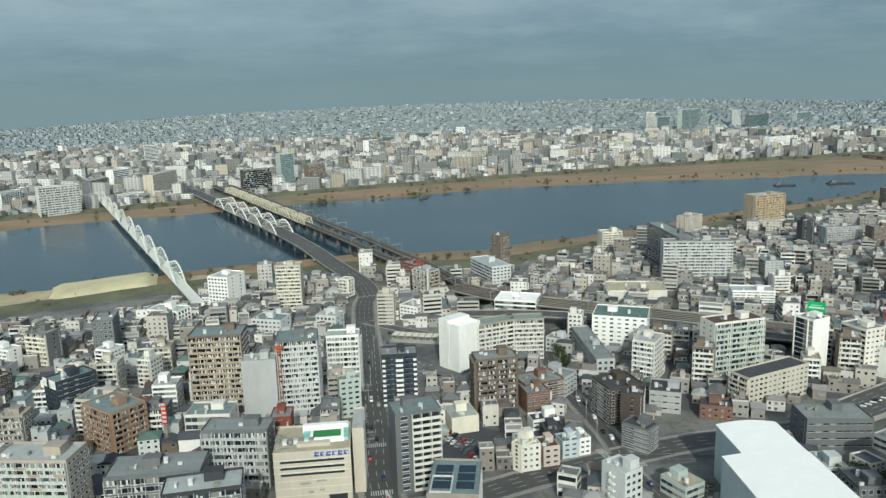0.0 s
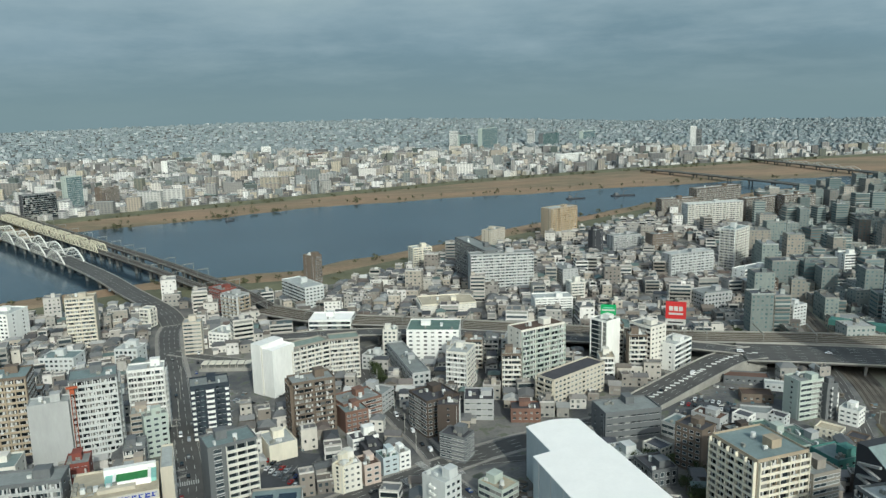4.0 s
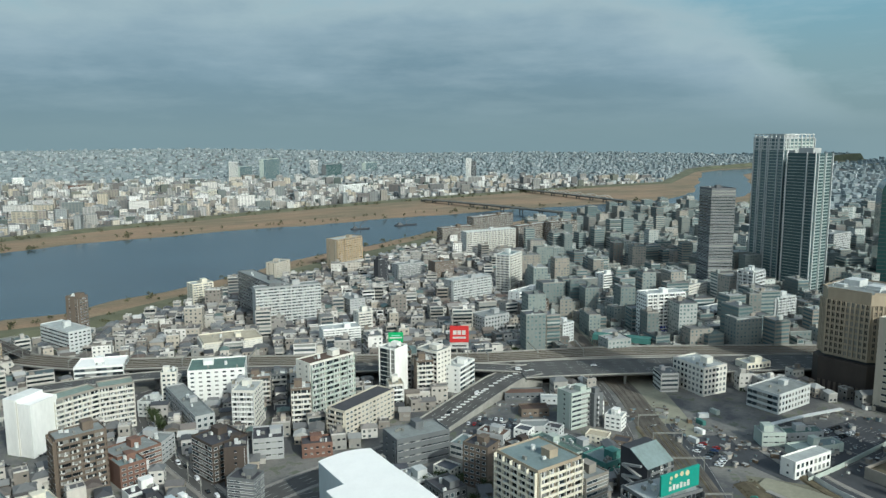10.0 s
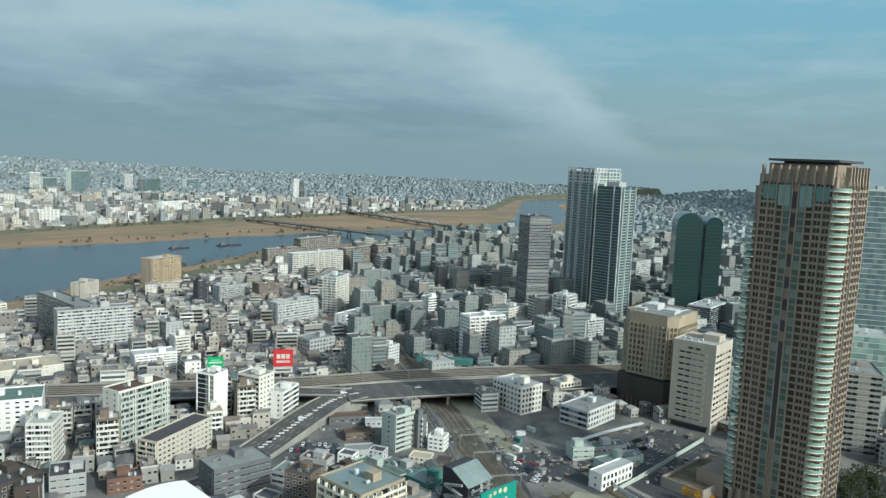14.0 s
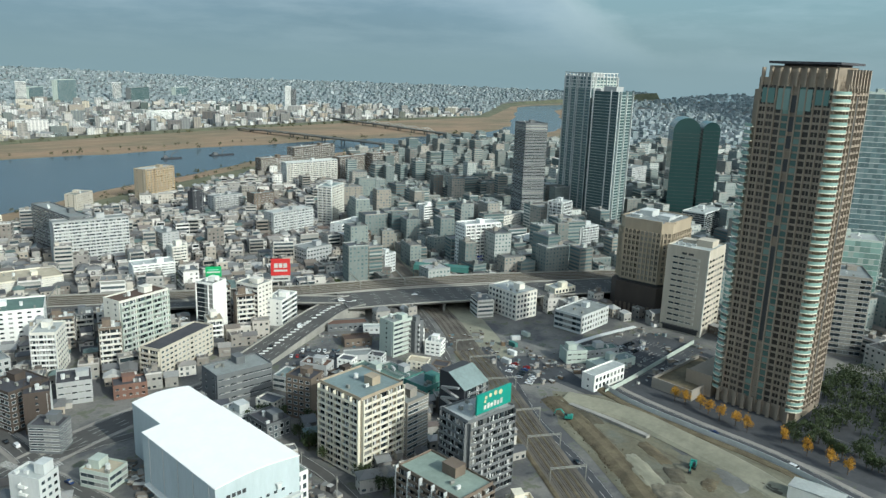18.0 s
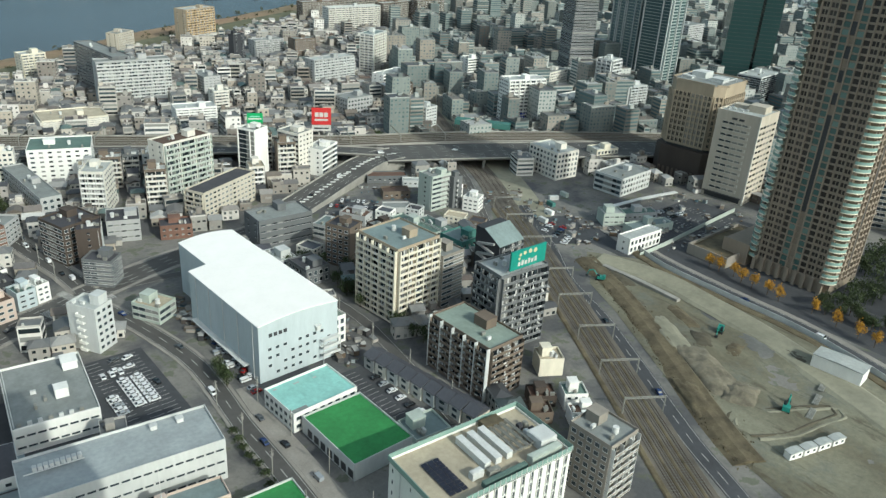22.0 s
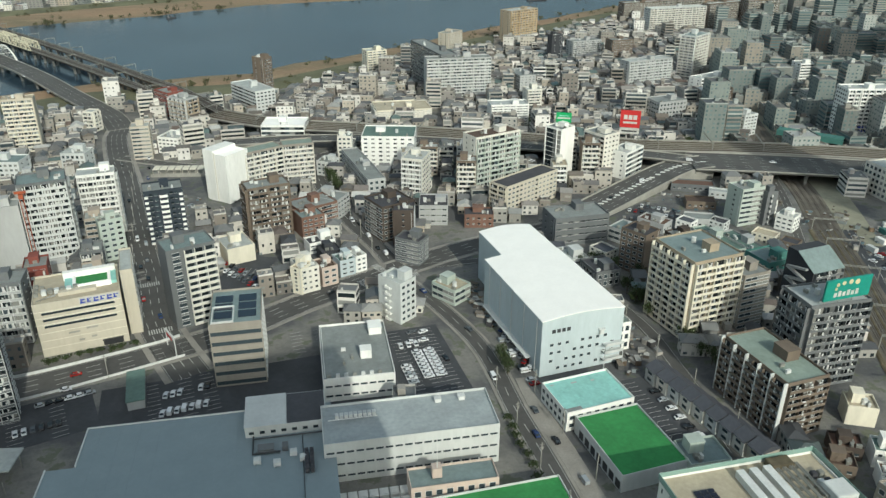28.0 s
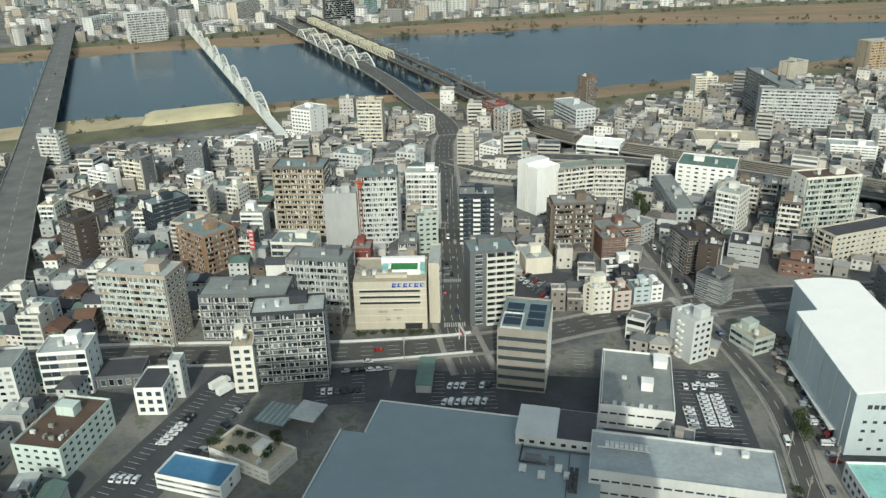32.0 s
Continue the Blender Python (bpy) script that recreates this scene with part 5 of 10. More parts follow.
def deck(name, label, pts, width, thick, mat, wall=0.9, wallmat=None, cat="bridge", piers=0, pier_w=2.2, top=ASPH, ground=-0.5, marks=(0,)):
    """A raised way: slab, parapets, piers at even steps, carriageway."""
    root = thing(name, pts[0][0], pts[0][1], 0, 0, label, cat, "bridges and viaducts")
    inv = Matrix.Translation((-pts[0][0], -pts[0][1], 0))
    keep_line(pts, width / 2 + 1)
    put("girder", shape("girder", *sweep(pts, [(-width / 2, -0.35), (-width / 2 + 1.2, -thick), (width / 2 - 1.2, -thick), (width / 2, -0.35), (width / 2, 0), (-width / 2, 0)], 10)), mat, root, inv)
    put("carriageway", shape("carriageway", *sweep(pts, bar(-width / 2 + 0.5, width / 2 - 0.5, 0.002, 0.06), 10)), top, root, inv)
    if marks:
        put("lane_marking", shape("lane_marking", *merge(*[dashes(pts, o, 0.075) for o in marks])), PAINT, root, inv)["kind"] = "stuff"
    if wall:
        for s in (-1, 1):
            e = sorted((s * width / 2, s * (width / 2 - 0.35)))
            put("parapet", shape("parapet", *sweep(pts, bar(e[0], e[1], 0.004, wall), 10)), wallmat or mat, root, inv)
    if piers:
        line = smooth_line(pts, piers)
        for i, q in enumerate(line[:-1]):
            if q.z < 2.5:
                continue
            d = line[i + 1] - q
            yaw = math.degrees(math.atan2(d.y, d.x)) - 90
            hgt = q.z - thick + 0.05
            me = cached(("pier", round(hgt, 0), width), lambda: shape("pier", *merge(box_vf(-width / 2 + 1.5, width / 2 - 1.5, -0.9, 0.9, hgt - 1.6, hgt), box_vf(-width / 2 + 2.5, -width / 2 + 2.5 + pier_w, -0.8, 0.8, -6, hgt - 1.6), box_vf(width / 2 - 2.5 - pier_w, width / 2 - 2.5, -0.8, 0.8, -6, hgt - 1.6))))
            put("pier", me, CONCD, root, inv @ pose(q.x, q.y, 0, 0, 0, yaw))
    return root, inv


def arch_span(root, inv, a, b, half, rise_, z, mat, r=0.55, hang=9, brace=True):
    """One pair of white arch ribs between two points of a bridge, with hangers and cross bars."""
    a, b = Vector(a), Vector(b)
    d = (b - a).normalized()
    side = Vector((d.y, -d.x, 0))
    tops = []
    for s in (-1, 1):
        pts = []
        for k in range(17):
            t = k / 16
            p = a.lerp(b, t) + side * s * half
            pts.append((p.x, p.y, p.z + z + rise_ * 4 * t * (1 - t)))
        tops.append(pts)
        rib = put("arch_rib", shape("arch_rib", *tube(pts, r, 6)), mat, root, inv)
        bars = []
        for k in range(1, 16, max(1, 16 // hang)):
            bars.append(tube([(pts[k][0], pts[k][1], a.z + z), pts[k]], 0.12, 4))
        put("hanger", shape("hanger", *merge(*bars)), mat, rib)["kind"] = "stuff"
    if brace:
        for k in range(3, 14, 2):
            put("cross_bar", shape("cross_bar", *tube([tops[0][k], tops[1][k]], 0.25, 4)), mat, root, inv)


def along(a, b, t):
    return tuple(x + (y - x) * t for x, y in zip(a, b))


# road bridge with five white arches
RB = [(-64, 622, 0.3), (-75, 660, 2.5), (-107, 723, 5.0), (-187, 885, 7), (-417, 1293, 7), (-455, 1365, 4), (-500, 1450, 0.3)]
root, inv = deck("road_bridge", "long road bridge with five white arches over the river", RB, 20, 2.2, CONC, 0.9, CONC, piers=32, marks=(-4, 0, 4))
for k in range(5):
    arch_span(root, inv, along(RB[3], RB[4], k * 0.132 + 0.002), along(RB[3], RB[4], k * 0.132 + 0.130), 10.2, 12, 0, ARCHW, 0.9)

# white pipe bridge of eight arches
PB = [(-207, 609, 3), (-236, 662, 5), (-585, 1292, 5)]
root, inv = deck("pipe_bridge", "white pipe bridge of many arches over the river", PB, 9, 1.6, ARCHW, 0.9, ARCHW, piers=45, pier_w=1.2, top=ARCHW, marks=())
for k in range(9):
    arch_span(root, inv, along(PB[1], PB[2], k / 9 + 0.002), along(PB[1], PB[2], (k + 1) / 9 - 0.002), 4.4, 12.5, 0, ARCHW, 0.75, 12)

# railway bridges side by side
T1 = [(-8, 617, 7.5), (-40, 700, 8), (-70, 760, 8), (-145, 900, 8), (-375, 1310, 8), (-420, 1400, 6)]
T2 = [(14, 622, 7.5), (-18, 705, 8), (-48, 764, 8), (-122, 905, 8), (-350, 1316, 8), (-395, 1406, 6)]
for pts, name in ((T1, "rail_bridge"), (T2, "rail_bridge")):
    root, inv = deck(name, "railway bridge with rusty girders on stone piers", pts, 11, 2.0, RUSTY, 0.5, STEEL, piers=30, top=DECKD, marks=())
    for o in (-3.6, -2.2, 2.2, 3.6):
        put("rail", shape("rail", *sweep(pts, bar(o - 0.06, o + 0.06, 0.06, 0.26), 25)), STEEL, root, inv)
    if pts is T1:
        for k in range(7):
            a, b = along(T1[3], T1[4], 0.10 + k * 0.123), along(T1[3], T1[4], 0.10 + k * 0.123 + 0.119)
            A, B = Vector(a), Vector(b)
            d = (B - A).normalized()
            side = Vector((d.y, -d.x, 0))
            for s in (-1, 1):
                o = side * s * 5.3
                n = 8
                lo = [A.lerp(B, i / n) + o for i in range(n + 1)]
                hi = [A.lerp(B, i / n) + o + Vector((0, 0, 8)) for i in range(1, n)]
                bars = [tube([lo[0], hi[0]], 0.6, 4), tube([hi[-1], lo[-1]], 0.6, 4), tube([hi[0], hi[-1]], 0.6, 4), tube([lo[0], lo[-1]], 0.6, 4)]
                for i in range(1, n):
                    bars.append(tube([lo[i], hi[i - 1]], 0.32, 4))
                    if i < n - 1:
                        bars.append(tube([hi[i - 1], lo[i + 1]] if i % 2 else [lo[i], hi[i]], 0.36, 4))
                put("truss", shape("truss", *merge(*bars)), TRUSS, root, inv)
            bars = []
            for i in range(1, 8):
                p = A.lerp(B, i / 8) + Vector((0, 0, 8))
                bars.append(tube([p - side * 5.3, p + side * 5.3], 0.36, 4))
            put("top_bracing", shape("top_bracing", *merge(*bars)), TRUSS, root, inv)["kind"] = "stuff"


def gantry_mesh(span, height):
    return shape("gantry", *merge(tube([(-span / 2, 0, 0), (-span / 2, 0, height)], 0.22, 6), tube([(span / 2, 0, 0), (span / 2, 0, height)], 0.22, 6),
                                  box_vf(-span / 2, span / 2, -0.18, 0.18, height - 1.0, height - 0.8), box_vf(-span / 2, span / 2, -0.18, 0.18, height - 0.35, height - 0.15),
                                  *[tube([(-span / 2 + span * i / 8, 0, height - 0.9), (-span / 2 + span * (i + 1) / 8, 0, height - 0.25)], 0.07, 4) for i in range(8)],
                                  *[tube([(o, 0, height - 0.9), (o, 0, height - 2.0)], 0.07, 4) for o in (-span / 4, span / 4)]))


def gantries(pts, step, span, height, label):
    line = smooth_line(pts, step)
    first = None
    for i, q in enumerate(line[:-1]):
        d = line[i + 1] - q
        m = pose(q.x, q.y, q.z, 0, 0, math.degrees(math.atan2(d.y, d.x)) - 90)
        if first is None:
            first = tagged(put("catenary_gantry", gantry_mesh(span, height), STEEL, m=m), label, "gantry", "overhead line gantries")
        else:
            copy_thing(first, m)


gantries(T2[:5], 42, 11, 8, "grey steel gantry over the railway bridge")
gantries(T1[:4], 42, 11, 8, "grey steel gantry over the railway bridge")

# far bridges up the river
FB1 = [(905, 1630, 6), (936, 1458, 8), (989, 1160, 8), (1010, 1040, 7)]
FB2 = [(1300, 1900, 6), (1289, 1691, 8), (1267, 1304, 8), (1255, 1180, 7)]
for pts, top_ in ((FB1, ASPH), (FB2, CONCD)):
    root, inv = deck("river_bridge", "long grey girder bridge far up the river", pts, 16, 2.4, CONCD, 1.2, CONC, piers=48, top=top_, marks=())
    for k in range(5 if top_ is CONCD else 0):
        a, b = along(pts[1], pts[2], 0.15 + 0.14 * k), along(pts[1], pts[2], 0.15 + 0.14 * k + 0.135)
        arch_span(root, inv, a, b, 7, 7, 0, ARCHW, 0.5, 8, False)

# broad road bridge at the edge of the view
LB = [(-250, 300, 9), (-335, 451, 9), (-403, 577, 9), (-725, 1165, 9), (-800, 1300, 7)]
root, inv = deck("highway_bridge", "broad grey highway bridge over the river", LB, 25, 2.4, CONC, 1.0, CONC, piers=55, pier_w=4, top=CONCD, marks=(0,))
lamp = shape("lamp_post", *merge(tube([(0, 0, 0), (0, 0, 8)], 0.12, 6), tube([(0, 0, 8), (1.4, 0, 8.4)], 0.08, 5), box_vf(1.1, 1.9, -0.15, 0.15, 8.3, 8.5)))
for i, q in enumerate(smooth_line(LB, 45)[:-1]):
    tagged(put("street_lamp", lamp, STEEL, m=pose(q.x - 10.5, q.y - 5.8, q.z + 0.06)), "slim grey street lamp on the highway bridge", "street lamp", "street lamps")

# elevated railway and flyover through the town
RV = [(5, 622, 7.5), (42, 582, 8), (75, 562, 8), (110, 545, 8), (150, 523, 8), (195, 498, 8), (245, 470, 8), (296, 444, 8), (362, 418, 8), (405, 397, 8), (445, 375, 8), (520, 330, 8), (640, 250, 8)]
root, inv = deck("rail_viaduct", "elevated railway viaduct with four tracks through the town", RV, 25, 1.6, CONCD, 0.8, CONC, cat="viaduct", piers=16, top=TRACKBED, marks=())
for o in (-11.4, -10.0, -6.9, -5.5, -2.9, -1.5, 1.5, 2.9, 5.5, 6.9, 10.0, 11.4):
    put("rail", shape("rail", *sweep(RV, bar(o - 0.06, o + 0.06, 0.06, 0.26), 20)), STEEL, root, inv)
gantries(RV[:10], 34, 27, 7, "grey steel gantry over the elevated railway")
HW = [(10, 540, 7), (60, 532, 8), (110, 518, 8), (150, 500, 8), (200, 474, 8), (245, 450, 8), (270, 436, 8), (303, 410, 8)]
HW2 = [(301, 408, 8.05), (329, 396, 8.05), (365, 379, 8.05), (412, 354, 8.05), (500, 309, 8.05), (640, 222, 8.05)]
deck("flyover", "grey concrete flyover with dark asphalt lanes", HW, 16, 1.5, CONCD, 0.8, CONC, cat="flyover", piers=22, marks=(-4, 0, 4))
deck("flyover", "broad dark road bridge where the ramp joins", HW2, 36, 1.5, CONCD, 0.8, CONC, cat="flyover", piers=24, marks=(-13, -9.5, -6, 0, 6, 9.5, 13))
RP = [(177, 351, 0.35), (212, 368, 2.0), (264, 394, 4.8), (290, 404, 6.7), (310, 403, 8.02)]
root, inv = deck("flyover_ramp", "curved concrete ramp rising to the flyover", RP, 23, 9.0, CONC, 1.0, CONC, cat="flyover", piers=0, marks=(-7.5, -4, 4, 7.5))
for i, q in enumerate(smooth_line(RP, 4.0)[:-1]):
    put("lane_divider", cached("divider", lambda: shape("lane_divider", *box_vf(-0.3, 0.3, -1.6, 1.6, 0.06, 0.7))), RAIL, root, inv @ pose(q.x, q.y, q.z, 0, 0, 60))

# white barrier along the curved road
BR = [(-240, 259), (-178, 270), (-127, 276), (-75, 281), (-30, 290), (-22, 293)]
tagged(put("road_barrier", shape("road_barrier", *sweep(BR, bar(-0.2, 0.2, 0, 1.3), 8)), RAIL), "long white concrete barrier along the curved road", "barrier")
BR = [(-165, 253), (-117, 259), (-75, 264), (-20, 277)]
tagged(put("road_barrier", shape("road_barrier", *sweep(BR, bar(-0.2, 0.2, 0, 1.1), 8)), RAIL), "white barrier between road and parking lot", "barrier")

# ground-level tracks
JR = [(430, 520), (370, 400), (345, 348), (318, 302), (290, 250), (270, 217), (242, 169), (215, 124), (193, 88), (160, 30), (140, -10)]
keep_line(JR, 11)
keep_line(JR[1:6], 17)
keep_line(RP, 14)
tagged(put("railway_bed", shape("railway_bed", *sweep(JR, [(-9, -0.4), (9, -0.4), (8, 0.32), (-8, 0.32)], 8)), BALLAST), "brown ballast bed of the railway", "railway", kind="structure")
for o in (-6.0, -4.93, -2.4, -1.33, 1.3, 2.37, 5.0, 6.07):
    tagged(put("rail", shape("rail", *sweep(JR, bar(o - 0.06, o + 0.06, 0.3, 0.5), 8)), RUSTY), "rusty steel rail on the track bed", "rail", "railway rails", kind="structure")
for o, hw in ((-3.66, 0.75), (0, 0.9), (3.7, 0.75), (8.6, 1.3)):
    tagged(put("weed_strip", shape("weed_strip", *sweep(JR[3:], [(o - hw, 0.2), (o + hw, 0.2), (o + hw * 0.5, 0.5), (o - hw * 0.4, 0.55)], 4)), BRUSH), "brown weeds between the railway tracks", "weeds", kind="structure")
line = smooth_line(JR[3:], 1.2)
v, f = [], []
for i, q in enumerate(line[:-1]):
    d = (line[i + 1] - q).normalized()
    r = Vector((d.y, -d.x, 0))
    for o in (-5.46, -1.86, 1.84, 5.54):
        vf = [q + r * (o + s * 1.15) + d * e * 0.13 + Vector((0, 0, 0.38)) for s, e in ((-1, -1), (1, -1), (1, 1), (-1, 1))]
        n = len(v)
        v += [tuple(p) for p in vf]
        f.append((n, n + 1, n + 2, n + 3))
tagged(put("sleepers", shape("sleepers", v, f), CONCD), "concrete sleepers under the rails", "sleepers", kind="stuff")
gantries([(*p, 0.3) for p in JR[3:9]], 26, 16, 7.5, "rusty steel gantry over the rail yard")

# ---- large single things ----
def prism(profile, y0, y1):
    """A profile of (x, z) points drawn out along y."""
    n = len(profile)
    v = [(x, y0, z) for x, z in profile] + [(x, y1, z) for x, z in profile]
    return v, [tuple(range(n)), tuple(range(2 * n - 1, n - 1, -1))] + [(i, (i + 1) % n, n + (i + 1) % n, n + i) for i in range(n)]


def vault(w, h, top, n=14):
    return [(-w / 2 + w * i / n, h + top * math.sin(math.pi * i / n)) for i in range(n + 1)]


# white warehouse with a vaulted roof
wh = thing("warehouse", 126, 250, 0, 2, "large white windowless warehouse with a vaulted white roof", "warehouse")
keep(126, 262, 2, 38, 92)
for cx, w, y0, y1, h in ((0, 35, -28, 28, 24.4), (4.5, 26, 28.003, 57, 24.0)):
    put("wall", shape("wall", *prism([(cx - w / 2, -0.5), (cx + w / 2, -0.5)] + [(cx + x, z) for x, z in reversed(vault(w, h, 1.4))], y0, y1)), WALL["blue"], wh)
    prof = [(cx + x * 1.012, z + 0.02) for x, z in vault(w, h, 1.4)] + [(cx + x * 1.012, z + 0.35) for x, z in reversed(vault(w, h, 1.4))]
    put("roof", shape("roof", *prism(prof, y0 - 0.2, y1 - 0.003 if cx == 0 else y1 + 0.2)), ROOF["white"], wh)
for k in range(5):
    put("drain_pipe", cached("drain", lambda: shape("drain_pipe", *tube([(0, 0, 0.5), (0, 0, 24)], 0.16, 6))), RAIL, wh, pose(-17.7, -24 + k * 11.5, 0))
put("canopy", slab_mesh("canopy", [(-19.8, -17.5, -20, 24, 4.2, 4.6)]), RAIL, wh)
for k in range(7):
    put("loading_door", cached("ldoor", lambda: slab_mesh("loading_door", [(-17.62, -17.5, -1.9, 1.9, 0.2, 3.9)])), DFRAME, wh, pose(0, -17 + k * 6.2, 0))
win = cached("whwin", lambda: slab_mesh("window", [(-0.7, 0.7, -0.03, 0.03, 0, 1.2, 0), (-0.8, 0.8, -0.12, 0.03, -0.12, 0, 1), (-0.8, 0.8, -0.08, 0.03, 1.2, 1.3, 1)], 2))
for fl in range(4):
    for k in range(9):
        if (k * 7 + fl * 3) % 5:
            put("window", win, [GLASS, FRAME], wh, pose(-13 + k * 3.3, -28.0, 2.2 + fl * 3.6))
for k in range(4):
    put("sign_bar", cached("whsign", lambda: slab_mesh("sign_bar", [(-0.75, 0.75, -0.08, 0, -0.8, 0.8), (-0.5, 0.5, -0.1, 0, -0.2, 0.2)])), DFRAME, wh, pose(-12.5 + k * 2.1, -28.0, 19.5), "dark lettering bar")
put("wall_vent", slab_mesh("wall_vent", [(7, 8.6, -29.4, -28, 15, 17), (6.6, 9, -29.6, -28, 17, 17.3)]), RAIL, wh)
for k in range(1, 4):
    put("stair_landing", cached("wland", lambda: slab_mesh("stair_landing", [(9, 17, -31, -28, 0, 0.2), (9, 17, -31, -30.9, 0.2, 1.2)])), WALL["lgrey"], wh, pose(0, 0, 3.3 * k))
for x in (9, 17):
    put("stair_post", cached("wpost", lambda: slab_mesh("stair_post", [(-0.1, 0.1, -31, -30.8, 0, 11)])), WALL["lgrey"], wh, pose(x, 0, 0))

# factory: broad low hall, roof house, office wing beside it
fac = thing("factory_hall", -14, 196, 0, -6.5, "broad low factory hall with a blue-grey metal roof", "factory")
keep(-14, 196, -6.5, 86, 64)
put("wall", slab_mesh("wall", [(-38, 40, -36, 24.5, -0.5, 9.6), (-46.5, -38.003, -36, 6, -0.5, 9.5)]), WALL["lgrey"], fac)
put("roof", slab_mesh("roof", [(-38.3, 40, -36, 24.8, 9.602, 10.1), (-46.8, -38.303, -36, 6.3, 9.502, 10.0)]), ROOF["slate"], fac)
for k in range(12):
    put("roof_seam", cached("seam", lambda: slab_mesh("roof_seam", [(-0.05, 0.05, -35, 24, 0, 0.05)])), ROOF["slate"], fac, pose(-34 + k * 6.2, 0, 10.1))
put("roof_edge", slab_mesh("roof_edge", [(-38.6, 40, 24.8, 25.2, 9.3, 10.5), (-38.7, -38.3, 6.6, 24.8, 9.3, 10.5)]), RAIL, fac)
put("roof_house", slab_mesh("roof_house", [(12, 38, 10.5, 27, 10.1, 14.0), (11.8, 25, 10.3, 27.2, 14, 14.3)]), WALL["lgrey"], fac)
put("roof_house_deck", slab_mesh("roof_house_deck", [(25.3, 37.7, 10.8, 26.7, 14.0, 14.1)]), ROOF["dark"], fac)
for k in range(7):
    put("window", cached("facwin", lambda: slab_mesh("window", [(-0.8, 0.8, -0.06, 0.02, 0, 1.1, 0), (-0.9, 0.9, -0.1, 0.02, -0.12, 0, 1)], 2)), [DGLASS, FRAME], fac, pose(14 + k * 3.4, 10.5, 11.2))
for k, (x, y) in enumerate(((16, -2), (22, -4), (27, 0), (30, -3))):
    put("air_unit", cached("facunit", lambda: slab_mesh("air_unit", [(-1.1, 1.1, -1.1, 1.1, 0.3, 1.6), (-1, -0.8, -1, 1, 0, 0.3), (0.8, 1, -1, 1, 0, 0.3), (-0.7, 0.7, -0.7, 0.7, 1.6, 1.8)])), RAIL, fac, pose(x, y, 10.1))
for k in range(6):
    put("cooling_unit", cached("cool", lambda: slab_mesh("cooling_unit", [(-0.6, 0.6, -1.6, 1.6, 0.2, 1.7), (-0.5, 0.5, -1.4, -0.2, 1.7, 1.85), (-0.5, 0.5, 0.2, 1.4, 1.7, 1.85)])), ROOF["dark"], fac, pose(31 + (k % 2) * 1.6, -8 + (k // 2) * 3.4, 10.1))
put("roof_pipe", shape("roof_pipe", *merge(tube([(14.5, 10, 10.7), (14.5, 1.5, 10.7), (23, 1.5, 10.7)], 0.3, 6), tube([(14.5, 8.5, 10.9), (37, 8.5, 10.9)], 0.22, 6), tube([(30, 8.5, 10.6), (30, -30, 10.6)], 0.14, 5))), DFRAME, fac)
put("roof_duct", slab_mesh("roof_duct", [(16, 21, 2.2, 5.2, 10.1, 11.4), (23.6, 25.4, 2, 4.6, 10.1, 11.8), (15.4, 21.5, 1.9, 2.2, 10.1, 10.9)]), WALL["dgrey"], fac)
put("roof_box", slab_mesh("roof_box", [(22, 30, -36, -26, 10.1, 14), (21.8, 30.2, -36, -25.8, 14, 14.25)]), WALL["greygreen"], fac)
put("front_parapet", slab_mesh("front_parapet", [(-46.8, -22, -36.4, -36.0, 9.2, 10.9), (-22, 22, -36.4, -36.0, 9.2, 10.5), (-47.2, -46.8, -36.4, 6.3, 9.2, 10.5)]), RAIL, fac)
block("factory_wing", "long white factory wing with a grey metal roof", 50.6, 194.8, -6.5, 56, 20, 15.4, 3, "lgrey", "thin", "thin", roof="steel", gear=0, cat="factory", bays=18)
wr = thing("wing_roof_units", 34, 199.5, 15.0, -6.5, "row of pale cooling units with a pipe on the wing roof", "machines")
for k in range(9):
    put("cooler", cached("wcool", lambda: slab_mesh("cooler", [(-0.55, 0.55, -0.8, 0.8, 0.3, 1.5), (-0.5, -0.4, -0.7, 0.7, 0, 0.3), (0.4, 0.5, -0.7, 0.7, 0, 0.3)])), RAIL, wr, pose(-6 + k * 1.5, 0, 0))
put("pipe", shape("pipe", *tube([(-9, -1.4, 0.5), (7, -1.4, 0.5)], 0.18, 6)), RAIL, wr)
for x, y in ((62, 200), (70, 199)):
    tagged(put("roof_vent", cached("rvent", lambda: slab_mesh("roof_vent", [(-1, 1, -0.9, 0.9, 0, 1.3), (-1.2, 1.2, -1.1, 1.1, 1.3, 1.5)])), RAIL, m=pose(x, y, 14.55, 0, 0, -6.5)), "square white vent box on the grey wing roof", "vent", "roof vents")
pk = block("boiler_house", "small pinkish plastered roof building with a chimney stub", 58, 171.5, -6.5, 27, 9, 9, 2, "pink", "punch", "blank", roof="bluegrey", gear=0)
put("chimney", slab_mesh("chimney", [(-6.5, -3.5, -1.5, 1.5, 9, 12.5)]), WALL["pink"], pk)
put("antenna", shape("antenna", *tube([(-5, -1, 12), (-5, -1, 24)], 0.12, 6)), RAIL, pk)
bs = thing("row_of_coolers", 30, 173, 0, -6.5, "rows of pale cooling machines in the factory yard", "machines")
for r in range(2):
    for k in range(9):
        put("cooler", cached("bigcool", lambda: slab_mesh("cooler", [(-1.4, 1.4, -1.6, 1.6, 0.4, 2.6), (-1.3, -1.1, -1.5, 1.5, 0, 0.4), (1.1, 1.3, -1.5, 1.5, 0, 0.4), (-1.0, 1.0, -1.2, 1.2, 2.6, 2.8)])), RAIL, bs, pose(-12 + k * 3.2, r * 4.5, 0))


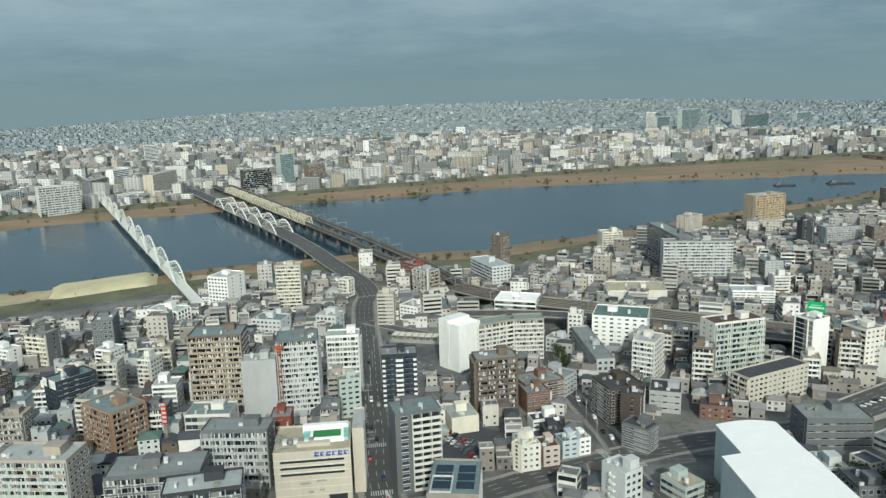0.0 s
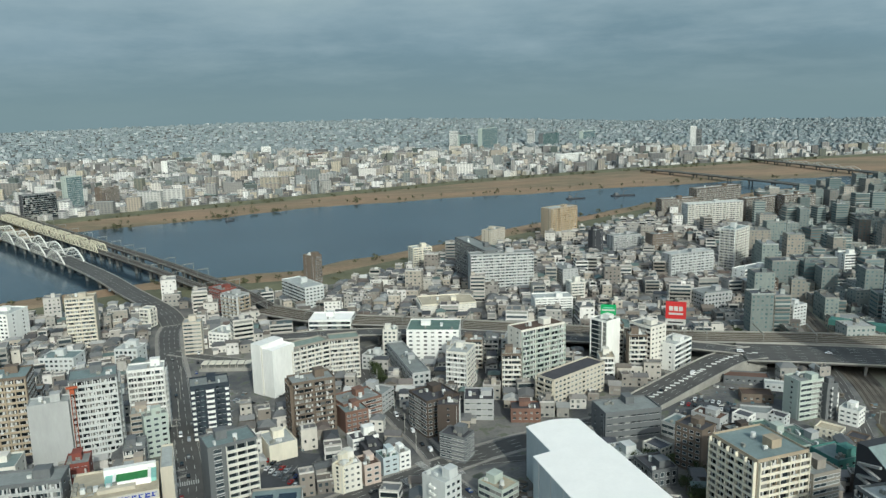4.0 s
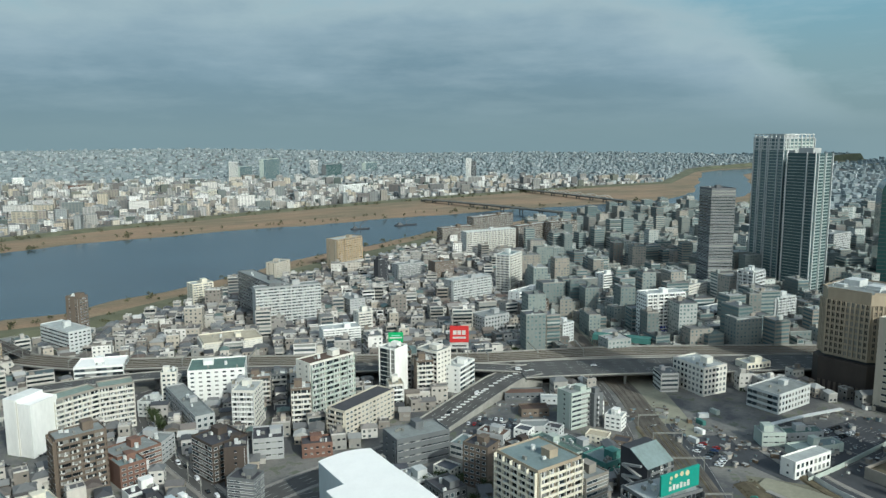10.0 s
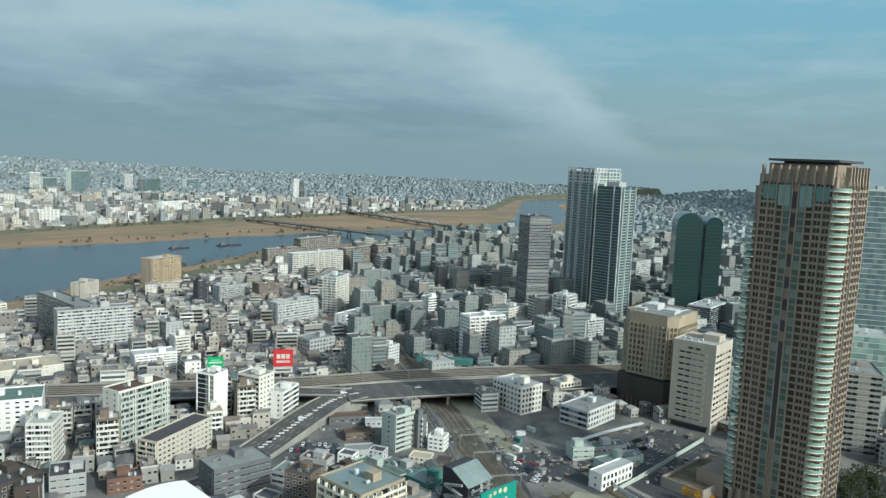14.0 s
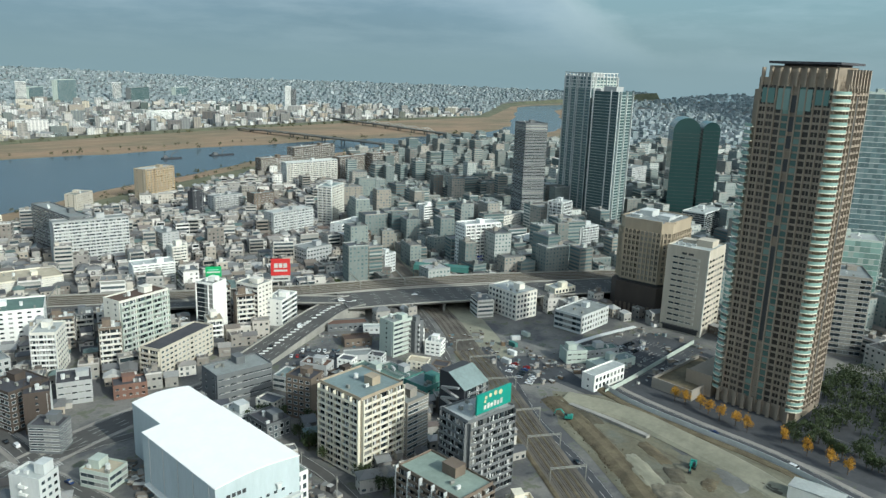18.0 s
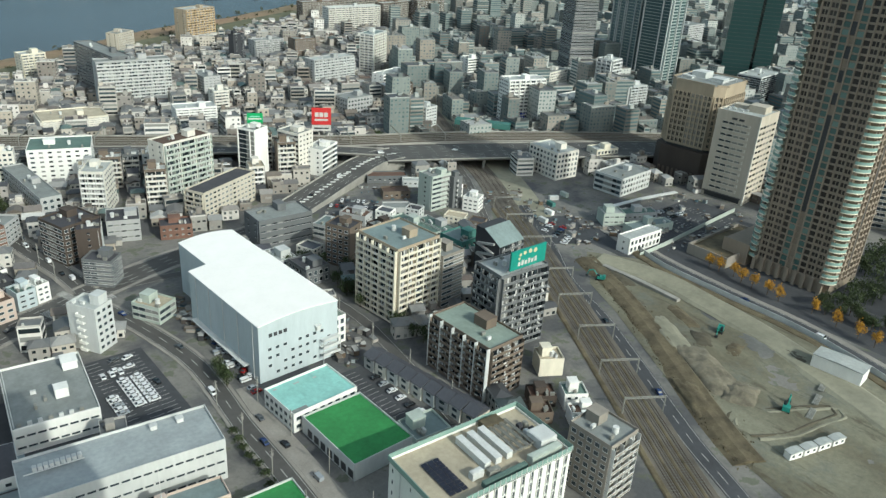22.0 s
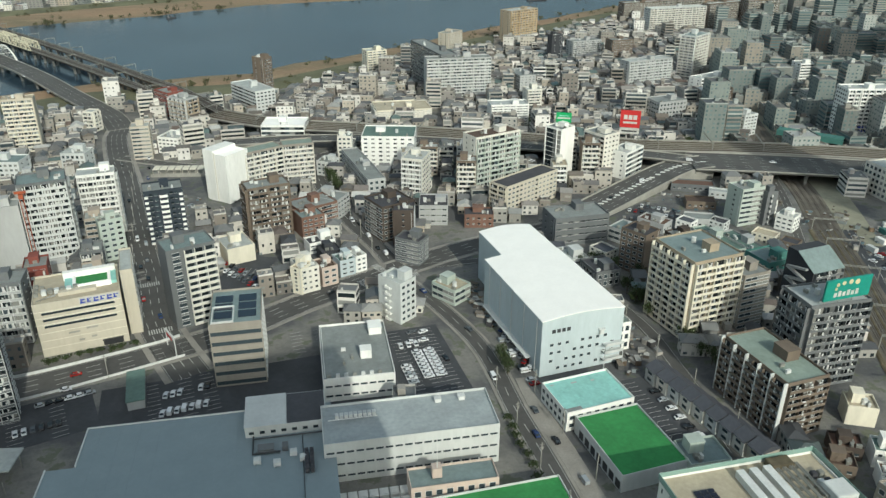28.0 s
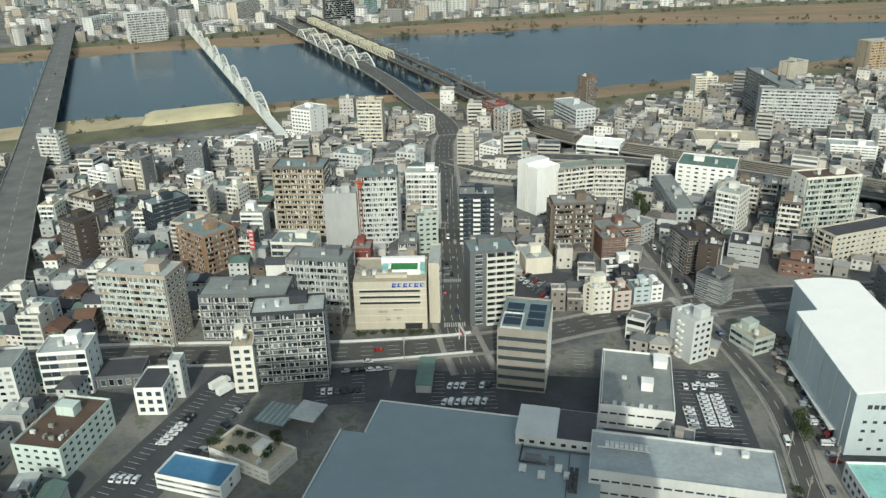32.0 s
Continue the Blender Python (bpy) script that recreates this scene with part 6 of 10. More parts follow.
def turf_roof(label, x, y, yaw, w, d, h):
    keep(x, y, yaw, w, d)
    root = thing("sports_roof", x, y, 0, yaw, label, "building")
    a, b = w / 2, d / 2
    put("wall", slab_mesh("wall", [(-a, a, -b, b, -0.5, h), (-a, a, -b, -b + 0.3, h, h + 0.8), (-a, a, b - 0.3, b, h, h + 0.8), (-a, -a + 0.3, -b + 0.3, b - 0.3, h, h + 0.8), (a - 0.3, a, -b + 0.3, b - 0.3, h, h + 0.8)]), WALL["lgrey"], root)
    put("turf", slab_mesh("turf", [(-a + 0.31, a - 0.31, -b + 0.31, b - 0.31, h + 0.003, h + 0.08)]), ROOF["turf"], root, label="bright green artificial turf")
    n = int(d / 4)
    for k in range(n):
        put("bay_opening", cached(("bay", h), lambda: slab_mesh("bay_opening", [(-a - 0.04, -a + 0.01, -1.4, 1.4, 0.4, h * 0.6)])), DFRAME, root, pose(0, -b + 2.2 + k * 4, 0))
    for k in range(n // 2):
        put("net_post", cached(("npost", h), lambda: shape("net_post", *tube([(0, 0, h), (0, 0, h + 2.6)], 0.08, 5))), STEEL, root, pose(a - 0.15, -b + 2 + k * 8, 0))
    return root


turf_roof("low building with a bright green turf roof", 120, 172.5, 1, 24, 31, 6)
turf_roof("low building with a green turf roof beside the factory", 68, 139, -3, 41, 51, 6)

rp_ = thing("roof_patch", 117.9, 198.9, 7.2, -87.2, "grey felt patches on the faded cyan roof", "roof patch")
for q in ((6.5, 9.0, -13.0, -6.5),):
    put("felt", slab_mesh("felt", [(*q, -0.02, 0.03)]), ROOF["grey"], rp_)
for k in range(9):
    put("stain", slab_mesh("stain", [(-8 + (k * 37 % 11), -7.2 + (k * 37 % 11) + k % 3, -11 + k * 2.6, -9.6 + k * 2.6 + k % 2, -0.04, 0.012 + 0.001 * k)]), ROOF["cyan" if k % 3 else "lgrey"], rp_)

# machine roof of the white office building
sb = thing("roof_machines", 131, 124, 22.0, -4, "crowded machines and solar panels on the white roof", "roof machines")
for k in range(3):
    put("duct_box", cached("duct", lambda: slab_mesh("duct_box", [(-1.1, 1.1, -7, 7, -0.8, 1.4), (-1.2, 1.2, -7.1, 7.1, 1.4, 1.55)])), RAIL, sb, pose(-2 + k * 4.2, 2, 0))
for r in range(3):
    for k in range(10):
        put("solar_panel", cached("spanel", lambda: slab_mesh("solar_panel", [(-0.95, 0.95, -0.6, 0.6, 0.3, 0.36)])), SOLAR, sb, pose(-17 + r * 2.1, -8 + k * 1.5, -0.7, 12))
for k in range(4):
    put("pipe_rack", cached("prack", lambda: shape("pipe_rack", *merge(tube([(0, -7, 0.8), (0, 7, 0.8)], 0.25, 6), tube([(0.7, -7, 0.8), (0.7, 7, 0.8)], 0.2, 6), *[box_vf(-0.4, 1.1, y - .1, y + .1, -0.9, 0.6) for y in (-6, -2, 2, 6)]))), STEEL, sb, pose(9 + k * 2.2, 2, 0))
for k in range(8):
    put("fan_unit", cached("fanu", lambda: slab_mesh("fan_unit", [(-0.8, 0.8, -0.8, 0.8, -0.85, 1.1), (-0.6, 0.6, -0.6, 0.6, 1.1, 1.3)])), random.Random(k).choice((RAIL, STEEL, ROOF["dark"])), sb, pose(18 + (k % 2) * 2.2, -6 + (k // 2) * 3.3, 0))
for x0_, x1_, y0_, y1_ in ((-24.6, 24.6, -13.0, -12.9), (-24.6, 24.6, 12.9, 13.0), (-24.7, -24.6, -12.9, 12.9), (24.6, 24.7, -12.9, 12.9)):
    put("glass_screen", slab_mesh("glass_screen", [(x0_, x1_, y0_, y1_, -0.2, 1.6)]), PGLASS, sb)
for k in range(25):
    for y0_ in (-13.1, 13.0):
        put("screen_post", cached("scpost", lambda: slab_mesh("screen_post", [(-0.07, 0.07, -0.05, 0.15, -0.6, 1.8)])), RAIL, sb, pose(-24 + k * 2, y0_, 0))
for x0_, x1_, y0_, y1_, h_, mt in ((10, 22, -11, -8.5, 1.6, WALL["greygreen"]), (-8, 8, -11.4, -9.6, 0.9, ROOF["teal"]), (16.5, 23, -7.5, -1, 2.6, WALL["lgrey"]), (8, 15, 8, 12, 1.2, BRUSH), (-9, -5, -7, -5, 1.5, RAIL), (-4, 0, -8.5, -6.8, 1.2, STEEL)):
    put("roof_box", slab_mesh("roof_box", [(x0_, x1_, y0_, y1_, -0.85, h_), (x0_ + 0.3, x1_ - 0.3, y0_ + 0.3, y1_ - 0.3, h_, h_ + 0.15)]), mt, sb)
put("walkway", slab_mesh("walkway", [(-24.4, 24.4, -12.8, -11.6, -0.95, -0.7), (-24.4, -22.9, -11.6, 12.8, -0.95, -0.7)]), ROOF["grey"], sb)
# panels on the grey office
so = thing("solar_array", 1.8, 263.6, 26.35, -5.9, "dark solar panels in frames on the office roof", "solar panels")
for x in (-4.6, 4.2):
    for r in range(3):
        put("solar_panel", cached("bpanel", lambda: slab_mesh("solar_panel", [(-3.3, 3.3, -2.6, 2.6, 0.2, 0.3)])), SOLAR, so, pose(x, -6 + r * 6.2, 0))
put("frame", slab_mesh("frame", [(-8.6, -8.2, -12, 0, 0, 0.9), (-1, -0.6, -12, 0, 0, 0.9), (-8.2, -1, -12, -11.6, 0, 0.9), (-8.2, -1, -0.4, 0, 0, 0.9)]), RAIL, so)

# store front: slot windows and blue sign bars
fs = thing("store_front_sign", -59.0, 307.1, 0, 6.1, "blue lettering board on the pale store front", "sign")
put("sign_board", slab_mesh("sign_board", [(0.5, 15.6, -13.10, -12.98, 20.6, 23.3)]), PAINT, fs)
for k in range(6):
    a = 0.9 + k * 2.45
    put("letter_bar", slab_mesh("letter_bar", [(a, a + 1.9 - 0.5 * (k % 2), -13.2, -13.09, 20.9 + 0.2 * (k % 2), 21.6), (a + 0.2, a + 0.8, -13.2, -13.09, 21.6, 22.9), (a + 0.9, a + 2.0, -13.2, -13.09, 22.2 + 0.3 * (k % 2), 22.8)]), SIGNB, fs)
for k, z in enumerate((18.9, 16.0, 13.1)):
    put("slot_window", slab_mesh("slot_window", [(-13.4, 13.2, -13.06, -12.98, z - 0.35, z + 0.75)]), DGLASS, fs)
    put("slot_hood", slab_mesh("slot_hood", [(-13.7, 13.5, -13.16, -12.98, z + 0.75, z + 0.9)]), WALL["offwhite"], fs)
for z in (20.1, 17.2, 14.3, 10.4, 7.0, 3.6):
    put("ledge", slab_mesh("ledge", [(-16.1, 16.1, -13.07, -12.97, z, z + 0.16)]), WALL["cream"], fs)
for x, z in ((-5.5, 8.6), (1.2, 9.4), (-2.2, 4.6), (2.4, 5.2)):
    put("vent", slab_mesh("vent", [(x, x + (4.2 if z > 8 else 2.0), -13.16, -12.98, z, z + 0.8)]), CONC, fs)
put("entrance", slab_mesh("entrance", [(6, 14, -13.7, -12.98, 2.7, 3.1), (6.2, 13.8, -13.04, -12.98, 0.1, 2.7)]), DFRAME, fs)
gp = thing("roof_pitch", -57, 308.5, 21.6, 6.1, "green roof pitch in a white frame behind the store parapet", "roof pitch")
put("frame", slab_mesh("frame", [(-3.4, 11, -5.6, -4.6, 0, 3.4), (-3.4, 11, 4, 5, 0, 3.4), (-3.4, -2.2, -4.6, 4, 0, 3.4), (9.8, 11, -4.6, 4, 0, 3.4)]), ROOF["white"], gp)
put("turf", slab_mesh("turf", [(-2.2, 9.8, -4.6, 4, 0, 2.6)]), ROOF["turf"], gp)
put("deck", slab_mesh("deck", [(-6.5, -3.4, -4.6, 5, 0, 2.2), (11, 13, -4.6, 5, 0, 2.6)]), ROOF["cyan"], gp)
put("rear_wall", slab_mesh("rear_wall", [(-7, 13, 5, 7.6, 0, 4.6)]), WALL["white"], gp)
sr = thing("roof_bulkhead", -59, 301.0, 22.85, 6.1, "low tan bulkhead and pipes on the store roof", "bulkhead")
put("body", slab_mesh("body", [(-6, 8, -1.4, 1.4, 0, 1.5)]), WALL["sandstone"], sr)
for k in range(4):
    put("pipe", shape("pipe", *tube([(-14 + k * 1.6, -4 + k, 0), (-14 + k * 1.6, -4 + k, 0.8), (-9 + k, -2 + k * 0.6, 0.8), (-7, -2 + k * 0.6, 0.8)], 0.16, 6)), STEEL, sr)
for k in range(5):
    put("unit", cached("storeunit", lambda: slab_mesh("unit", [(-0.8, 0.8, -0.6, 0.6, 0, 1.5), (-0.6, 0.6, -0.4, 0.4, 1.5, 1.65)])), STEEL, sr, pose(-14.2 + (k % 2) * 2.2, 1.5 + k * 1.9, 0))

# tall brown tower
bt = thing("apartment_tower", 390, 150, 0, -90, "very tall brown stone tower with curved glass corner balconies", "tower")
keep(390, 150, -90, 46, 38)
W, D, HT, NF = 42.0, 34.0, 169.0, 49
fh = HT / NF
put("wall", slab_mesh("wall", [(-W / 2 + 3, W / 2 - 3, -D / 2, D / 2, -0.5, HT), (-W / 2, W / 2, -D / 2 + 3, D / 2, -0.5, HT - 6), (-W / 2 - 0.6, W / 2 + 0.6, -D / 2 - 0.9, D / 2 + 0.6, 37.4, 38.4)]), WALL["towerstone"], bt)
put("crown", slab_mesh("crown", [(-W / 2 + 5, W / 2 - 5, -D / 2 + 5, D / 2 - 4, HT, HT + 5.5), (-14, 12, -D / 2 + 0.5, -D / 2 + 2, HT - 1, HT + 4), (-6, -3, -D / 2 - 0.5, -D / 2 + 1.5, HT - 4, HT + 2), (6, 9, -D / 2 - 0.5, -D / 2 + 1.5, HT - 4, HT + 2)]), WALL["towerstone"], bt)
put("roof_plate", slab_mesh("roof_plate", [(-W / 2 + 6, W / 2 - 3, -D / 2 + 1, D / 2 - 2, HT + 6.5, HT + 7.6), (-10, 14, -10, 10, HT + 5.5, HT + 6.5)]), ROOF["dark"], bt)
FRONT = [(-W / 2 + 4, W / 2 - 4, -0.75, 0.02, -0.25, 0.30, 0)]
for s_ in (-1, 1):
    for a_, b_ in ((9.4, 12.6), (13.4, 16.4)):
        x_, y_ = sorted((s_ * a_, s_ * b_))
        FRONT += [(x_, y_, -0.06, 0.02, 0.95, fh - 0.26, 1), (x_, y_, -0.70, -0.55, 0.30, 0.95, 0), ((x_ + y_) / 2 - 0.12, (x_ + y_) / 2 + 0.12, -0.4, 0.0, 0.95, fh - 0.26, 0)]
    x_, y_ = sorted((s_ * 5.6, s_ * 8.4))
    FRONT += [(x_, y_, -0.06, 0.02, 0.6, fh - 0.5, 1), (x_, y_, -0.5, 0.02, 0.30, 0.6, 0)]
    x_, y_ = sorted((s_ * 2.0, s_ * 4.9))
    FRONT += [(x_, y_, -0.45, 0.02, 0.45, fh - 0.6, 2)]
row = slab_mesh("storey_front", FRONT, 3)
SIDE = [(-D / 2 + 4, D / 2 - 4, -0.75, 0.02, -0.25, 0.30, 0)]
for x_ in (-11.2, -7.6, -3.6, 3.6, 7.6, 11.2):
    SIDE += [(x_ - 1.35, x_ + 1.35, -0.06, 0.02, 0.9, fh - 0.26, 1), (x_ - 1.35, x_ + 1.35, -0.7, -0.55, 0.30, 0.9, 0)]
rowr = slab_mesh("storey_side", SIDE, 3)
curve = []
for k in range(9):
    t = radians(-90 + 90 * k / 8)
    curve.append((math.cos(t), math.sin(t)))
v, f = [], []
for z0, z1, r in ((-0.15, 0.3, 5.9), ):
    ring = [(0, 0)] + [(r * x, r * y) for x, y in curve]
    v = [(x, y, z0) for x, y in ring] + [(x, y, z1) for x, y in ring]
    n = len(ring)
    f = [tuple(range(n))[::-1], tuple(range(n, 2 * n))] + [(i, (i + 1) % n, n + (i + 1) % n, n + i) for i in range(n)]
slabm = shape("balcony", v, f)
gv = [(r * a, r * b, z) for a, b in curve for r, z in ((5.85, 0.3), (5.85, 1.75), (5.7, 1.75), (5.7, 0.3))]
gf = [(i * 4 + k, i * 4 + (k + 1) % 4, i * 4 + 4 + (k + 1) % 4, i * 4 + 4 + k) for i in range(8) for k in range(4)] + [(0, 1, 2, 3), (35, 34, 33, 32)]
glm = shape("balcony_glass", gv, gf)
for k in range(2, NF - 1):
    z = k * fh
    put("window_band", row, [WALL["towerstone"], TOWERPANE, TEALPANE if k % 4 else PGLASS], bt, pose(0, -D / 2, z))["kind"] = "stuff"
    put("window_band", rowr, [WALL["towerstone"], TOWERPANE, WALL["stone"]], bt, pose(W / 2, 0, z, 0, 0, 90))["kind"] = "stuff"
    for cx, turn in ((W / 2 - 3.2, 0), (-W / 2 + 3.2, -90)):
        if k < NF - 6 or cx > 0:
            b = put("balcony", slabm, WALL["cream"], bt, pose(cx, -D / 2 + 3.2, z, 0, 0, turn))
            put("balcony_glass", glm, PGLASS, b)
for z0, z1 in ((39, 88), (93, 98.5), (103.5, 109), (114.5, 120), (125, 131), (136, 142), (144, 151), (153, 161)):
    put("dark_slot", slab_mesh("dark_slot", [(-1.1, 1.1, -D / 2 - 0.86, -D / 2 - 0.80, z0, z1)]), DFRAME, bt)
piers_ = []
for x_ in (1.5, 5.25, 8.9, 13.0, 16.8):
    for s_ in (-1, 1):
        piers_.append((s_ * x_ - 0.32, s_ * x_ + 0.32, -D / 2 - 1.05, -D / 2, 5, HT - 3 - (8 if x_ > 14 else 0)))
for k, q in enumerate(piers_):
    put("pier", slab_mesh("pier", [q]), WALL["towerstone"], bt)
for y_ in (-13.2, -9.4, -5.6, -1.4, 1.4, 5.6, 9.4, 13.2):
    put("pier", slab_mesh("pier", [(W / 2, W / 2 + 1.0, y_ - 0.3, y_ + 0.3, 5, HT - 2)]), WALL["towerstone"], bt)
put("dark_slot", slab_mesh("dark_slot", [(W / 2, W / 2 + 0.8, -1.0, 1.0, 12, HT - 8)]), DFRAME, bt)
put("teal_panel", slab_mesh("teal_panel", [(-15.5, -9.5, -D / 2 - 0.9, -D / 2, HT - 12, HT - 5), (9.5, 15.5, -D / 2 - 0.9, -D / 2, HT - 12, HT - 5), (-8, -2.2, -D / 2 - 0.9, -D / 2, HT - 15, HT - 5), (2.2, 8, -D / 2 - 0.9, -D / 2, HT - 15, HT - 5)]), TEALPANE, bt, None, "pale teal glass panels below the crown")
for k in range(9):
    put("crown_fin", cached("cfin", lambda: slab_mesh("crown_fin", [(-0.45, 0.45, -1.3, 1.2, -4, 4.6)])), WALL["towerstone"], bt, pose(-16.4 + k * 4.1, -D / 2 - 0.1, HT))
for k in range(7):
    put("crown_fin", CACHE["cfin"], WALL["towerstone"], bt, pose(W / 2, -12 + k * 4, HT, 0, 0, 90))
put("podium", slab_mesh("podium", [(-W / 2 - 16, -W / 2 - 1, -D / 2 - 2, D / 2, -0.5, 11), (-W / 2 - 16, -W / 2 - 1, -D / 2 - 2, -D / 2 - 1.5, 11, 12)]), WALL["towerstone"], bt)
for k in range(9):
    put("column", cached("col", lambda: slab_mesh("column", [(-0.9, 0.9, -1.2, 0.4, 0, 8)])), WALL["towerstone"], bt, pose(-18 + k * 4.5, -D / 2 - 0.6, 0))

# pair of very tall glass towers with pale edges
def edged_tower(label, x, y, yaw, w, d, h, floors, crown, lines, skin, line):
    g = thing("apartment_tower", x, y, 0, yaw, label, "tower")
    keep(x, y, yaw, w, d)
    fh = (h - 6) / floors
    put("glass_body", slab_mesh("glass_body", [(-w / 2, w / 2, -d / 2, d / 2, -0.5, h)]), skin, g)
    edge = slab_mesh("floor_edge", [(-w / 2 - 0.5, w / 2 + 0.12, -d / 2 - 0.12, -d / 2 + 0.1, 0, 0.55), (w / 2 - 0.1, w / 2 + 0.9, -d / 2 + 2, d / 2 - 2, 0, 1.15), (-w / 2 - 0.3, -w / 2 + 0.1, -d / 2, d / 2, 0, 0.5)])
    for k in range(floors):
        put("floor_edge", edge, line, g, pose(0, 0, 5 + k * fh))["kind"] = "stuff"
    for o in lines:
        put("edge_strip", slab_mesh("edge_strip", [(o * w / 2 - 0.45, o * w / 2 + 0.45, -d / 2 - 1.1, -d / 2, 0, h + 1.5)]), WALL["lgrey"], g)
    for o in (-0.8, 0.1, 1.0):
        put("edge_strip", slab_mesh("edge_strip", [(w / 2, w / 2 + 1.5, o * d / 2 - 0.5, o * d / 2 + 0.5, 0, h)]), WALL["lgrey"], g)
    if crown:
        put("crown", slab_mesh("crown", [(-w / 2 + 1 + k * (w - 3) / 7, -w / 2 + 1.9 + k * (w - 3) / 7, -d / 2 - 0.6, -d / 2 + 0.6, h - 12, h + 4) for k in range(8)] + [(w / 2 - 0.6, w / 2 + 0.7, -d / 2 + 1 + k * (d - 3) / 7, -d / 2 + 1.9 + k * (d - 3) / 7, h - 12, h + 4) for k in range(8)]
            + [(-w / 2, w / 2 + 0.8, -d / 2 - 0.8, -d / 2 + 0.4, h - 12 + 4 * k, h - 11 + 4 * k) for k in range(5)] + [(w / 2 - 0.4, w / 2 + 0.8, -d / 2, d / 2, h - 12 + 4 * k, h - 11 + 4 * k) for k in range(5)]), WALL["lgrey"], g)
    put("roof_house", slab_mesh("roof_house", [(-w / 4, w / 4, -d / 4, d / 4, h, h + 5), (-w / 2 + 1, -w / 4, -d / 2 + 1, 0, h, h + 2.5)]), WALL["grey"], g)


edged_tower("very tall grey-green high-rise with a framed crown", 744, 532, -100, 44, 40, 160.5, 48, True, (-0.98, -0.62, -0.5, -0.1, 0.02, 0.6, 0.98), HGLASS, WALL["greygreen"])
edged_tower("very tall dark glass high-rise with white edge strips", 719.4, 484, -88, 32, 27, 146.5, 44, False, (-0.98, 0.4, 0.98), TWINGLASS, TWINEDGE)

# dark glass towers with round tops
for x, y, yaw, w, d, h in ((801, 440, -52, 29, 38, 106), (814, 417, -52, 18, 34, 108)):
    g = thing("office_tower", x, y, 0, yaw, "dark green glass office tower with a rounded vault top", "tower")
    keep(x, y, yaw, w, d)
    prof = [(-w / 2, -0.5), (w / 2, -0.5)] + [(w / 2 * math.cos(math.pi * i / 12), h + w / 2 * math.sin(math.pi * i / 12)) for i in range(13)]
    put("glass_body", shape("glass_body", *prism(prof, -d / 2, d / 2)), VGLASS, g)
    for k in range(int(h / 4)):
        put("floor_band", cached(("fb", w, d), lambda: slab_mesh("floor_band", [(-w / 2 - 0.12, w / 2 + 0.12, -d / 2 - 0.12, -d / 2, 0, 0.5), (w / 2, w / 2 + 0.12, -d / 2, d / 2, 0, 0.5)])), DFRAME, g, pose(0, 0, 3 + k * 4))
block("office_tower", "pale blue glass office tower behind the brown tower", 650, 205, -60, 46, 34, 160, 40, "greygreen", "curtain", "curtain", pane=HGLASS, roof="dark")
block("office_block", "pale green glass block", 575, 178, -62, 34, 26, 62, 15, "greygreen", "curtain", "curtain", pane=PGLASS, roof="lgrey")


# roof signs
def roof_sign(label, x, y, z, yaw, w, h, mat, legs=3.0, bars=()):
    root = thing("roof_sign", x, y, z, yaw, label, "sign", "roof signs")
    put("panel", slab_mesh("panel", [(-w / 2, w / 2, -0.4, 0.4, 0, h)]), mat, root)
    for i in range(4):
        put("leg", cached(("leg", legs), lambda: shape("leg", *merge(tube([(0, 0, -legs), (0, 0, 0.5)], 0.15, 5), tube([(0, 2.2, -legs), (0, 0.3, 2)], 0.12, 5)))), STEEL, root, pose(-w / 2 + 0.6 + i * (w - 1.2) / 3, 0, 0))
    for a, b, c, d, m in bars:
        put("letter_bar", slab_mesh("letter_bar", [(a, b, -0.5, -0.402, c, d)]), m, root)
    return root


roof_sign("red roof sign with white lettering bars above a white panel", 261.0, 422.0, 30.2, -31.7, 12.6, 11.2, SIGNR, 12.4, [(-4.2, -1.8, 5.2, 8.2, PAINT), (-1.2, 1.2, 5.2, 8.2, PAINT), (1.8, 4.2, 5.2, 8.2, PAINT), (-4.4, 4.4, 2.6, 3.9, PAINT)])
roof_sign("white panel with dark lettering under the red sign", 260.8, 421.7, 26.2, -31.7, 12.4, 3.6, PAINT, 8.6, [(-4.8, 4.8, 1.2, 2.2, DFRAME)])
roof_sign("green roof sign with pale lettering bars", 217.0, 429.0, 35.0, -27, 9.6, 6.6, SIGNG, 1.4, [(-4, 4, 2.6, 3.6, PAINT), (-3, 3, 4.4, 4.8, ROOF["cyan"])])
ts = roof_sign("teal roof sign with white lettering bars and pale discs", 211.5, 186.0, 37.0, 0, 20.0, 8.2, SIGNT, 1.5, [(-6 + i * 1.9, -4.7 + i * 1.9, 1.3, 3.0 + 0.5 * (i % 2), PAINT) for i in range(6)])
for i, (x, z) in enumerate(((-5.5, 4.6), (-5.0, 6.2), (-2.5, 6.6), (0.5, 6.8), (3.5, 6.4))):
    put("disc", shape("disc", *tube([(x, -0.42, z), (x, -0.5, z)], 0.6 + 0.12 * i, 12)), SAND, ts)
roof_sign("tall red and white shop sign", -138, 346, 14, 0, 2.6, 11, SIGNR, 12, [(-1.0, 1.0, 1 + k * 2.2, 2.2 + k * 2.2, PAINT) for k in range(5)])
roof_sign("red shop sign boards beside the store", -79, 335, 12, 4, 7, 7, WALL["red"], 8, [(-2.5, 2.5, 3, 4.4, PAINT), (2.6, 3.4, 0.5, 6.5, PAINT)])

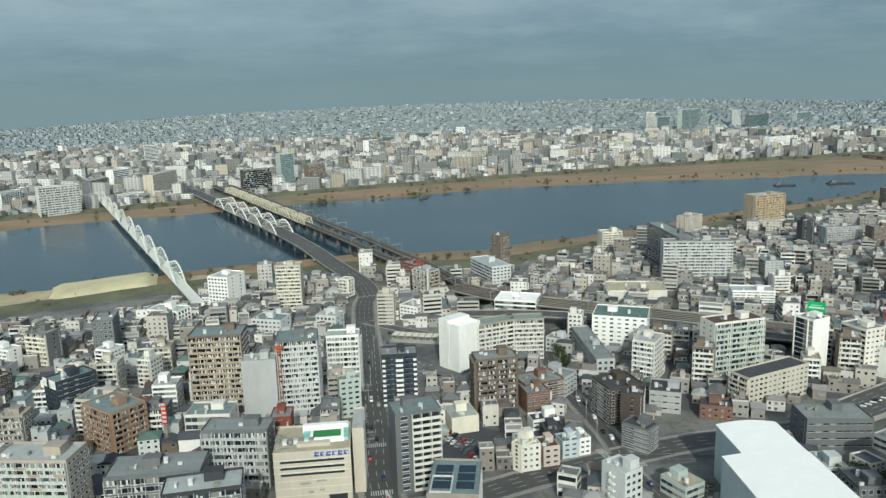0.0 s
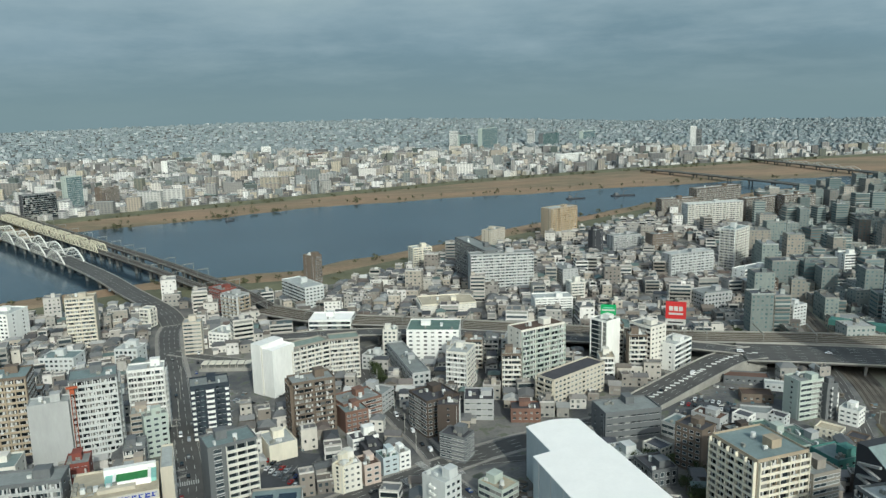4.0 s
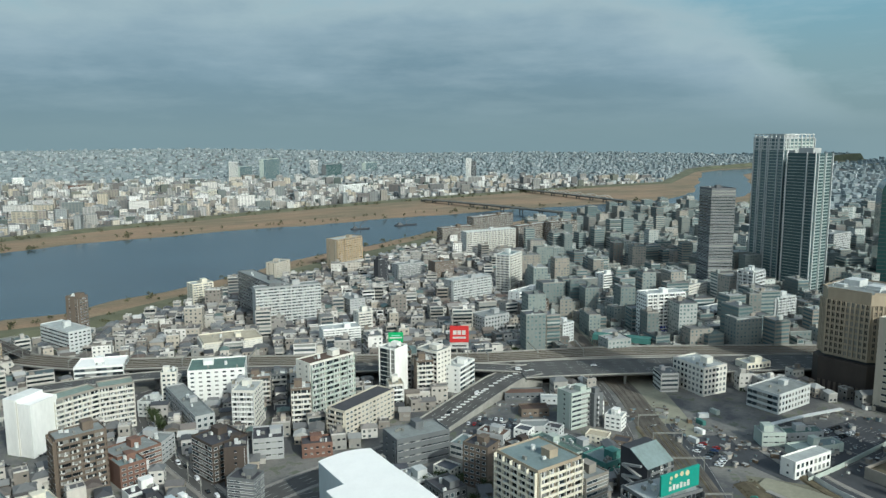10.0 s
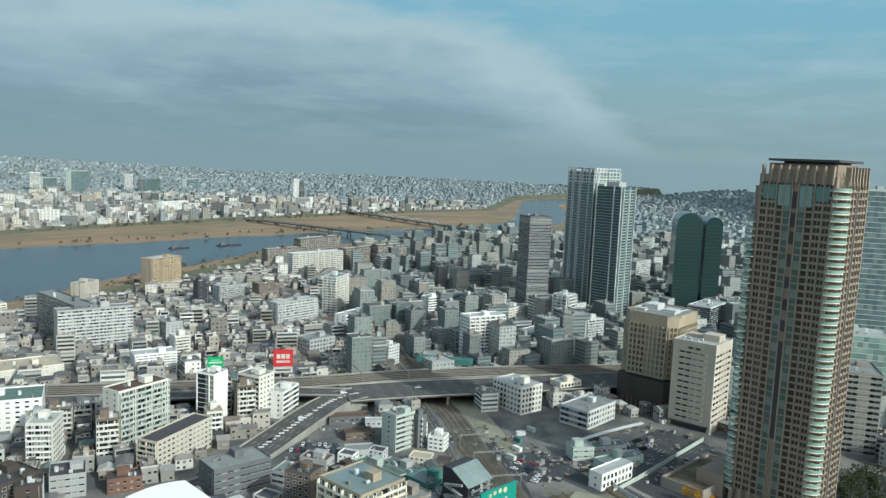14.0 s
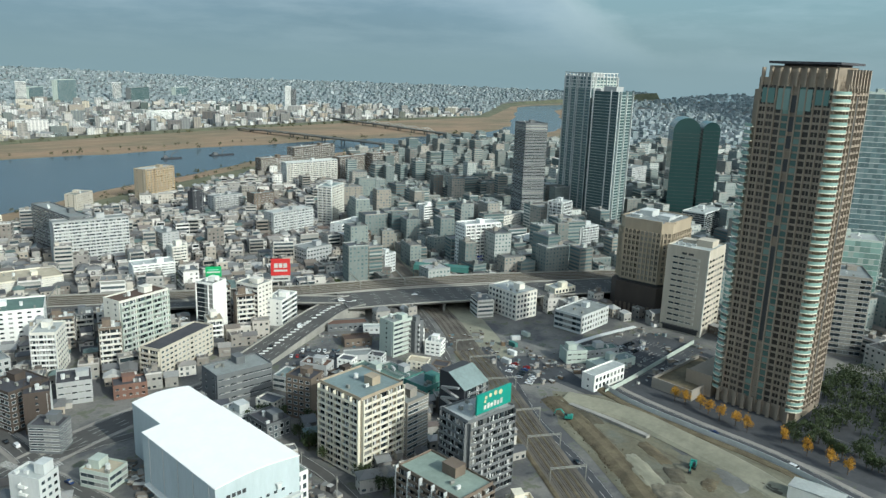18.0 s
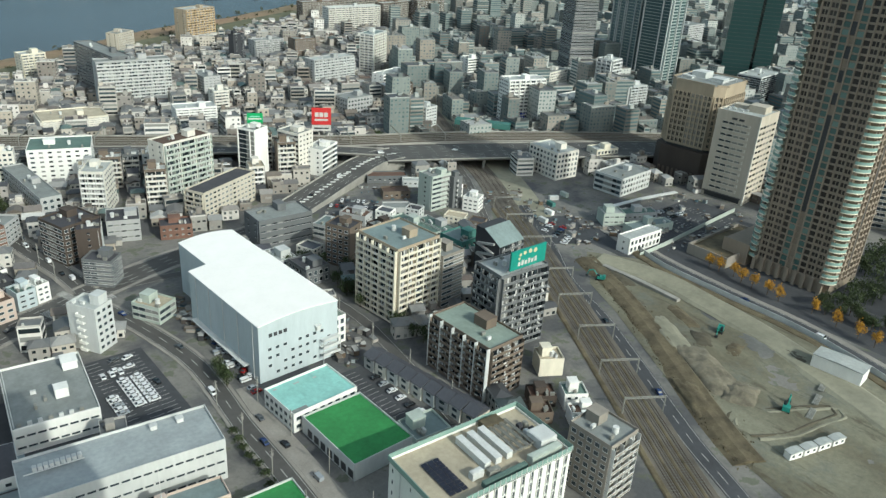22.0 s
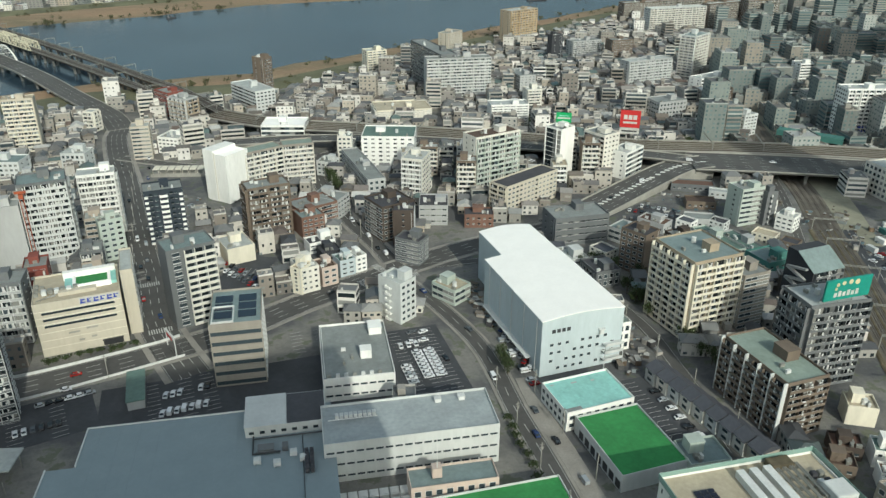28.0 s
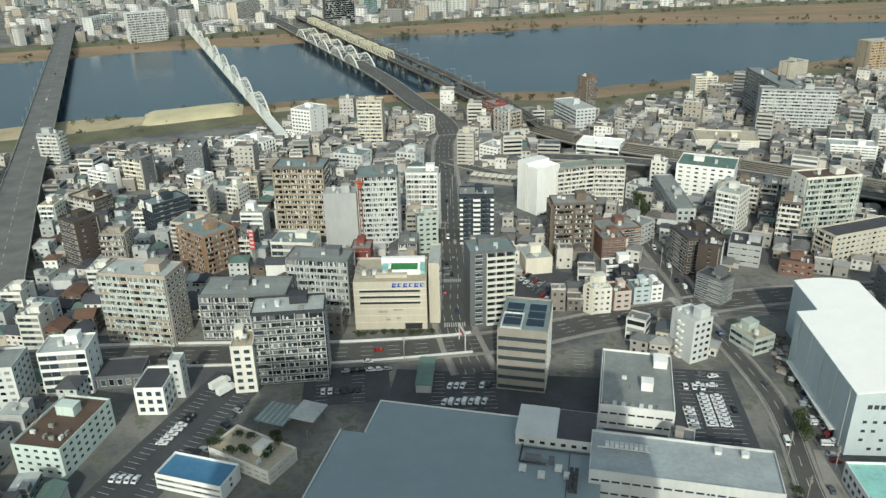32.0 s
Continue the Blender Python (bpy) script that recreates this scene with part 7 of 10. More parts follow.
# orange tower crane mast beside the blank building
tcr = thing("construction_crane", -86, 371, 0, 6, "orange lattice mast beside the blank grey building", "crane")
bars = [tube([(sx, sy, 0), (sx, sy, 40)], 0.10, 4) for sx in (-0.8, 0.8) for sy in (-0.8, 0.8)]
for k in range(20):
    bars += [tube([(-0.8, -0.8, 2 * k), (0.8, -0.8, 2 * k + 2)], 0.06, 4), tube([(0.8, -0.8, 2 * k), (0.8, 0.8, 2 * k + 2)], 0.06, 4)]
put("mast", shape("mast", *merge(*bars)), CRANE, tcr)
put("cab", slab_mesh("cab", [(-1.0, 1.0, -1.0, 1.0, 40, 42), (-2.4, 2.4, -0.6, 0.6, 42.4, 43.4)]), CRANE, tcr)

# sand heap beside the river
v = []
nx, ny = 18, 8
for i in range(nx + 1):
    for j in range(ny + 1):
        x, y = -1 + 2 * i / nx, -1 + 2 * j / ny
        e = max(0, 1 - max(abs(x) ** 3, abs(y) ** 2))
        v.append((x * 46, y * 36 + 6 * math.sin(x * 2), 6.0 * min(1, e * 1.8) + 0.25 * noise.noise((x * 4, y * 4, 1)) - 1.0))
f = [(i * (ny + 1) + j, (i + 1) * (ny + 1) + j, (i + 1) * (ny + 1) + j + 1, i * (ny + 1) + j + 1) for i in range(nx) for j in range(ny)]
tagged(put("sand_bank", shape("sand_bank", v, f, True), SAND, m=pose(-312, 678, -0.4, 0, 0, 20)), "broad flat pale yellow sand heap beside the river", "sand heap")


# boats on the river
def boat(x, y, yaw, length, label):
    b = thing("barge", x, y, -2, yaw, label, "barge", "barges on the river")
    l, w = length / 2, length / 8
    put("hull", shape("hull", [(-l, -w, -0.6), (l * 0.7, -w, -0.6), (l, 0, -0.6), (l * 0.7, w, -0.6), (-l, w, -0.6), (-l, -w, 1.6), (l * 0.7, -w, 1.6), (l, 0, 2.2), (l * 0.7, w, 1.6), (-l, w, 1.6)],
                      [(4, 3, 2, 1, 0), (5, 6, 7, 8, 9), (0, 1, 6, 5), (1, 2, 7, 6), (2, 3, 8, 7), (3, 4, 9, 8), (4, 0, 5, 9)]), WALL["dark"], b)
    put("deck_house", slab_mesh("deck_house", [(-l * 0.8, -l * 0.4, -w * 0.7, w * 0.7, 1.6, 4), (-l * 0.75, -l * 0.5, -w * 0.5, w * 0.5, 4, 6)]), WALL["dgrey"], b)
    put("crane_arm", shape("crane_arm", *merge(tube([(0, 0, 1.6), (0, 0, 8)], 0.5, 6), tube([(0, 0, 7), (l * 0.8, 0, 16)], 0.35, 5))), RUSTY, b)


boat(560, 1240, -10, 34, "dark work barge with a crane on the river")
boat(655, 1245, -5, 44, "long rusty work barge with a crane on the river")
boat(-30, 1205, 20, 14, "small boat near the far bank")


# construction site: uneven soil, huts, diggers
SITE = [(311, 232), (330, 206), (326, 159), (325, 123), (318, 91), (300, 40), (270, 0), (200, -10), (190, 20), (216, 69), (224, 98), (247, 140), (270, 180), (282, 205)]


def inside(x, y, poly):
    c = False
    for (a, b), (d, e) in zip(poly, poly[1:] + poly[:1]):
        if (b > y) != (e > y) and x < (d - a) * (y - b) / (e - b) + a:
            c = not c
    return c


v, n = [], len(SITE)
cxs, cys = sum(q[0] for q in SITE) / n, sum(q[1] for q in SITE) / n
rings = 40
for k in range(rings + 1):
    for i in range(n * 8):
        a, b, t = SITE[i // 8], SITE[(i // 8 + 1) % n], (i % 8) / 8
        X, Y = a[0] + (b[0] - a[0]) * t, a[1] + (b[1] - a[1]) * t
        f_ = 1 - k / rings * 0.995
        X, Y = cxs + (X - cxs) * f_, cys + (Y - cys) * f_
        e = min(1, k / 2)
        v.append((X, Y, 0.12 + e * (0.35 + 0.8 * noise.noise((X * 0.03, Y * 0.03, 3)) + 0.45 * noise.noise((X * 0.11, Y * 0.11, 5)) + 0.2 * noise.noise((X * 0.4, Y * 0.4, 7)))))
m = n * 8
f = [(k * m + i, k * m + (i + 1) % m, (k + 1) * m + (i + 1) % m, (k + 1) * m + i) for k in range(rings) for i in range(m)]
tagged(put("site_ground", shape("site_ground", v, f, True), SITEMAT), "bare tan and brown soil of a construction site", "ground", kind="structure")
tagged(put("haul_road", shape("haul_road", *sweep([(309, 222, 0.7), (318, 190, 0.8), (315, 160, 0.8), (309, 125, 0.8), (300, 95, 0.8), (284, 50, 0.7)], [(-9, -0.6), (9, -0.6), (7, 0.35), (-6.5, 0.4)], 5)), TRACK), "pale packed haul road across the site", "track", kind="structure")
tagged(put("concrete_strip", shape("concrete_strip", *sweep([(303, 214, 1.2), (304, 190, 1.3), (303, 168, 1.3)], bar(-1.4, 1.4, -1.2, 0.5), 6)), CONC), "pale concrete strip laid on the site", "slab", kind="structure")


def heap(x, y, yaw, l, w, h, mat, label):
    """A loose uneven mound of earth."""
    v = []
    for i in range(21):
        for j in range(13):
            a, b = -1 + i / 10, -1 + j / 6
            e = max(0, 1 - a * a) * max(0, 1 - b * b)
            v.append((a * l, b * w, h * e ** 0.6 + 0.45 * h * noise.noise((a * 4 + x, b * 4 + y, 1)) * (e > 0) - 0.05 - 0.6 * (e <= 0)))
    f = [(i * 13 + j, (i + 1) * 13 + j, (i + 1) * 13 + j + 1, i * 13 + j + 1) for i in range(20) for j in range(12)]
    tagged(put("soil_mound", shape("soil_mound", v, f, True), mat, m=pose(x, y, 0.35, 0, 0, yaw)), label, "soil mound", "soil mounds")


for x, y, yaw, l, w, h, mt, lab in ((262, 126, 62, 19, 8, 2.6, RUBBLE, "long grey rubble mound with steep sides"), (257, 108, 20, 9, 7, 2.4, RUBBLE, "grey rubble mound with steep sides"),
                                    (272, 150, 60, 20, 6, 1.4, TRACK, "pale flat mound of packed soil"), (281, 141, 40, 8, 5, 1.2, SOILD, "dark damp mound of loose soil"),
                                    # the flat CONCD mound stands for a dark excavation pit, no hole is dug
                                    (298, 124, 70, 11, 7, 0.7, CONCD, "flat dark mound standing for an excavation pit"), (286, 128, 20, 7, 4, 1.0, BRUSH, "brown mound of loose soil"),
                                    (303, 108, 70, 9, 4, 1.0, SOILD, "dark damp mound of loose soil"), (292, 158, 65, 12, 4, 1.0, BRUSH, "brown mound of loose soil"),
                                    (300, 200, 70, 10, 4, 1.1, SOILD, "dark damp mound of loose soil"), (240, 118, 58, 14, 5, 1.8, BRUSH, "overgrown brown mound beside the road")):
    heap(x, y, yaw, l, w, h, mt, lab)
TR = [(236, 101), (242, 104), (256, 97), (272, 88), (279, 83), (276, 79), (262, 82), (248, 85), (236, 92)]
for k, (mt, g_) in enumerate(((SOILD, 0.0), (TRACK, 3.0))):
    tagged(put("trench_ridge", shape("trench_ridge", *sweep([(x + g_ * 0.4, y - g_, 0.7) for x, y in TR], [(-1.1, -0.4), (1.1, -0.4), (0.4, 0.12), (-0.3, 0.2)], 3)), mt), "low ridge of spoil round a shallow trench", "soil ridge", "trench ridges")
tagged(put("brush_strip", shape("brush_strip", *sweep([(303, 226, 0.3), (287, 192, 0.4), (271, 163, 0.5), (252, 134, 0.5), (234, 106, 0.5), (222, 84, 0.4)], [(-7, -0.5), (7, -0.5), (4, 0.5), (1, 1.2), (-3, 0.7), (-5, 0.9)], 3)), BRUSH), "brown overgrown strip along the site edge", "brush", kind="structure")
r_ = random.Random(77)
V_, F_ = [], []
for k in range(2600):
    t = r_.random()
    i = min(4, int(t * 5))
    A_, B_ = ((303, 226), (287, 192), (271, 163), (252, 134), (234, 106), (222, 84))[i:i + 2]
    x, y = A_[0] + (B_[0] - A_[0]) * (t * 5 - i) + r_.gauss(0, 3.2), A_[1] + (B_[1] - A_[1]) * (t * 5 - i) + r_.gauss(0, 1.5)
    c_, s_, h_ = math.cos(k) * 0.6, math.sin(k) * 0.6, r_.uniform(0.2, 0.8)
    n_ = len(V_)
    V_ += [(x - c_ * 0.5, y - s_ * 0.5, 0.4), (x + c_ * 0.5, y + s_ * 0.5, 0.4), (x + c_ * 0.3, y + s_ * 0.3 + 0.2, 0.6 + h_), (x - c_ * 0.2, y - s_ * 0.4, 0.5 + h_)]
    F_.append((n_, n_ + 1, n_ + 2, n_ + 3))
tagged(put("dry_brush", shape("dry_brush", V_, F_), BRUSH), "dry brown brush along the site edge", "brush", kind="stuff")
for k in range(3):
    put_ = tagged(put("pipe_stack", shape("pipe_stack", *merge(*[tube([(-4, i * 0.6, 0.5), (4, i * 0.6, 0.5)], 0.28, 8) for i in range(4)])), STEEL, m=pose(268 + k * 11, 84 + k * 3, 0.3, 0, 0, 12)), "stack of grey steel pipes on the site", "pipes", "pipe stacks")


def digger(x, y, yaw, arm):
    d = thing("excavator", x, y, 0.4, yaw, "teal tracked excavator working on bare soil", "excavator", "excavators")
    for s in (-1, 1):
        put("track", shape("track", *prism([(-2.1, 0.3), (-1.7, 0), (1.7, 0), (2.1, 0.3), (2.1, 0.7), (1.7, 1.0), (-1.7, 1.0), (-2.1, 0.7)], s * 1.2 - 0.3, s * 1.2 + 0.3)), RUBBER, d)
    put("body", slab_mesh("body", [(-2.6, 1.2, -1.4, 1.4, 1.05, 2.4), (-2.6, -1.4, -1.3, 1.3, 2.4, 2.9)]), EXCAV, d)
    put("cab", slab_mesh("cab", [(0.0, 1.6, 0.2, 1.3, 1.4, 3.2)]), DGLASS, d)
    put("boom", shape("boom", *merge(tube([(1, -0.3, 2), (3.6, -0.3, 4.9)], 0.32, 6), tube([(3.6, -0.3, 4.9), (5.8, -0.3, 4.2)], 0.3, 6))), EXCAV, d)
    put("stick", shape("stick", *tube([(5.8, -0.3, 4.2), (6.6, -0.3, arm)], 0.24, 6)), EXCAV, d)
    put("bucket", slab_mesh("bucket", [(6.0, 7.3, -1.0, 0.4, arm - 1.0, arm)]), DFRAME, d)


digger(294, 140, 200, 1.6)
digger(289, 205, 120, 2.0)
digger(262, 92, 20, 1.4)


def hut(x, y, yaw, w, d, h, label):
    r = thing("site_hut", x, y, 0.2, yaw, label, "hut", "site huts")
    put("body", slab_mesh("body", [(-w / 2, w / 2, -d / 2, d / 2, 0, h)]), WALL["white"], r)
    put("roof", shape("roof", *prism([(-w / 2 - 0.2, h), (w / 2 + 0.2, h), (w / 2 + 0.2, h + 0.2), (0, h + 0.7), (-w / 2 - 0.2, h + 0.2)], -d / 2 - 0.2, d / 2 + 0.2)), ROOF["lgrey"], r)
    for k in range(max(1, int(w / 3))):
        put("window", cached("hutwin", lambda: slab_mesh("window", [(-0.6, 0.6, -0.05, 0.02, 1, 2)])), GLASS, r, pose(-w / 2 + 1.6 + k * 3, -d / 2, 0))


hut(306, 92, 95, 20, 9, 6.5, "white two-storey site office hut")
for k in range(4):
    hut(238 + k * 6.8, 77 - k * 1.9, -15, 6.0, 2.8, 2.7, "pale green site cabin in a row")
v, f = sweep([(340, 225), (330, 196), (328, 159), (327, 123), (321, 91), (305, 40)], bar(-0.1, 0.1, 0, 3.0), 6)
tagged(put("site_fence", shape("site_fence", v, f), WALL["lgrey"]), "pale metal hoarding along the site", "fence")
tagged(put("covered_footway", shape("covered_footway", *sweep([(374, 264, 2.6), (400, 262, 2.8), (431, 257, 3.0)], bar(-1.5, 1.5, 0, 0.5), 6)), RAIL), "long white roof over a footway in the yard", "footway")
for k in range(8):
    tagged(put("footway_post", cached("fwp", lambda: shape("footway_post", *tube([(0, 0, 0), (0, 0, 2.9)], 0.15, 6))), STEEL, m=pose(376 + k * 7.6, 263.8 - k * 0.8, 0)), "slim steel post under the footway roof", "post", "footway posts")

# sheeted lower storeys of the white apartment block
bs_ = thing("blue_sheeting", 467.5, 439.5, 0, -105.5, "blue sheeting hung over lower balconies", "sheeting")
for k in range(4):
    for i in range(6):
        put("sheet", cached("bsheet", lambda: slab_mesh("sheet", [(-2.2, 2.2, 0, 0.12, 0, 1.6)])), SIGNB, bs_, pose(9.5, -14.5 + i * 5.8, 1.2 + k * 2.9, 0, 0, 90))
# green work netting over the tracks beyond the flyover
gn = thing("green_netting", 415, 428, 6, -52, "green work netting on frames above the tracks", "netting")
for k in range(5):
    put("net_panel", cached("netp", lambda: slab_mesh("net_panel", [(-4.4, 4.4, -0.1, 0.1, 0, 4.2), (-4.5, -4.3, -0.15, 0.15, -6, 4.4), (4.3, 4.5, -0.15, 0.15, -6, 4.4)])), WALL["teal"], gn, pose(-19 + k * 9, 0, 0))
    put("net_roof", cached("netr", lambda: slab_mesh("net_roof", [(-4.4, 4.4, 0.2, 9, 3.9, 4.1)])), WALL["teal"], gn, pose(-19 + k * 9, 0, 0))
yc = thing("mobile_crane", 438, 490, 0, 70, "yellow mobile crane on the open railway ground", "crane")
put("carrier", slab_mesh("carrier", [(-5, 5, -1.3, 1.3, 0.8, 2.2), (2.6, 4.8, -1.2, 1.2, 2.2, 3.4)]), GINKGO, yc)
put("boom", shape("boom", *tube([(-2, 0, 2.4), (9, 0, 9)], 0.5, 6)), GINKGO, yc)
for x in (-3.6, -1.2, 1.2, 3.6):
    put("wheel", cached("ycw", lambda: shape("wheel", *tube([(0, -1.3, 0.5), (0, 1.3, 0.5)], 0.55, 10))), RUBBER, yc, pose(x, 0, 0))
tagged(put("open_ground", shape("open_ground", *sweep([(318, 285), (345, 330), (372, 380), (410, 450), (455, 540), (500, 640)], bar(-16, 16, -0.3, 0.10), 10)), TRACK), "bare brown railway ground beside the tracks", "ground", kind="structure")
# curved platform roofs of the small station
for k in range(7):
    pr = tagged(put("platform_roof", cached("proof", lambda: slab_mesh("platform_roof", [(-2.0, 2.0, -4, 4, 4.0, 4.25), (-1.9, -1.7, -3.8, -3.6, 0, 4), (1.7, 1.9, 3.6, 3.8, 0, 4), (-1.9, -1.7, 3.6, 3.8, 0, 4), (1.7, 1.9, -3.8, -3.6, 0, 4)])), WALL["cream"], m=pose(-35 + k * 4.6, 507 - k * 1.2, 0, 0, 0, -12)), "pale platform roof bay on posts", "platform roof", "platform roofs")
tagged(put("platform_edge", slab_mesh("platform_edge", [(-17, 17, -6, -5.4, 0, 2.2), (-17, 17, -5.4, 5, 0, 0.9)]), CONC, m=pose(-21, 503, 0, 0, 0, -14)), "low concrete platform beside the open yard", "platform")

# sandy ground round the sand bank, worn tracks on the flood plain
for lab, pts, half in (("pale sandy ground on the flood plain", [(-470, 590, 0.1), (-405, 632, 0.1), (-345, 648, 0.1), (-285, 672, 0.1)], 28), ("pale sandy patch beside the pipe bridge", [(-238, 690, 0.1), (-205, 706, 0.1)], 22)):
    tagged(put("sandy_ground", shape("sandy_ground", *sweep(pts, bar(-half, half, -0.6, 0.0), 8)), SANDY), lab, "ground", kind="structure")
# white panels at the top of the dark blue building
wp = thing("roof_panel", -204.9, 391.7, 0, -37.1, "white panels at the roof edge of the dark blue building", "panel")
for x0_, x1_ in ((-6.5, -2.6), (0.5, 6.5)):
    put("panel", slab_mesh("panel", [(x0_, x1_, -11.6, -11.3, 20.2, 24.8)]), WALL["white"], wp)

gp2 = thing("roof_cooler", -66, 309, 23.0, 6.1, "row of grey cooling machines on the store roof", "cooler")
for k in range(6):
    put("cooler", cached("rcool", lambda: slab_mesh("cooler", [(-0.9, 0.9, -1.2, 1.2, 0.3, 2.0), (-0.8, -0.6, -1, 1, 0, 0.3), (0.6, 0.8, -1, 1, 0, 0.3), (-0.6, 0.6, -0.8, 0.8, 2.0, 2.15)])), STEEL if k % 2 else RAIL, gp2, pose(-5 + k * 2.3, -7 + (k % 2) * 0.6, 0))

# brown office tower on a darker, wider base
def octagon(a, b, c, z0, z1):
    """Verts and faces of a block with cut corners."""
    ring = [(-a + c, -b), (a - c, -b), (a, -b + c), (a, b - c), (a - c, b), (-a + c, b), (-a, b - c), (-a, -b + c)]
    v = [(x, y, z) for z in (z0, z1) for x, y in ring]
    return v, [tuple(range(7, -1, -1)), tuple(range(8, 16))] + [(i, (i + 1) % 8, 8 + (i + 1) % 8, 8 + i) for i in range(8)]


ot = thing("office_tower", 489.5, 283.0, 0, -83, "tan-brown eight-sided office tower with a deep window grid", "tower")
keep(489, 281, -83, 54, 54)
put("base", shape("base", *octagon(22.5, 25, 7, -0.5, 21.5)), WALL["dbrown"], ot, None, "dark brown windowless lower floors")
put("recess", shape("recess", *octagon(19, 21, 5.5, 21.5, 23.2)), DFRAME, ot)
put("wall", shape("wall", *octagon(19.6, 22, 6, 23.2, 67.0)), WALL["tan"], ot)
put("roof", shape("roof", *octagon(19, 21.4, 5.7, 67.0, 67.3)), ROOF["grey"], ot)
for k in range(8):
    L, R_ = ((27.2, 22.0), (8.4, 25.2), (32.0, 19.6), (8.4, 25.2))[k % 4]
    put("parapet", slab_mesh("parapet", [(-L / 2, L / 2, -0.25, 0.25, 66.9, 68.3)]), WALL["tan"], ot, pose(0, 0, 0, 0, 0, 45 * k) @ pose(0, -R_ + 0.2, 0))
for k in (0, 1, 2, 6, 7):
    L, R_ = ((27.2, 22.0), (8.4, 25.2), (32.0, 19.6), (8.4, 25.2))[k % 4]
    row = row_mesh("deep", L + 0.8, 4.05, max(3, round(L / 3.1)))
    for i in range(9):
        put("window_band", row, [WALL["tan"], DGLASS, WALL["tan"]], ot, pose(0, 0, 0, 0, 0, 45 * k) @ pose(0, -R_, 23.9 + i * 4.05))["kind"] = "stuff"
put("roof_house", slab_mesh("roof_house", [(-12, -2, -4, 8, 67.3, 71.5), (4, 13, -8, 2, 67.3, 70), (-14, -8, -12, -7, 67.3, 69)]), WALL["lgrey"], ot)
put("roof_beam", slab_mesh("roof_beam", [(-15, 15, -13.5, -13, 69, 69.5), (-15, 15, 9, 9.5, 69, 69.5), (-15, -14.5, -13, 9, 69, 69.5), (14.5, 15, -13, 9, 69, 69.5), (-15, -14.5, -13.5, -13, 67.3, 69), (14.5, 15, -13.5, -13, 67.3, 69), (-15, -14.5, 9, 9.5, 67.3, 69), (14.5, 15, 9, 9.5, 67.3, 69)]), RAIL, ot)
for k in range(9):
    put("column", cached("otcol", lambda: slab_mesh("column", [(-0.8, 0.8, -0.6, 0.4, 0, 6.5)])), WALL["brown"], ot, pose(-14 + k * 3.5, -25.1, 0))

po = thing("office_tower", 468.4, 238.9, 0, -83, "pale beige office tower with window strips on a blank front", "tower")
keep(468.4, 238.9, -83, 30, 31)
put("wall", shell_mesh(14.2, 15, 0.3, 57.4, 58.6), WALL["beige"], po)
put("roof", slab_mesh("roof", [(-13.8, 13.8, -14.6, 14.6, 57.401, 57.6)]), ROOF["lgrey"], po)
pair_ = slab_mesh("window_strip", [(-9.6 + k * 4.3, -6.1 + k * 4.3, -0.06, 0.03, 1.2, 2.5, 0) for k in range(4)] + [(-9.9, 8.2, -0.22, 0.03, 1.02, 1.2, 1), (-9.9, 8.2, -0.12, 0.03, 2.5, 2.62, 1), (8.2, 8.7, -0.3, 0.03, 0.9, 2.8, 1)], 2)
sidew = slab_mesh("window_strip", [(-13.2 + k * 5.4, -9.4 + k * 5.4, -0.06, 0.03, 1.1, 2.6, 0) for k in range(5)] + [(-13.6, 13.6, -0.2, 0.03, 0.9, 1.1, 1)], 2)
for k in range(12):
    put("window_strip", pair_, [DGLASS, WALL["offwhite"]], po, pose(0, -15, 5.6 + k * 3.95))["kind"] = "stuff"
    put("window_strip", sidew, [DGLASS, WALL["beige"]], po, pose(0, 0, 0, 0, 0, 90) @ pose(0, -14.2, 5.6 + k * 3.95))["kind"] = "stuff"
put("slot", slab_mesh("slot", [(-4, -0.6, -15.06, -14.97, 53.4, 54.8), (0.6, 4, -15.06, -14.97, 53.4, 54.8)]), DFRAME, po)
put("corner_fin", slab_mesh("corner_fin", [(13.7, 14.5, -15.3, -14.5, 0, 58.9)]), WALL["offwhite"], po)
put("canopy", slab_mesh("canopy", [(-13, 13, -17, -15, 3.8, 4.3), (-12, 12, -15.06, -14.97, 0.4, 3.6)]), DFRAME, po)
put("roof_house", slab_mesh("roof_house", [(0, 11, -2, 9, 57.6, 62), (-11, -2, 2, 9, 57.6, 60)]), WALL["beige"], po)
for k in range(6):
    put("air_unit", CACHE["unit"], RAIL, po, pose(-11 + k * 2.3, -7 + (k % 2) * 2.4, 57.6))
# planted court beside the brown tower
pc = thing("planted_court", 384, 188, 0, 0, "low dark court wall with planted roof", "court")
put("wall", slab_mesh("wall", [(-26, 26, -12, -11.4, 0, 6), (-26, 26, 11.4, 12, 0, 6), (-26, -25.4, -11.4, 11.4, 0, 6), (25.4, 26, -11.4, 11.4, 0, 6)]), WALL["taupe"], pc)
put("planting", slab_mesh("planting", [(-25.3, 25.3, -11.3, 11.3, 0, 4.5)]), BRUSH, pc)

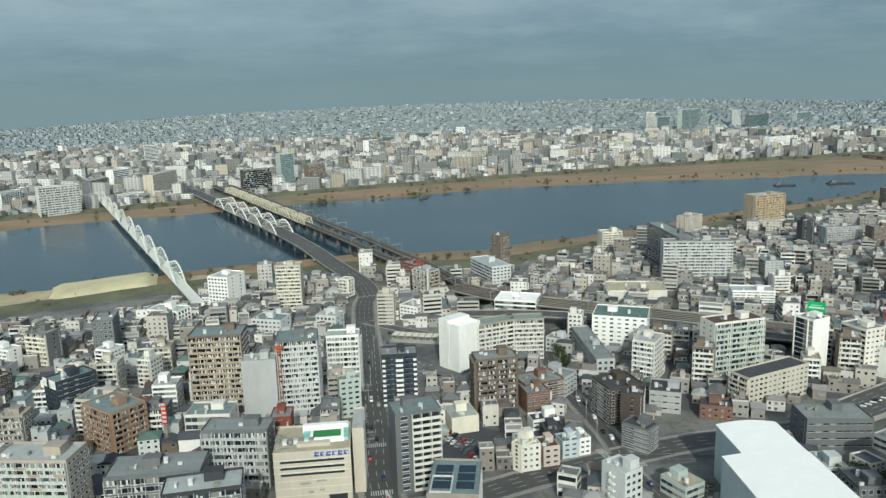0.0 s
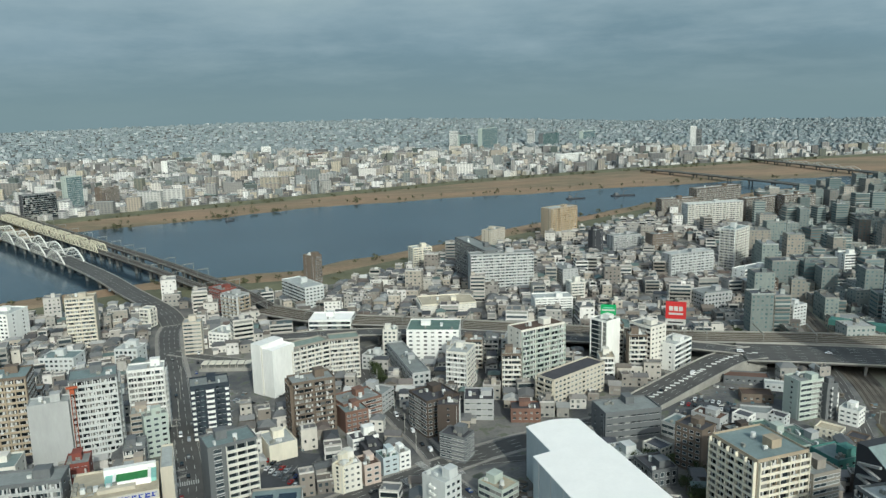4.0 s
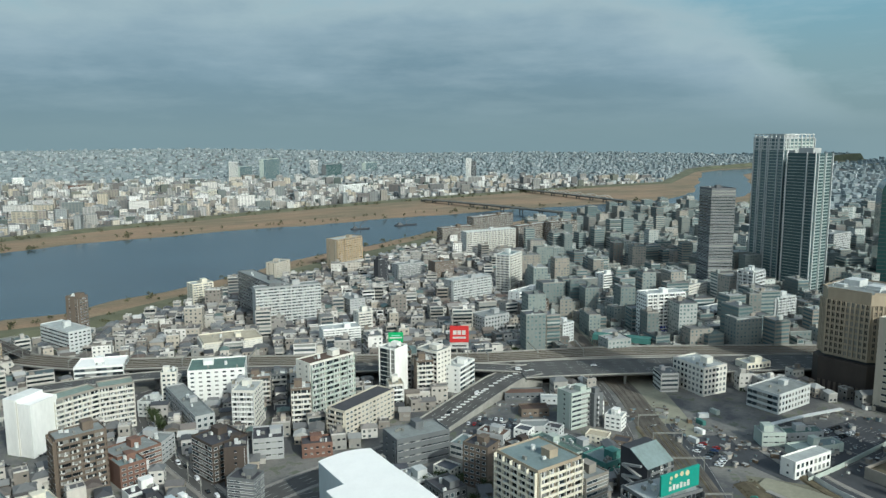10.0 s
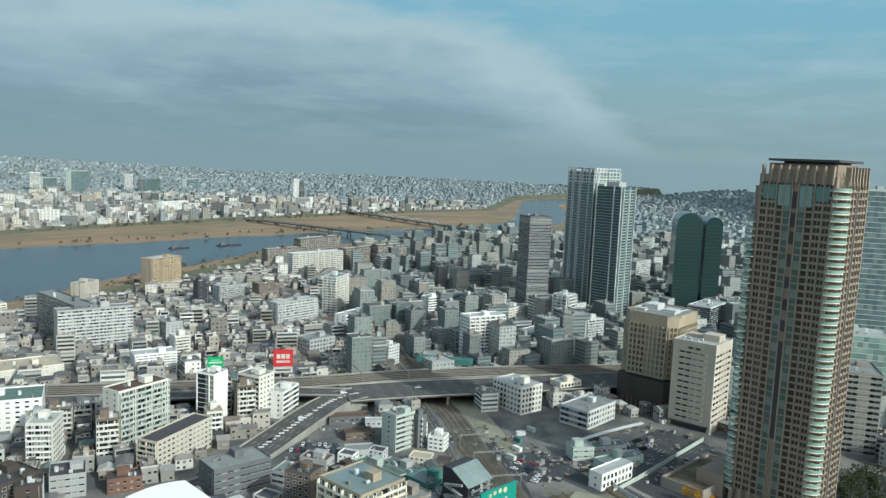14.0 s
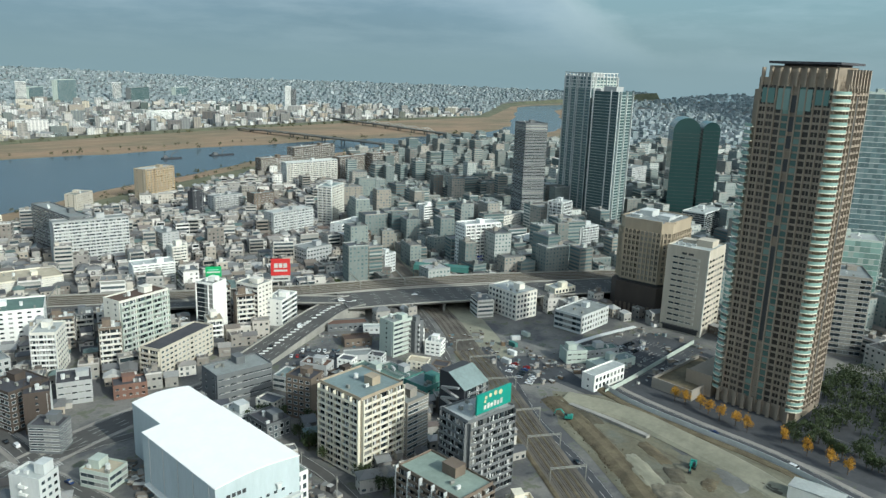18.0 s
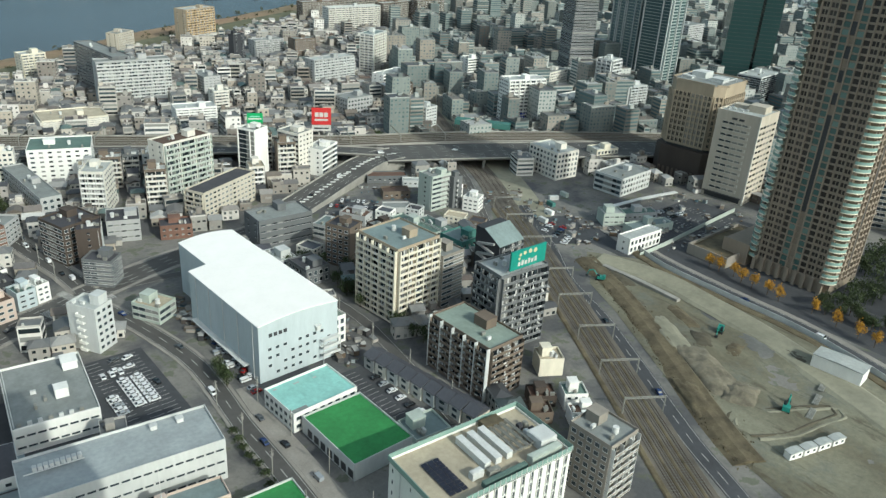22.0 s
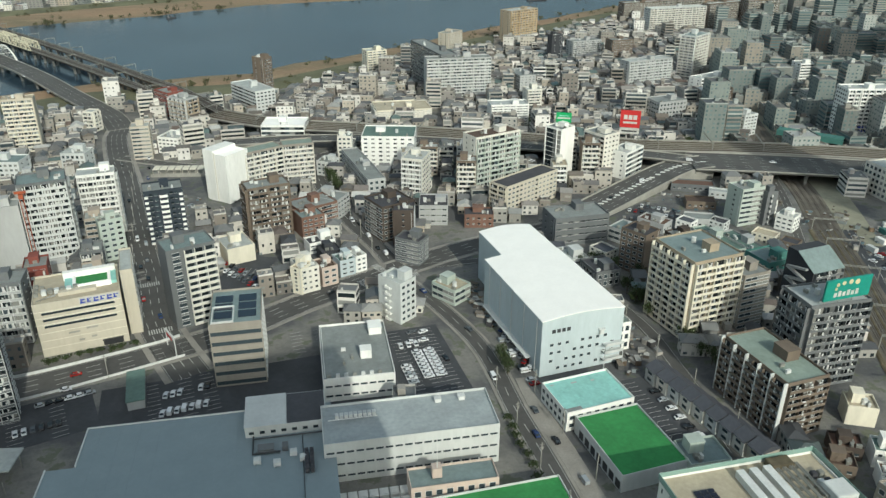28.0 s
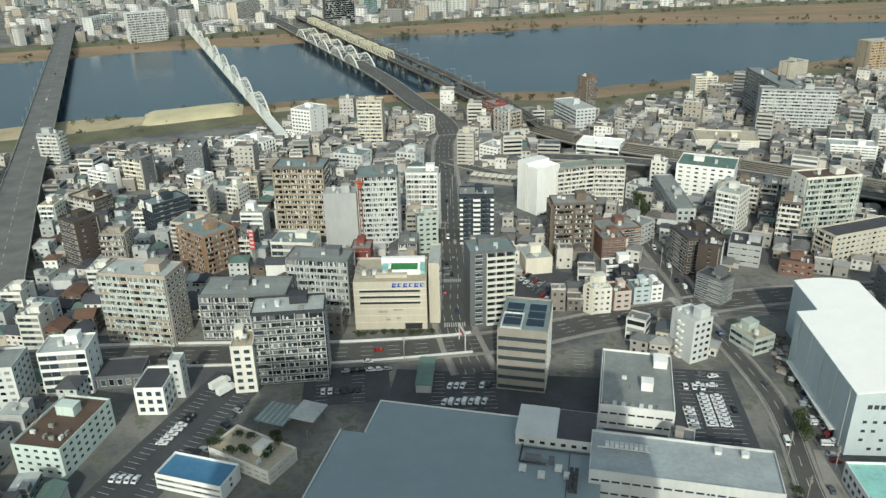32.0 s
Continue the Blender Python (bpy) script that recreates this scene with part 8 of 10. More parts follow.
# low sheds inside the bend of the ramp
for lab, x, y, yaw, w, d, h, wall, ro in (("long low shed with a rusty brown roof", 284, 380, -28, 26, 10, 5, "dgrey", "rust"), ("low shed with a dark brown roof", 272, 354, -25, 17, 10, 5, "brown", "brown"), ("low shed with a white sheet roof", 296, 362, -35, 20, 7, 4.5, "lgrey", "lgrey"),
                                          ("small white two-storey rail office", 303, 334, -60, 9, 8, 8, "white", "lgrey"), ("low grey rail workers hut", 318, 352, -62, 10, 5, 3.5, "greygreen", "teal"), ("low grey store shed", 255, 330, -28, 16, 10, 6, "grey", "grey")):
    block("workshop", lab, x, y, yaw, w, d, h, max(1, int(h / 3.5)), wall, "small", "small", roof=ro, gear=0)
# workshops, flats and houses between the ramp, the warehouse and the tracks
for nm, lab, x, y, yaw, w, d, h, fl, wall, fr, ri, ro in (
        ("stair_block", "slim dark grey stair block beside the office", 292, 323, -87, 8, 7, 20, 6, "dgrey", "stair", "stair", "grey"),
        ("office_block", "small white two-storey office beside the lane", 299, 312, -62, 10, 9, 9, 3, "white", "punch", "punch", "lgrey"),
        ("workshop", "long low workshop with a teal metal roof", 246, 301, -86, 32, 9, 6.5, 2, "greygreen", "small", "small", "teal"),
        ("workshop", "low workshop with a faded teal roof", 258, 296, -86, 27, 9, 5.4, 1, "grey", "small", "small", "teal"),
        ("workshop", "teal-walled workshop beside the cream tower", 254, 272, -85, 16, 15, 9, 2, "teal", "small", "small", "bluegrey"),
        ("house", "small cream house with a pale roof", 275, 300, -58, 12, 9, 6.2, 2, "cream", "small", "small", "tan"),
        ("house", "small brown house with a dark roof", 281, 288, -60, 9, 8, 6, 2, "brown", "small", "small", "dark"),
        ("workshop", "low grey workshop with a flat grey roof", 208, 322, -62, 21, 14, 8, 2, "grey", "ribbon", "punch", "bluegrey"),
        ("workshop", "low white workshop beside the warehouse", 164, 306, -88, 15, 12, 7, 2, "lgrey", "small", "ribbon", "lgrey"),
        ("workshop", "dark low workshop with a black roof", 170, 287, -88, 16, 13, 9, 2, "dgrey", "punch", "punch", "dark"),
        ("house", "small off-white house with a tiled roof", 184, 309, -70, 11, 9, 6, 2, "offwhite", "small", "small", "tile"),
        ("workshop", "grey shed with a rusty roof beside the ramp", 229, 334, -60, 16, 10, 6, 1, "grey", "small", "small", "rust"),
        ("house", "small white house below the ramp", 244, 326, -62, 9, 8, 7, 2, "white", "small", "small", "tile"),
        ("house", "small grey house below the ramp", 262, 322, -60, 9, 8, 6, 2, "lgrey", "small", "small", "dark"),
        ("office_block", "brown tiled block between workshops", 222, 300, -84, 10, 12, 13, 4, "dbrown", "punch", "punch", "grey"),
        ("workshop", "low shed with a grey sheet roof", 232, 282, -86, 12, 14, 6, 1, "lgrey", "small", "small", "grey"),
        ("house", "small white house among workshops", 231, 262, -86, 10, 9, 7, 2, "white", "small", "small", "tile"),
        ("house", "small dark house among workshops", 264, 256, -62, 9, 8, 6, 2, "dbrown", "small", "small", "dark")):
    block(nm, lab, x, y, yaw, w, d, h, fl, wall, fr, ri, roof=ro, gear=0 if nm == "house" else 1)
db = thing("apartment_block", 250, 240, 0, -86, "dark apartment block with zigzag stairs and a sloping grey roof", "building", "city blocks")
keep(250, 240, -86, 17, 18)
put("wall", shape("wall", *prism([(-8, -0.5), (8, -0.5), (8, 20), (-2, 26), (-8, 26)], -8.5, 8.5)), WALL["dark"], db)
put("roof", shape("roof", *prism([(-2.1, 26.05), (8.4, 19.75), (8.4, 20.15), (-2.1, 26.45)], -8.9, 8.9)), ROOF["bluegrey"], db)
for k in range(7):
    put("stair_flight", cached(("zig", k % 2), lambda: shape("stair_flight", *prism([(-6, 0), (5, 2.6), (5, 3.6), (-6, 1.0)] if k % 2 == 0 else [(-6, 2.6), (5, 0), (5, 1.0), (-6, 3.6)], -9.9, -8.5))), WALL["grey"], db, pose(0, 0, 1 + k * 2.7))
for k in range(7):
    put("balcony", cached("dbb", lambda: row_mesh("balc", 16.4, 2.7, 3)), [WALL["dgrey"], GLASS, FRAME], db, pose(0, 0, 0, 0, 0, 90) @ pose(0, -8, 1 + k * 2.7))
tagged(put("parking_lot", shape("parking_lot", *sweep([(232, 362), (252, 345)], bar(-7, 7, -0.3, 0.12), 6)), LOT), "small asphalt car park below the ramp", "parking lot", kind="structure")
# grove beside the brown tower
r_ = random.Random(31)
V_, F_ = [], []
for k in range(120):
    cx_, cy_, hh = r_.uniform(368, 470), r_.uniform(74, 134), r_.uniform(7, 12)
    if abs(cx_ - 390) < 25 and cy_ > 122 or cx_ < 358 + (134 - cy_) * 0.3:
        continue
    tv, tf = tube([(cx_, cy_, 0), (cx_ + 0.2, cy_, hh * 0.6)], 0.2, 5)
    n_ = len(V_)
    V_ += [tuple(q) for q in tv]
    F_ += [tuple(i + n_ for i in q) for q in tf]
    for j in range(150):
        a_, b_, rr = r_.uniform(0, 6.28), r_.gauss(0, 1), r_.random() ** 0.5
        c_ = Vector((cx_ + math.cos(a_) * rr * hh * 0.38, cy_ + math.sin(a_) * rr * hh * 0.38, hh * 0.68 + b_ * hh * 0.14))
        q_ = Euler((r_.uniform(0, 3), r_.uniform(0, 3), a_)).to_matrix()
        s_, n_ = r_.uniform(0.25, 0.55), len(V_)
        V_ += [tuple(c_ + q_ @ Vector(p)) for p in ((-s_, -s_ * 0.6, 0), (s_, -s_ * 0.5, 0.1), (s_, s_ * 0.7, 0), (-s_ * 0.8, s_ * 0.6, 0.1))]
        F_.append((n_, n_ + 1, n_ + 2, n_ + 3))
me = bpy.data.meshes.new("grove")
me.from_pydata(V_, [], F_)
tagged(put("grove", me, LEAF), "dark green grove of park trees", "trees", kind="stuff")

tagged(put("brush_verge", shape("brush_verge", *sweep([(336, 222, 0.2), (327.5, 198, 0.2), (325, 159, 0.2), (324, 123, 0.2), (318, 91, 0.2), (302, 40, 0.2)], [(-3.2, -0.3), (3.2, -0.3), (2.4, 0.7), (0.3, 1.0), (-2.0, 0.6)], 3)), BRUSH), "brown overgrown verge along the hoarding", "brush", kind="structure")

# pipes and machines on the low white office
rp = thing("roof_machines", 43.5, 247.7, 9.05, -96.8, "white pipes and machines along the office roof edge", "roof machines")
put("pipe", shape("pipe", *tube([(18.6, -12.3, 0.5), (18.6, 12.3, 0.5)], 0.22, 6)), RAIL, rp)
put("pipe", shape("pipe", *tube([(-18.6, -12.3, 0.4), (17.6, -12.3, 0.4)], 0.18, 6)), RAIL, rp)
for k in range(7):
    put("machine", cached("rmach", lambda: slab_mesh("machine", [(-0.5, 0.5, -0.7, 0.7, 0, 1.3), (-0.35, 0.35, -0.5, 0.5, 1.3, 1.45)])), RAIL if k % 3 else STEEL, rp, pose(17.4, -12.3 + 1.5 + k * 3.09, 0))
    put("pipe_leg", cached("rleg", lambda: slab_mesh("pipe_leg", [(-0.1, 0.1, -0.1, 0.1, 0, 0.6)])), STEEL, rp, pose(-18.6 + 1 + k * 5.01, -12.3, 0))
put("roof_cabin", slab_mesh("roof_cabin", [(-15.6, -9.6, 6.3, 11.3, 0, 3.0), (-15.8, -9.4, 6.1, 11.5, 3.0, 3.2)]), WALL["white"], rp)

# tan screens on the balconies of the pale tower
ts_ = thing("balcony_screens", -163.6, 281.3, 0, -4.0, "tan tiled screens on lower balconies of the pale tower", "screens")
r_ = random.Random(5)
for k in range(11):
    for i in range(6):
        if r_.random() < (0.75 if k < 5 else 0.12):
            put("tan_screen", cached("tscr", lambda: slab_mesh("tan_screen", [(0.15, 5.03, -0.06, 0.02, 0.1, 1.1)])), WALL["tan"], ts_, pose(-15.60 + i * 5.23, -9.27, 0.62 + 2.900 * k))

# ---- parking lots, cars, trees, poles ----
LOTN = [0]


def lot(x, y, yaw, w, d, label, lines=0):
    LOTN[0] += 1
    keep(x, y, yaw, w, d)
    r = tagged(put("parking_lot", slab_mesh("parking_lot", [(-w / 2, w / 2, -d / 2, d / 2, -0.3, 0.05 - 0.004 * LOTN[0])]), LOT, m=pose(x, y, 0, 0, 0, yaw)), label, "parking lot", kind="structure")
    if lines:
        n = int(d / 2.6)
        q = [(s, s + 5, -d / 2 + 1 + k * 2.6, -d / 2 + 1.14 + k * 2.6, 0.052, 0.062) for k in range(n) for s in lines]
        put("bay_lines", slab_mesh("bay_lines", q), PAINT, r)["kind"] = "stuff"


lot(70, 246, 0, 26, 50, "dark asphalt car park full of white cars", (-9, -1, 5))
lot(-22, 249, 6, 34, 26, "dark asphalt car park in front of the factory", (-12, 0, 8))
lot(-120, 213, -12, 24, 80, "asphalt works yard with parked cars", (-9, 4))
lot(-68, 249, 12, 34, 26, "asphalt car park beside the charcoal tower", (-12, 2))
lot(143, 190, 0, 13, 40, "asphalt car park beside the workshop", (-5,))
lot(0, 240, 0, 100, 44, "dark asphalt yard between the factory and the road", ())
lot(320, 262, 60, 40, 34, "gravelly car park beside the tracks", ())
lot(410, 229, 0, 54, 40, "dark asphalt car park below the towers", (-20, -8, 6))
lot(352, 236, 0, 60, 44, "asphalt yard among low sheds", ())
lot(8, 344, 62, 40, 20, "small asphalt car park behind the striped tower", (-5, 1))
# added dark sheet: its tone stands for the shadow over the park
lot(425, 95, 0, 100, 90, "dark asphalt sheet standing for the shaded park beside the brown tower", ())
lot(356, 134, 0, 36, 156, "dark paved forecourt along the brown tower", ())
lot(28, 275, 0, 28, 20, "asphalt yard with white bay lines beside the solar office", (-6, 4))
lot(-14, 440, 8, 60, 40, "open asphalt yard behind the windowless tower", ())


keep(352, 160, 90, 210, 60)
keep(345, 300, -62, 120, 56)
keep(110, 300, 90, 60, 22)
keep(-105, 222, 0, 100, 82)
keep(88, 190, 90, 110, 16)
keep(380, 252, -62, 150, 90)
keep(206, 152, 58, 80, 34)
keep(186, 128, 58, 40, 24)
keep(117, 359, 0, 14, 14)
keep(195, 320, -20, 44, 22)
keep(216, 327, -20, 50, 28)
keep(203, 279, 0, 18, 18)
keep(425, 120, 0, 130, 120)
keep(243, 350, -25, 50, 70)
keep(400, 290, -55, 90, 50)
keep(440, 225, -62, 60, 40)
keep(80, 190, 90, 90, 30)
keep(322, 250, 60, 80, 50)
keep(45, 313, 30, 60, 20)
keep(27, 281, -6, 34, 34)
keep(-14, 490, -20, 62, 44)
keep(2, 468, 0, 40, 26)
keep(277, 309, -62, 24, 20)


def car_mesh(kind):
    if kind == "van":
        prof = [(-2.1, 0.35), (2.1, 0.35), (2.15, 0.9), (1.75, 1.15), (1.15, 1.9), (-2.1, 1.95)]
        win = [(1.0, 1.72, 1.2, 1.78), (-1.9, 0.8, 1.2, 1.75)]
    else:
        prof = [(-2.1, 0.32), (2.1, 0.32), (2.15, 0.75), (1.2, 0.92), (0.55, 1.42), (-1.0, 1.45), (-1.75, 0.98), (-2.15, 0.9)]
        win = [(-1.2, 0.75, 0.98, 1.36)]
    body = shape("car_body", *prism(prof, -0.85, 0.85))
    bm = bmesh.new()
    bm.from_mesh(body)
    bmesh.ops.bevel(bm, geom=[e for e in bm.edges], offset=0.07, segments=1, affect="EDGES")
    bm.to_mesh(body)
    bm.free()
    q = [(x0, x1, s * 0.855 - 0.01, s * 0.855 + 0.01, z0, z1) for x0, x1, z0, z1 in win for s in (-1, 1)]
    vf = [box_vf(*b) for b in q]
    if kind == "van":
        vf.append(([(1.8, -0.7, 1.18), (1.8, 0.7, 1.18), (1.22, 0.7, 1.86), (1.22, -0.7, 1.86)], [(0, 1, 2, 3)]))
    else:
        vf.append(([(1.24, -0.72, 0.95), (1.24, 0.72, 0.95), (0.62, 0.66, 1.42), (0.62, -0.66, 1.42)], [(0, 1, 2, 3)]))
        vf.append(([(-1.78, -0.7, 1.02), (-1.78, 0.7, 1.02), (-1.07, 0.66, 1.46), (-1.07, -0.66, 1.46)], [(3, 2, 1, 0)]))
    return body, shape("car_window", *merge(*vf))


wheel = shape("wheel", *tube([(0, -0.1, 0.31), (0, 0.1, 0.31)], 0.31, 10))
CARS = {}
for kind in ("car", "van"):
    body, glassy = car_mesh(kind)
    for key in CAR:
        if kind == "van" and key not in ("white", "silver"):
            continue
        c = tagged(put("parked_car" if kind == "car" else "parked_van", body, CAR[key], m=pose(0, 0, 0)), "%s %s parked on asphalt" % (key, "saloon car" if kind == "car" else "delivery van"), kind, "parked cars")
        put("window", glassy, DGLASS, c)
        for x in (-1.35, 1.35):
            for s in (-1, 1):
                put("wheel", wheel, RUBBER, c, pose(x, s * 0.78, 0))
        CARS[kind, key] = c
USED = set()
rnd = random.Random(11)


def car(x, y, yaw, kind="car", key=None, z=0.06):
    key = key or rnd.choice(("white", "white", "silver", "black", "grey", "white", "silver", "white", "grey", "black", "blue", "red"))
    if kind == "van" and key not in ("white", "silver"):
        key = "white"
    k = (kind, key)
    m = pose(x, y, z, 0, 0, yaw + rnd.uniform(-2, 2))
    if k in USED:
        copy_thing(CARS[k], m)
    else:
        USED.add(k)
        CARS[k].matrix_basis = m


for col, x in enumerate((69.2, 74.2)):
    for k in range(11):
        if rnd.random() < 0.93:
            car(x, 234 + k * 2.55, 180 * col, "car", "white")
for k in range(5):
    car(62.5, 232 + k * 2.7, 0, "car", rnd.choice(("white", "silver")))
    if k < 3:
        car(64 + k * 3.2, 258, 90, "car", "white")
for k in range(8):
    car(229 + k * 2.6, 360 - k * 2.3, 50, "car", z=0.14)
    if k % 3:
        car(237 + k * 2.4, 366 - k * 2.2, 50, "car", z=0.14)
bl = [dashes([(103.5 + 0.02 * k, 216 + 2.9 * k), (108.3 + 0.02 * k, 216 + 2.9 * k)], 0, 0.09, 4, 0, 0.07) for k in range(13)]
tagged(put("bay_lines", shape("bay_lines", *merge(*bl)), PAINT), "white parking bay lines beside the warehouse", "road paint", kind="structure")
for k in (0, 1, 3, 4, 7, 8, 11):
    car(105.8, 217.4 + 2.9 * k, 2, "van" if k % 4 == 3 else "car")
car(79, 244, 95, "car", "black")
car(76, 266, 20, "car", "white")
car(71, 267, 25, "car", "grey")
for k in range(7):
    car(-28 + k * 2.5, 240 + k * 0.3, 78, "van" if k % 2 else "car", "white")
    if k in (0, 1, 2, 5, 6):
        car(-27 + k * 2.5, 251 + k * 0.3, 80)
for k in range(7):
    car(-125 + k * 0.6, 207 + k * 2.7, 0, "car", "white" if k < 5 else None)
    car(-108.5 + k * 0.7, 205 + k * 4.6, 150)
    if k < 4:
        car(-133 + k * 2.6, 188, 90, "car", "white")
for k in range(6):
    car(-76 + k * 2.7, 243 + k * 0.5, 100, "car", rnd.choice(("black", "grey", "white")))
    car(-70 + k * 3.2, 258 + k * 0.6, 15)
for k in range(8):
    if k != 4:
        car(108.6, 228 + k * 4.2, 30)
for k in range(14):
    car(308 + (k % 5) * 3.6 + k // 5 * 2, 246 + (k // 5) * 9 + (k % 5) * 1.6, 115)
    if k < 12:
        car(392 + (k % 6) * 3.2, 236 + (k // 6) * 9, 90, "car", rnd.choice(("white", "silver", "black")))
for k in range(5):
    car(147, 178 + k * 5.4, 0)
for x, y, w in ((-30, 312, 98), (-40, 365, 96), (-43, 400, 276), (-50, 460, 98), (-58, 530, 276), (-150, 263, 5), (-105, 272, 185), (-60, 275, 12), (10, 298, 30), (45, 312, 205), (75, 322, 20), (94.4, 190, 90), (92.5, 226, 270), (95, 262, 105), (86, 300, 285),
                (79, 345, 95), (71, 392, 277), (63, 440, 100), (258, 176, 60), (231, 128, 240), (333, 150, 88), (329, 110, 265), (140, 345, 15), (-95, 268, 8), (-200, 258, 8), (150, 348, 195)):
    car(x, y, w, rnd.choice(("car", "car", "van")), z=0.2)
for x, y, z, w in ((-100, 676, 3.5, 116), (-130, 740, 6.1, 296), (-160, 810, 6.9, 116), (-210, 912, 7.3, 298), (-260, 1000, 7.3, 118), (-420, 607, 9.1, 118), (-470, 700, 9.1, 298), (-380, 536, 9.1, 118), (-540, 830, 9.1, 118), (240, 424, 8.1, 340), (300, 408, 8.1, 340), (350, 388, 8.1, 330), (200, 437, 8.1, 340), (255, 391, 4.5, 30), (225, 375, 2.8, 30)):
    car(x, y, w, rnd.choice(("car", "van")), z=z)


for k in range(16):
    car(-2 + (k % 8) * 2.0 + k // 8 * 3, 352 - (k % 8) * 3.4 + k // 8 * 5, 60)
for k in range(12):
    car(-6 + rnd.uniform(-10, 25), 425 + rnd.uniform(-12, 18), rnd.choice((5, 95, 185)))
for k in range(4):
    car(99.5 + rnd.uniform(-0.3, 0.3), 146 + k * 19 + rnd.uniform(-1, 1), 92, rnd.choice(("car", "van")), z=0.2)
for k in range(5):
    x, y = 322 + (k % 5) * 11 + rnd.uniform(-4, 4), 270 + (k % 5) * 8 + rnd.uniform(-5, 5)
    ct = tagged(put("container", cached("cont", lambda: slab_mesh("container", [(-3, 3, -1.2, 1.2, 0, 2.6), (-3.05, 3.05, -1.25, -1.2, 0, 2.6), (-2.9, 2.9, -1.1, 1.1, 2.6, 2.66)])), WALL[rnd.choice(("white", "lgrey", "teal", "greygreen"))], m=pose(x, y, 0.06, 0, 0, 120 + rnd.uniform(-50, 50))), "pale storage container on bare railway ground", "container", "storage containers")


ROADCARS = [(x, 250 + (x + 240) * 0.105 + s, 6 + 180 * (s > 0)) for x in range(-230, -60, 24) for s in (-3, 3)]
for x, y, w in ROADCARS[::2] + [(-36.5 - 0.13 * k * 3, 330 + k * 21, 97 if k % 2 else 277) for k in range(11)] + [(76 - k * 1.0, 352 + k * 17, 97) for k in range(7)]:
    car(x + rnd.uniform(-1, 1), y, w, rnd.choice(("car", "car", "van")), z=0.2)


def box_truck(x, y, yaw, length, label):
    t = thing("truck", x, y, 0.06, yaw, label, "truck", "trucks")
    put("box", slab_mesh("box", [(-length / 2, length / 2 - 2, -1.2, 1.2, 0.9, 3.4)]), WALL["white"], t)
    put("cab", shape("cab", *prism([(length / 2 - 1.9, 0.6), (length / 2, 0.6), (length / 2, 1.5), (length / 2 - 0.3, 2.6), (length / 2 - 1.9, 2.7)], -1.1, 1.1)), CAR["white"], t)
    put("chassis", slab_mesh("chassis", [(-length / 2, length / 2, -0.5, 0.5, 0.5, 0.88)]), DFRAME, t)
    for u in (-length / 2 + 1.2, length / 2 - 1.0):
        for s in (-1, 1):
            put("wheel", wheel, RUBBER, t, pose(u, s * 1.0, 0, 0, 0, 0) @ Matrix.Scale(1.5, 4))


box_truck(-118, 244, 60, 9, "white bus-like truck parked in the works yard")
box_truck(-114, 240, 60, 8, "white box truck parked in the works yard")
box_truck(146, 170, 90, 6, "white box truck parked beside the turf roof")
sh = thing("shed", -37.3, 256, 0, 2, "long grey-green trailer-like shed in the yard", "shed")
put("wall", slab_mesh("wall", [(-3, 3, -10, 10, 0, 3.6)]), WALL["grey"], sh)
put("roof", slab_mesh("roof", [(-3.3, 3.3, -10.3, 10.3, 3.6, 3.9)]), ROOF["teal"], sh)
can = thing("canopy", -82, 221, 0, -14, "white steel canopy over the works yard", "canopy")
put("roof", slab_mesh("roof", [(-11, 1, -7, 5, 5.0, 5.5)]), ROOF["bluegrey"], can)
put("upper_roof", slab_mesh("upper_roof", [(1.05, 11, -3, 8, 6.2, 6.7), (1.05, 1.3, -3, 5, 5.0, 6.2)]), ROOF["lgrey"], can)
for k in range(6):
    put("roof_rib", cached("crib", lambda: slab_mesh("roof_rib", [(-0.06, 0.06, -5.9, 5.9, 0, 0.12)])), RAIL, can, pose(-10 + k * 2.1, -1, 5.5))
for sx in (-10, 10):
    for sy in (-6, 6):
        put("post", cached("cpost", lambda: shape("post", *tube([(0, 0, 0), (0, 0, 5)], 0.2, 6))), STEEL, can, pose(sx, sy, 0))
portal = thing("sign_gantry", -25, 283, 0, 20, "white steel sign gantry over the road", "gantry")
put("frame", shape("frame", *merge(tube([(0, -5, 0), (0, -5, 8)], 0.25, 6), tube([(0, 5, 0), (0, 5, 8)], 0.25, 6), box_vf(-0.3, 0.3, -5, 5, 7.4, 8.2))), RAIL, portal)
put("plate", slab_mesh("plate", [(-0.4, -0.32, -3, 3, 6.0, 7.4)]), SIGNR, portal)


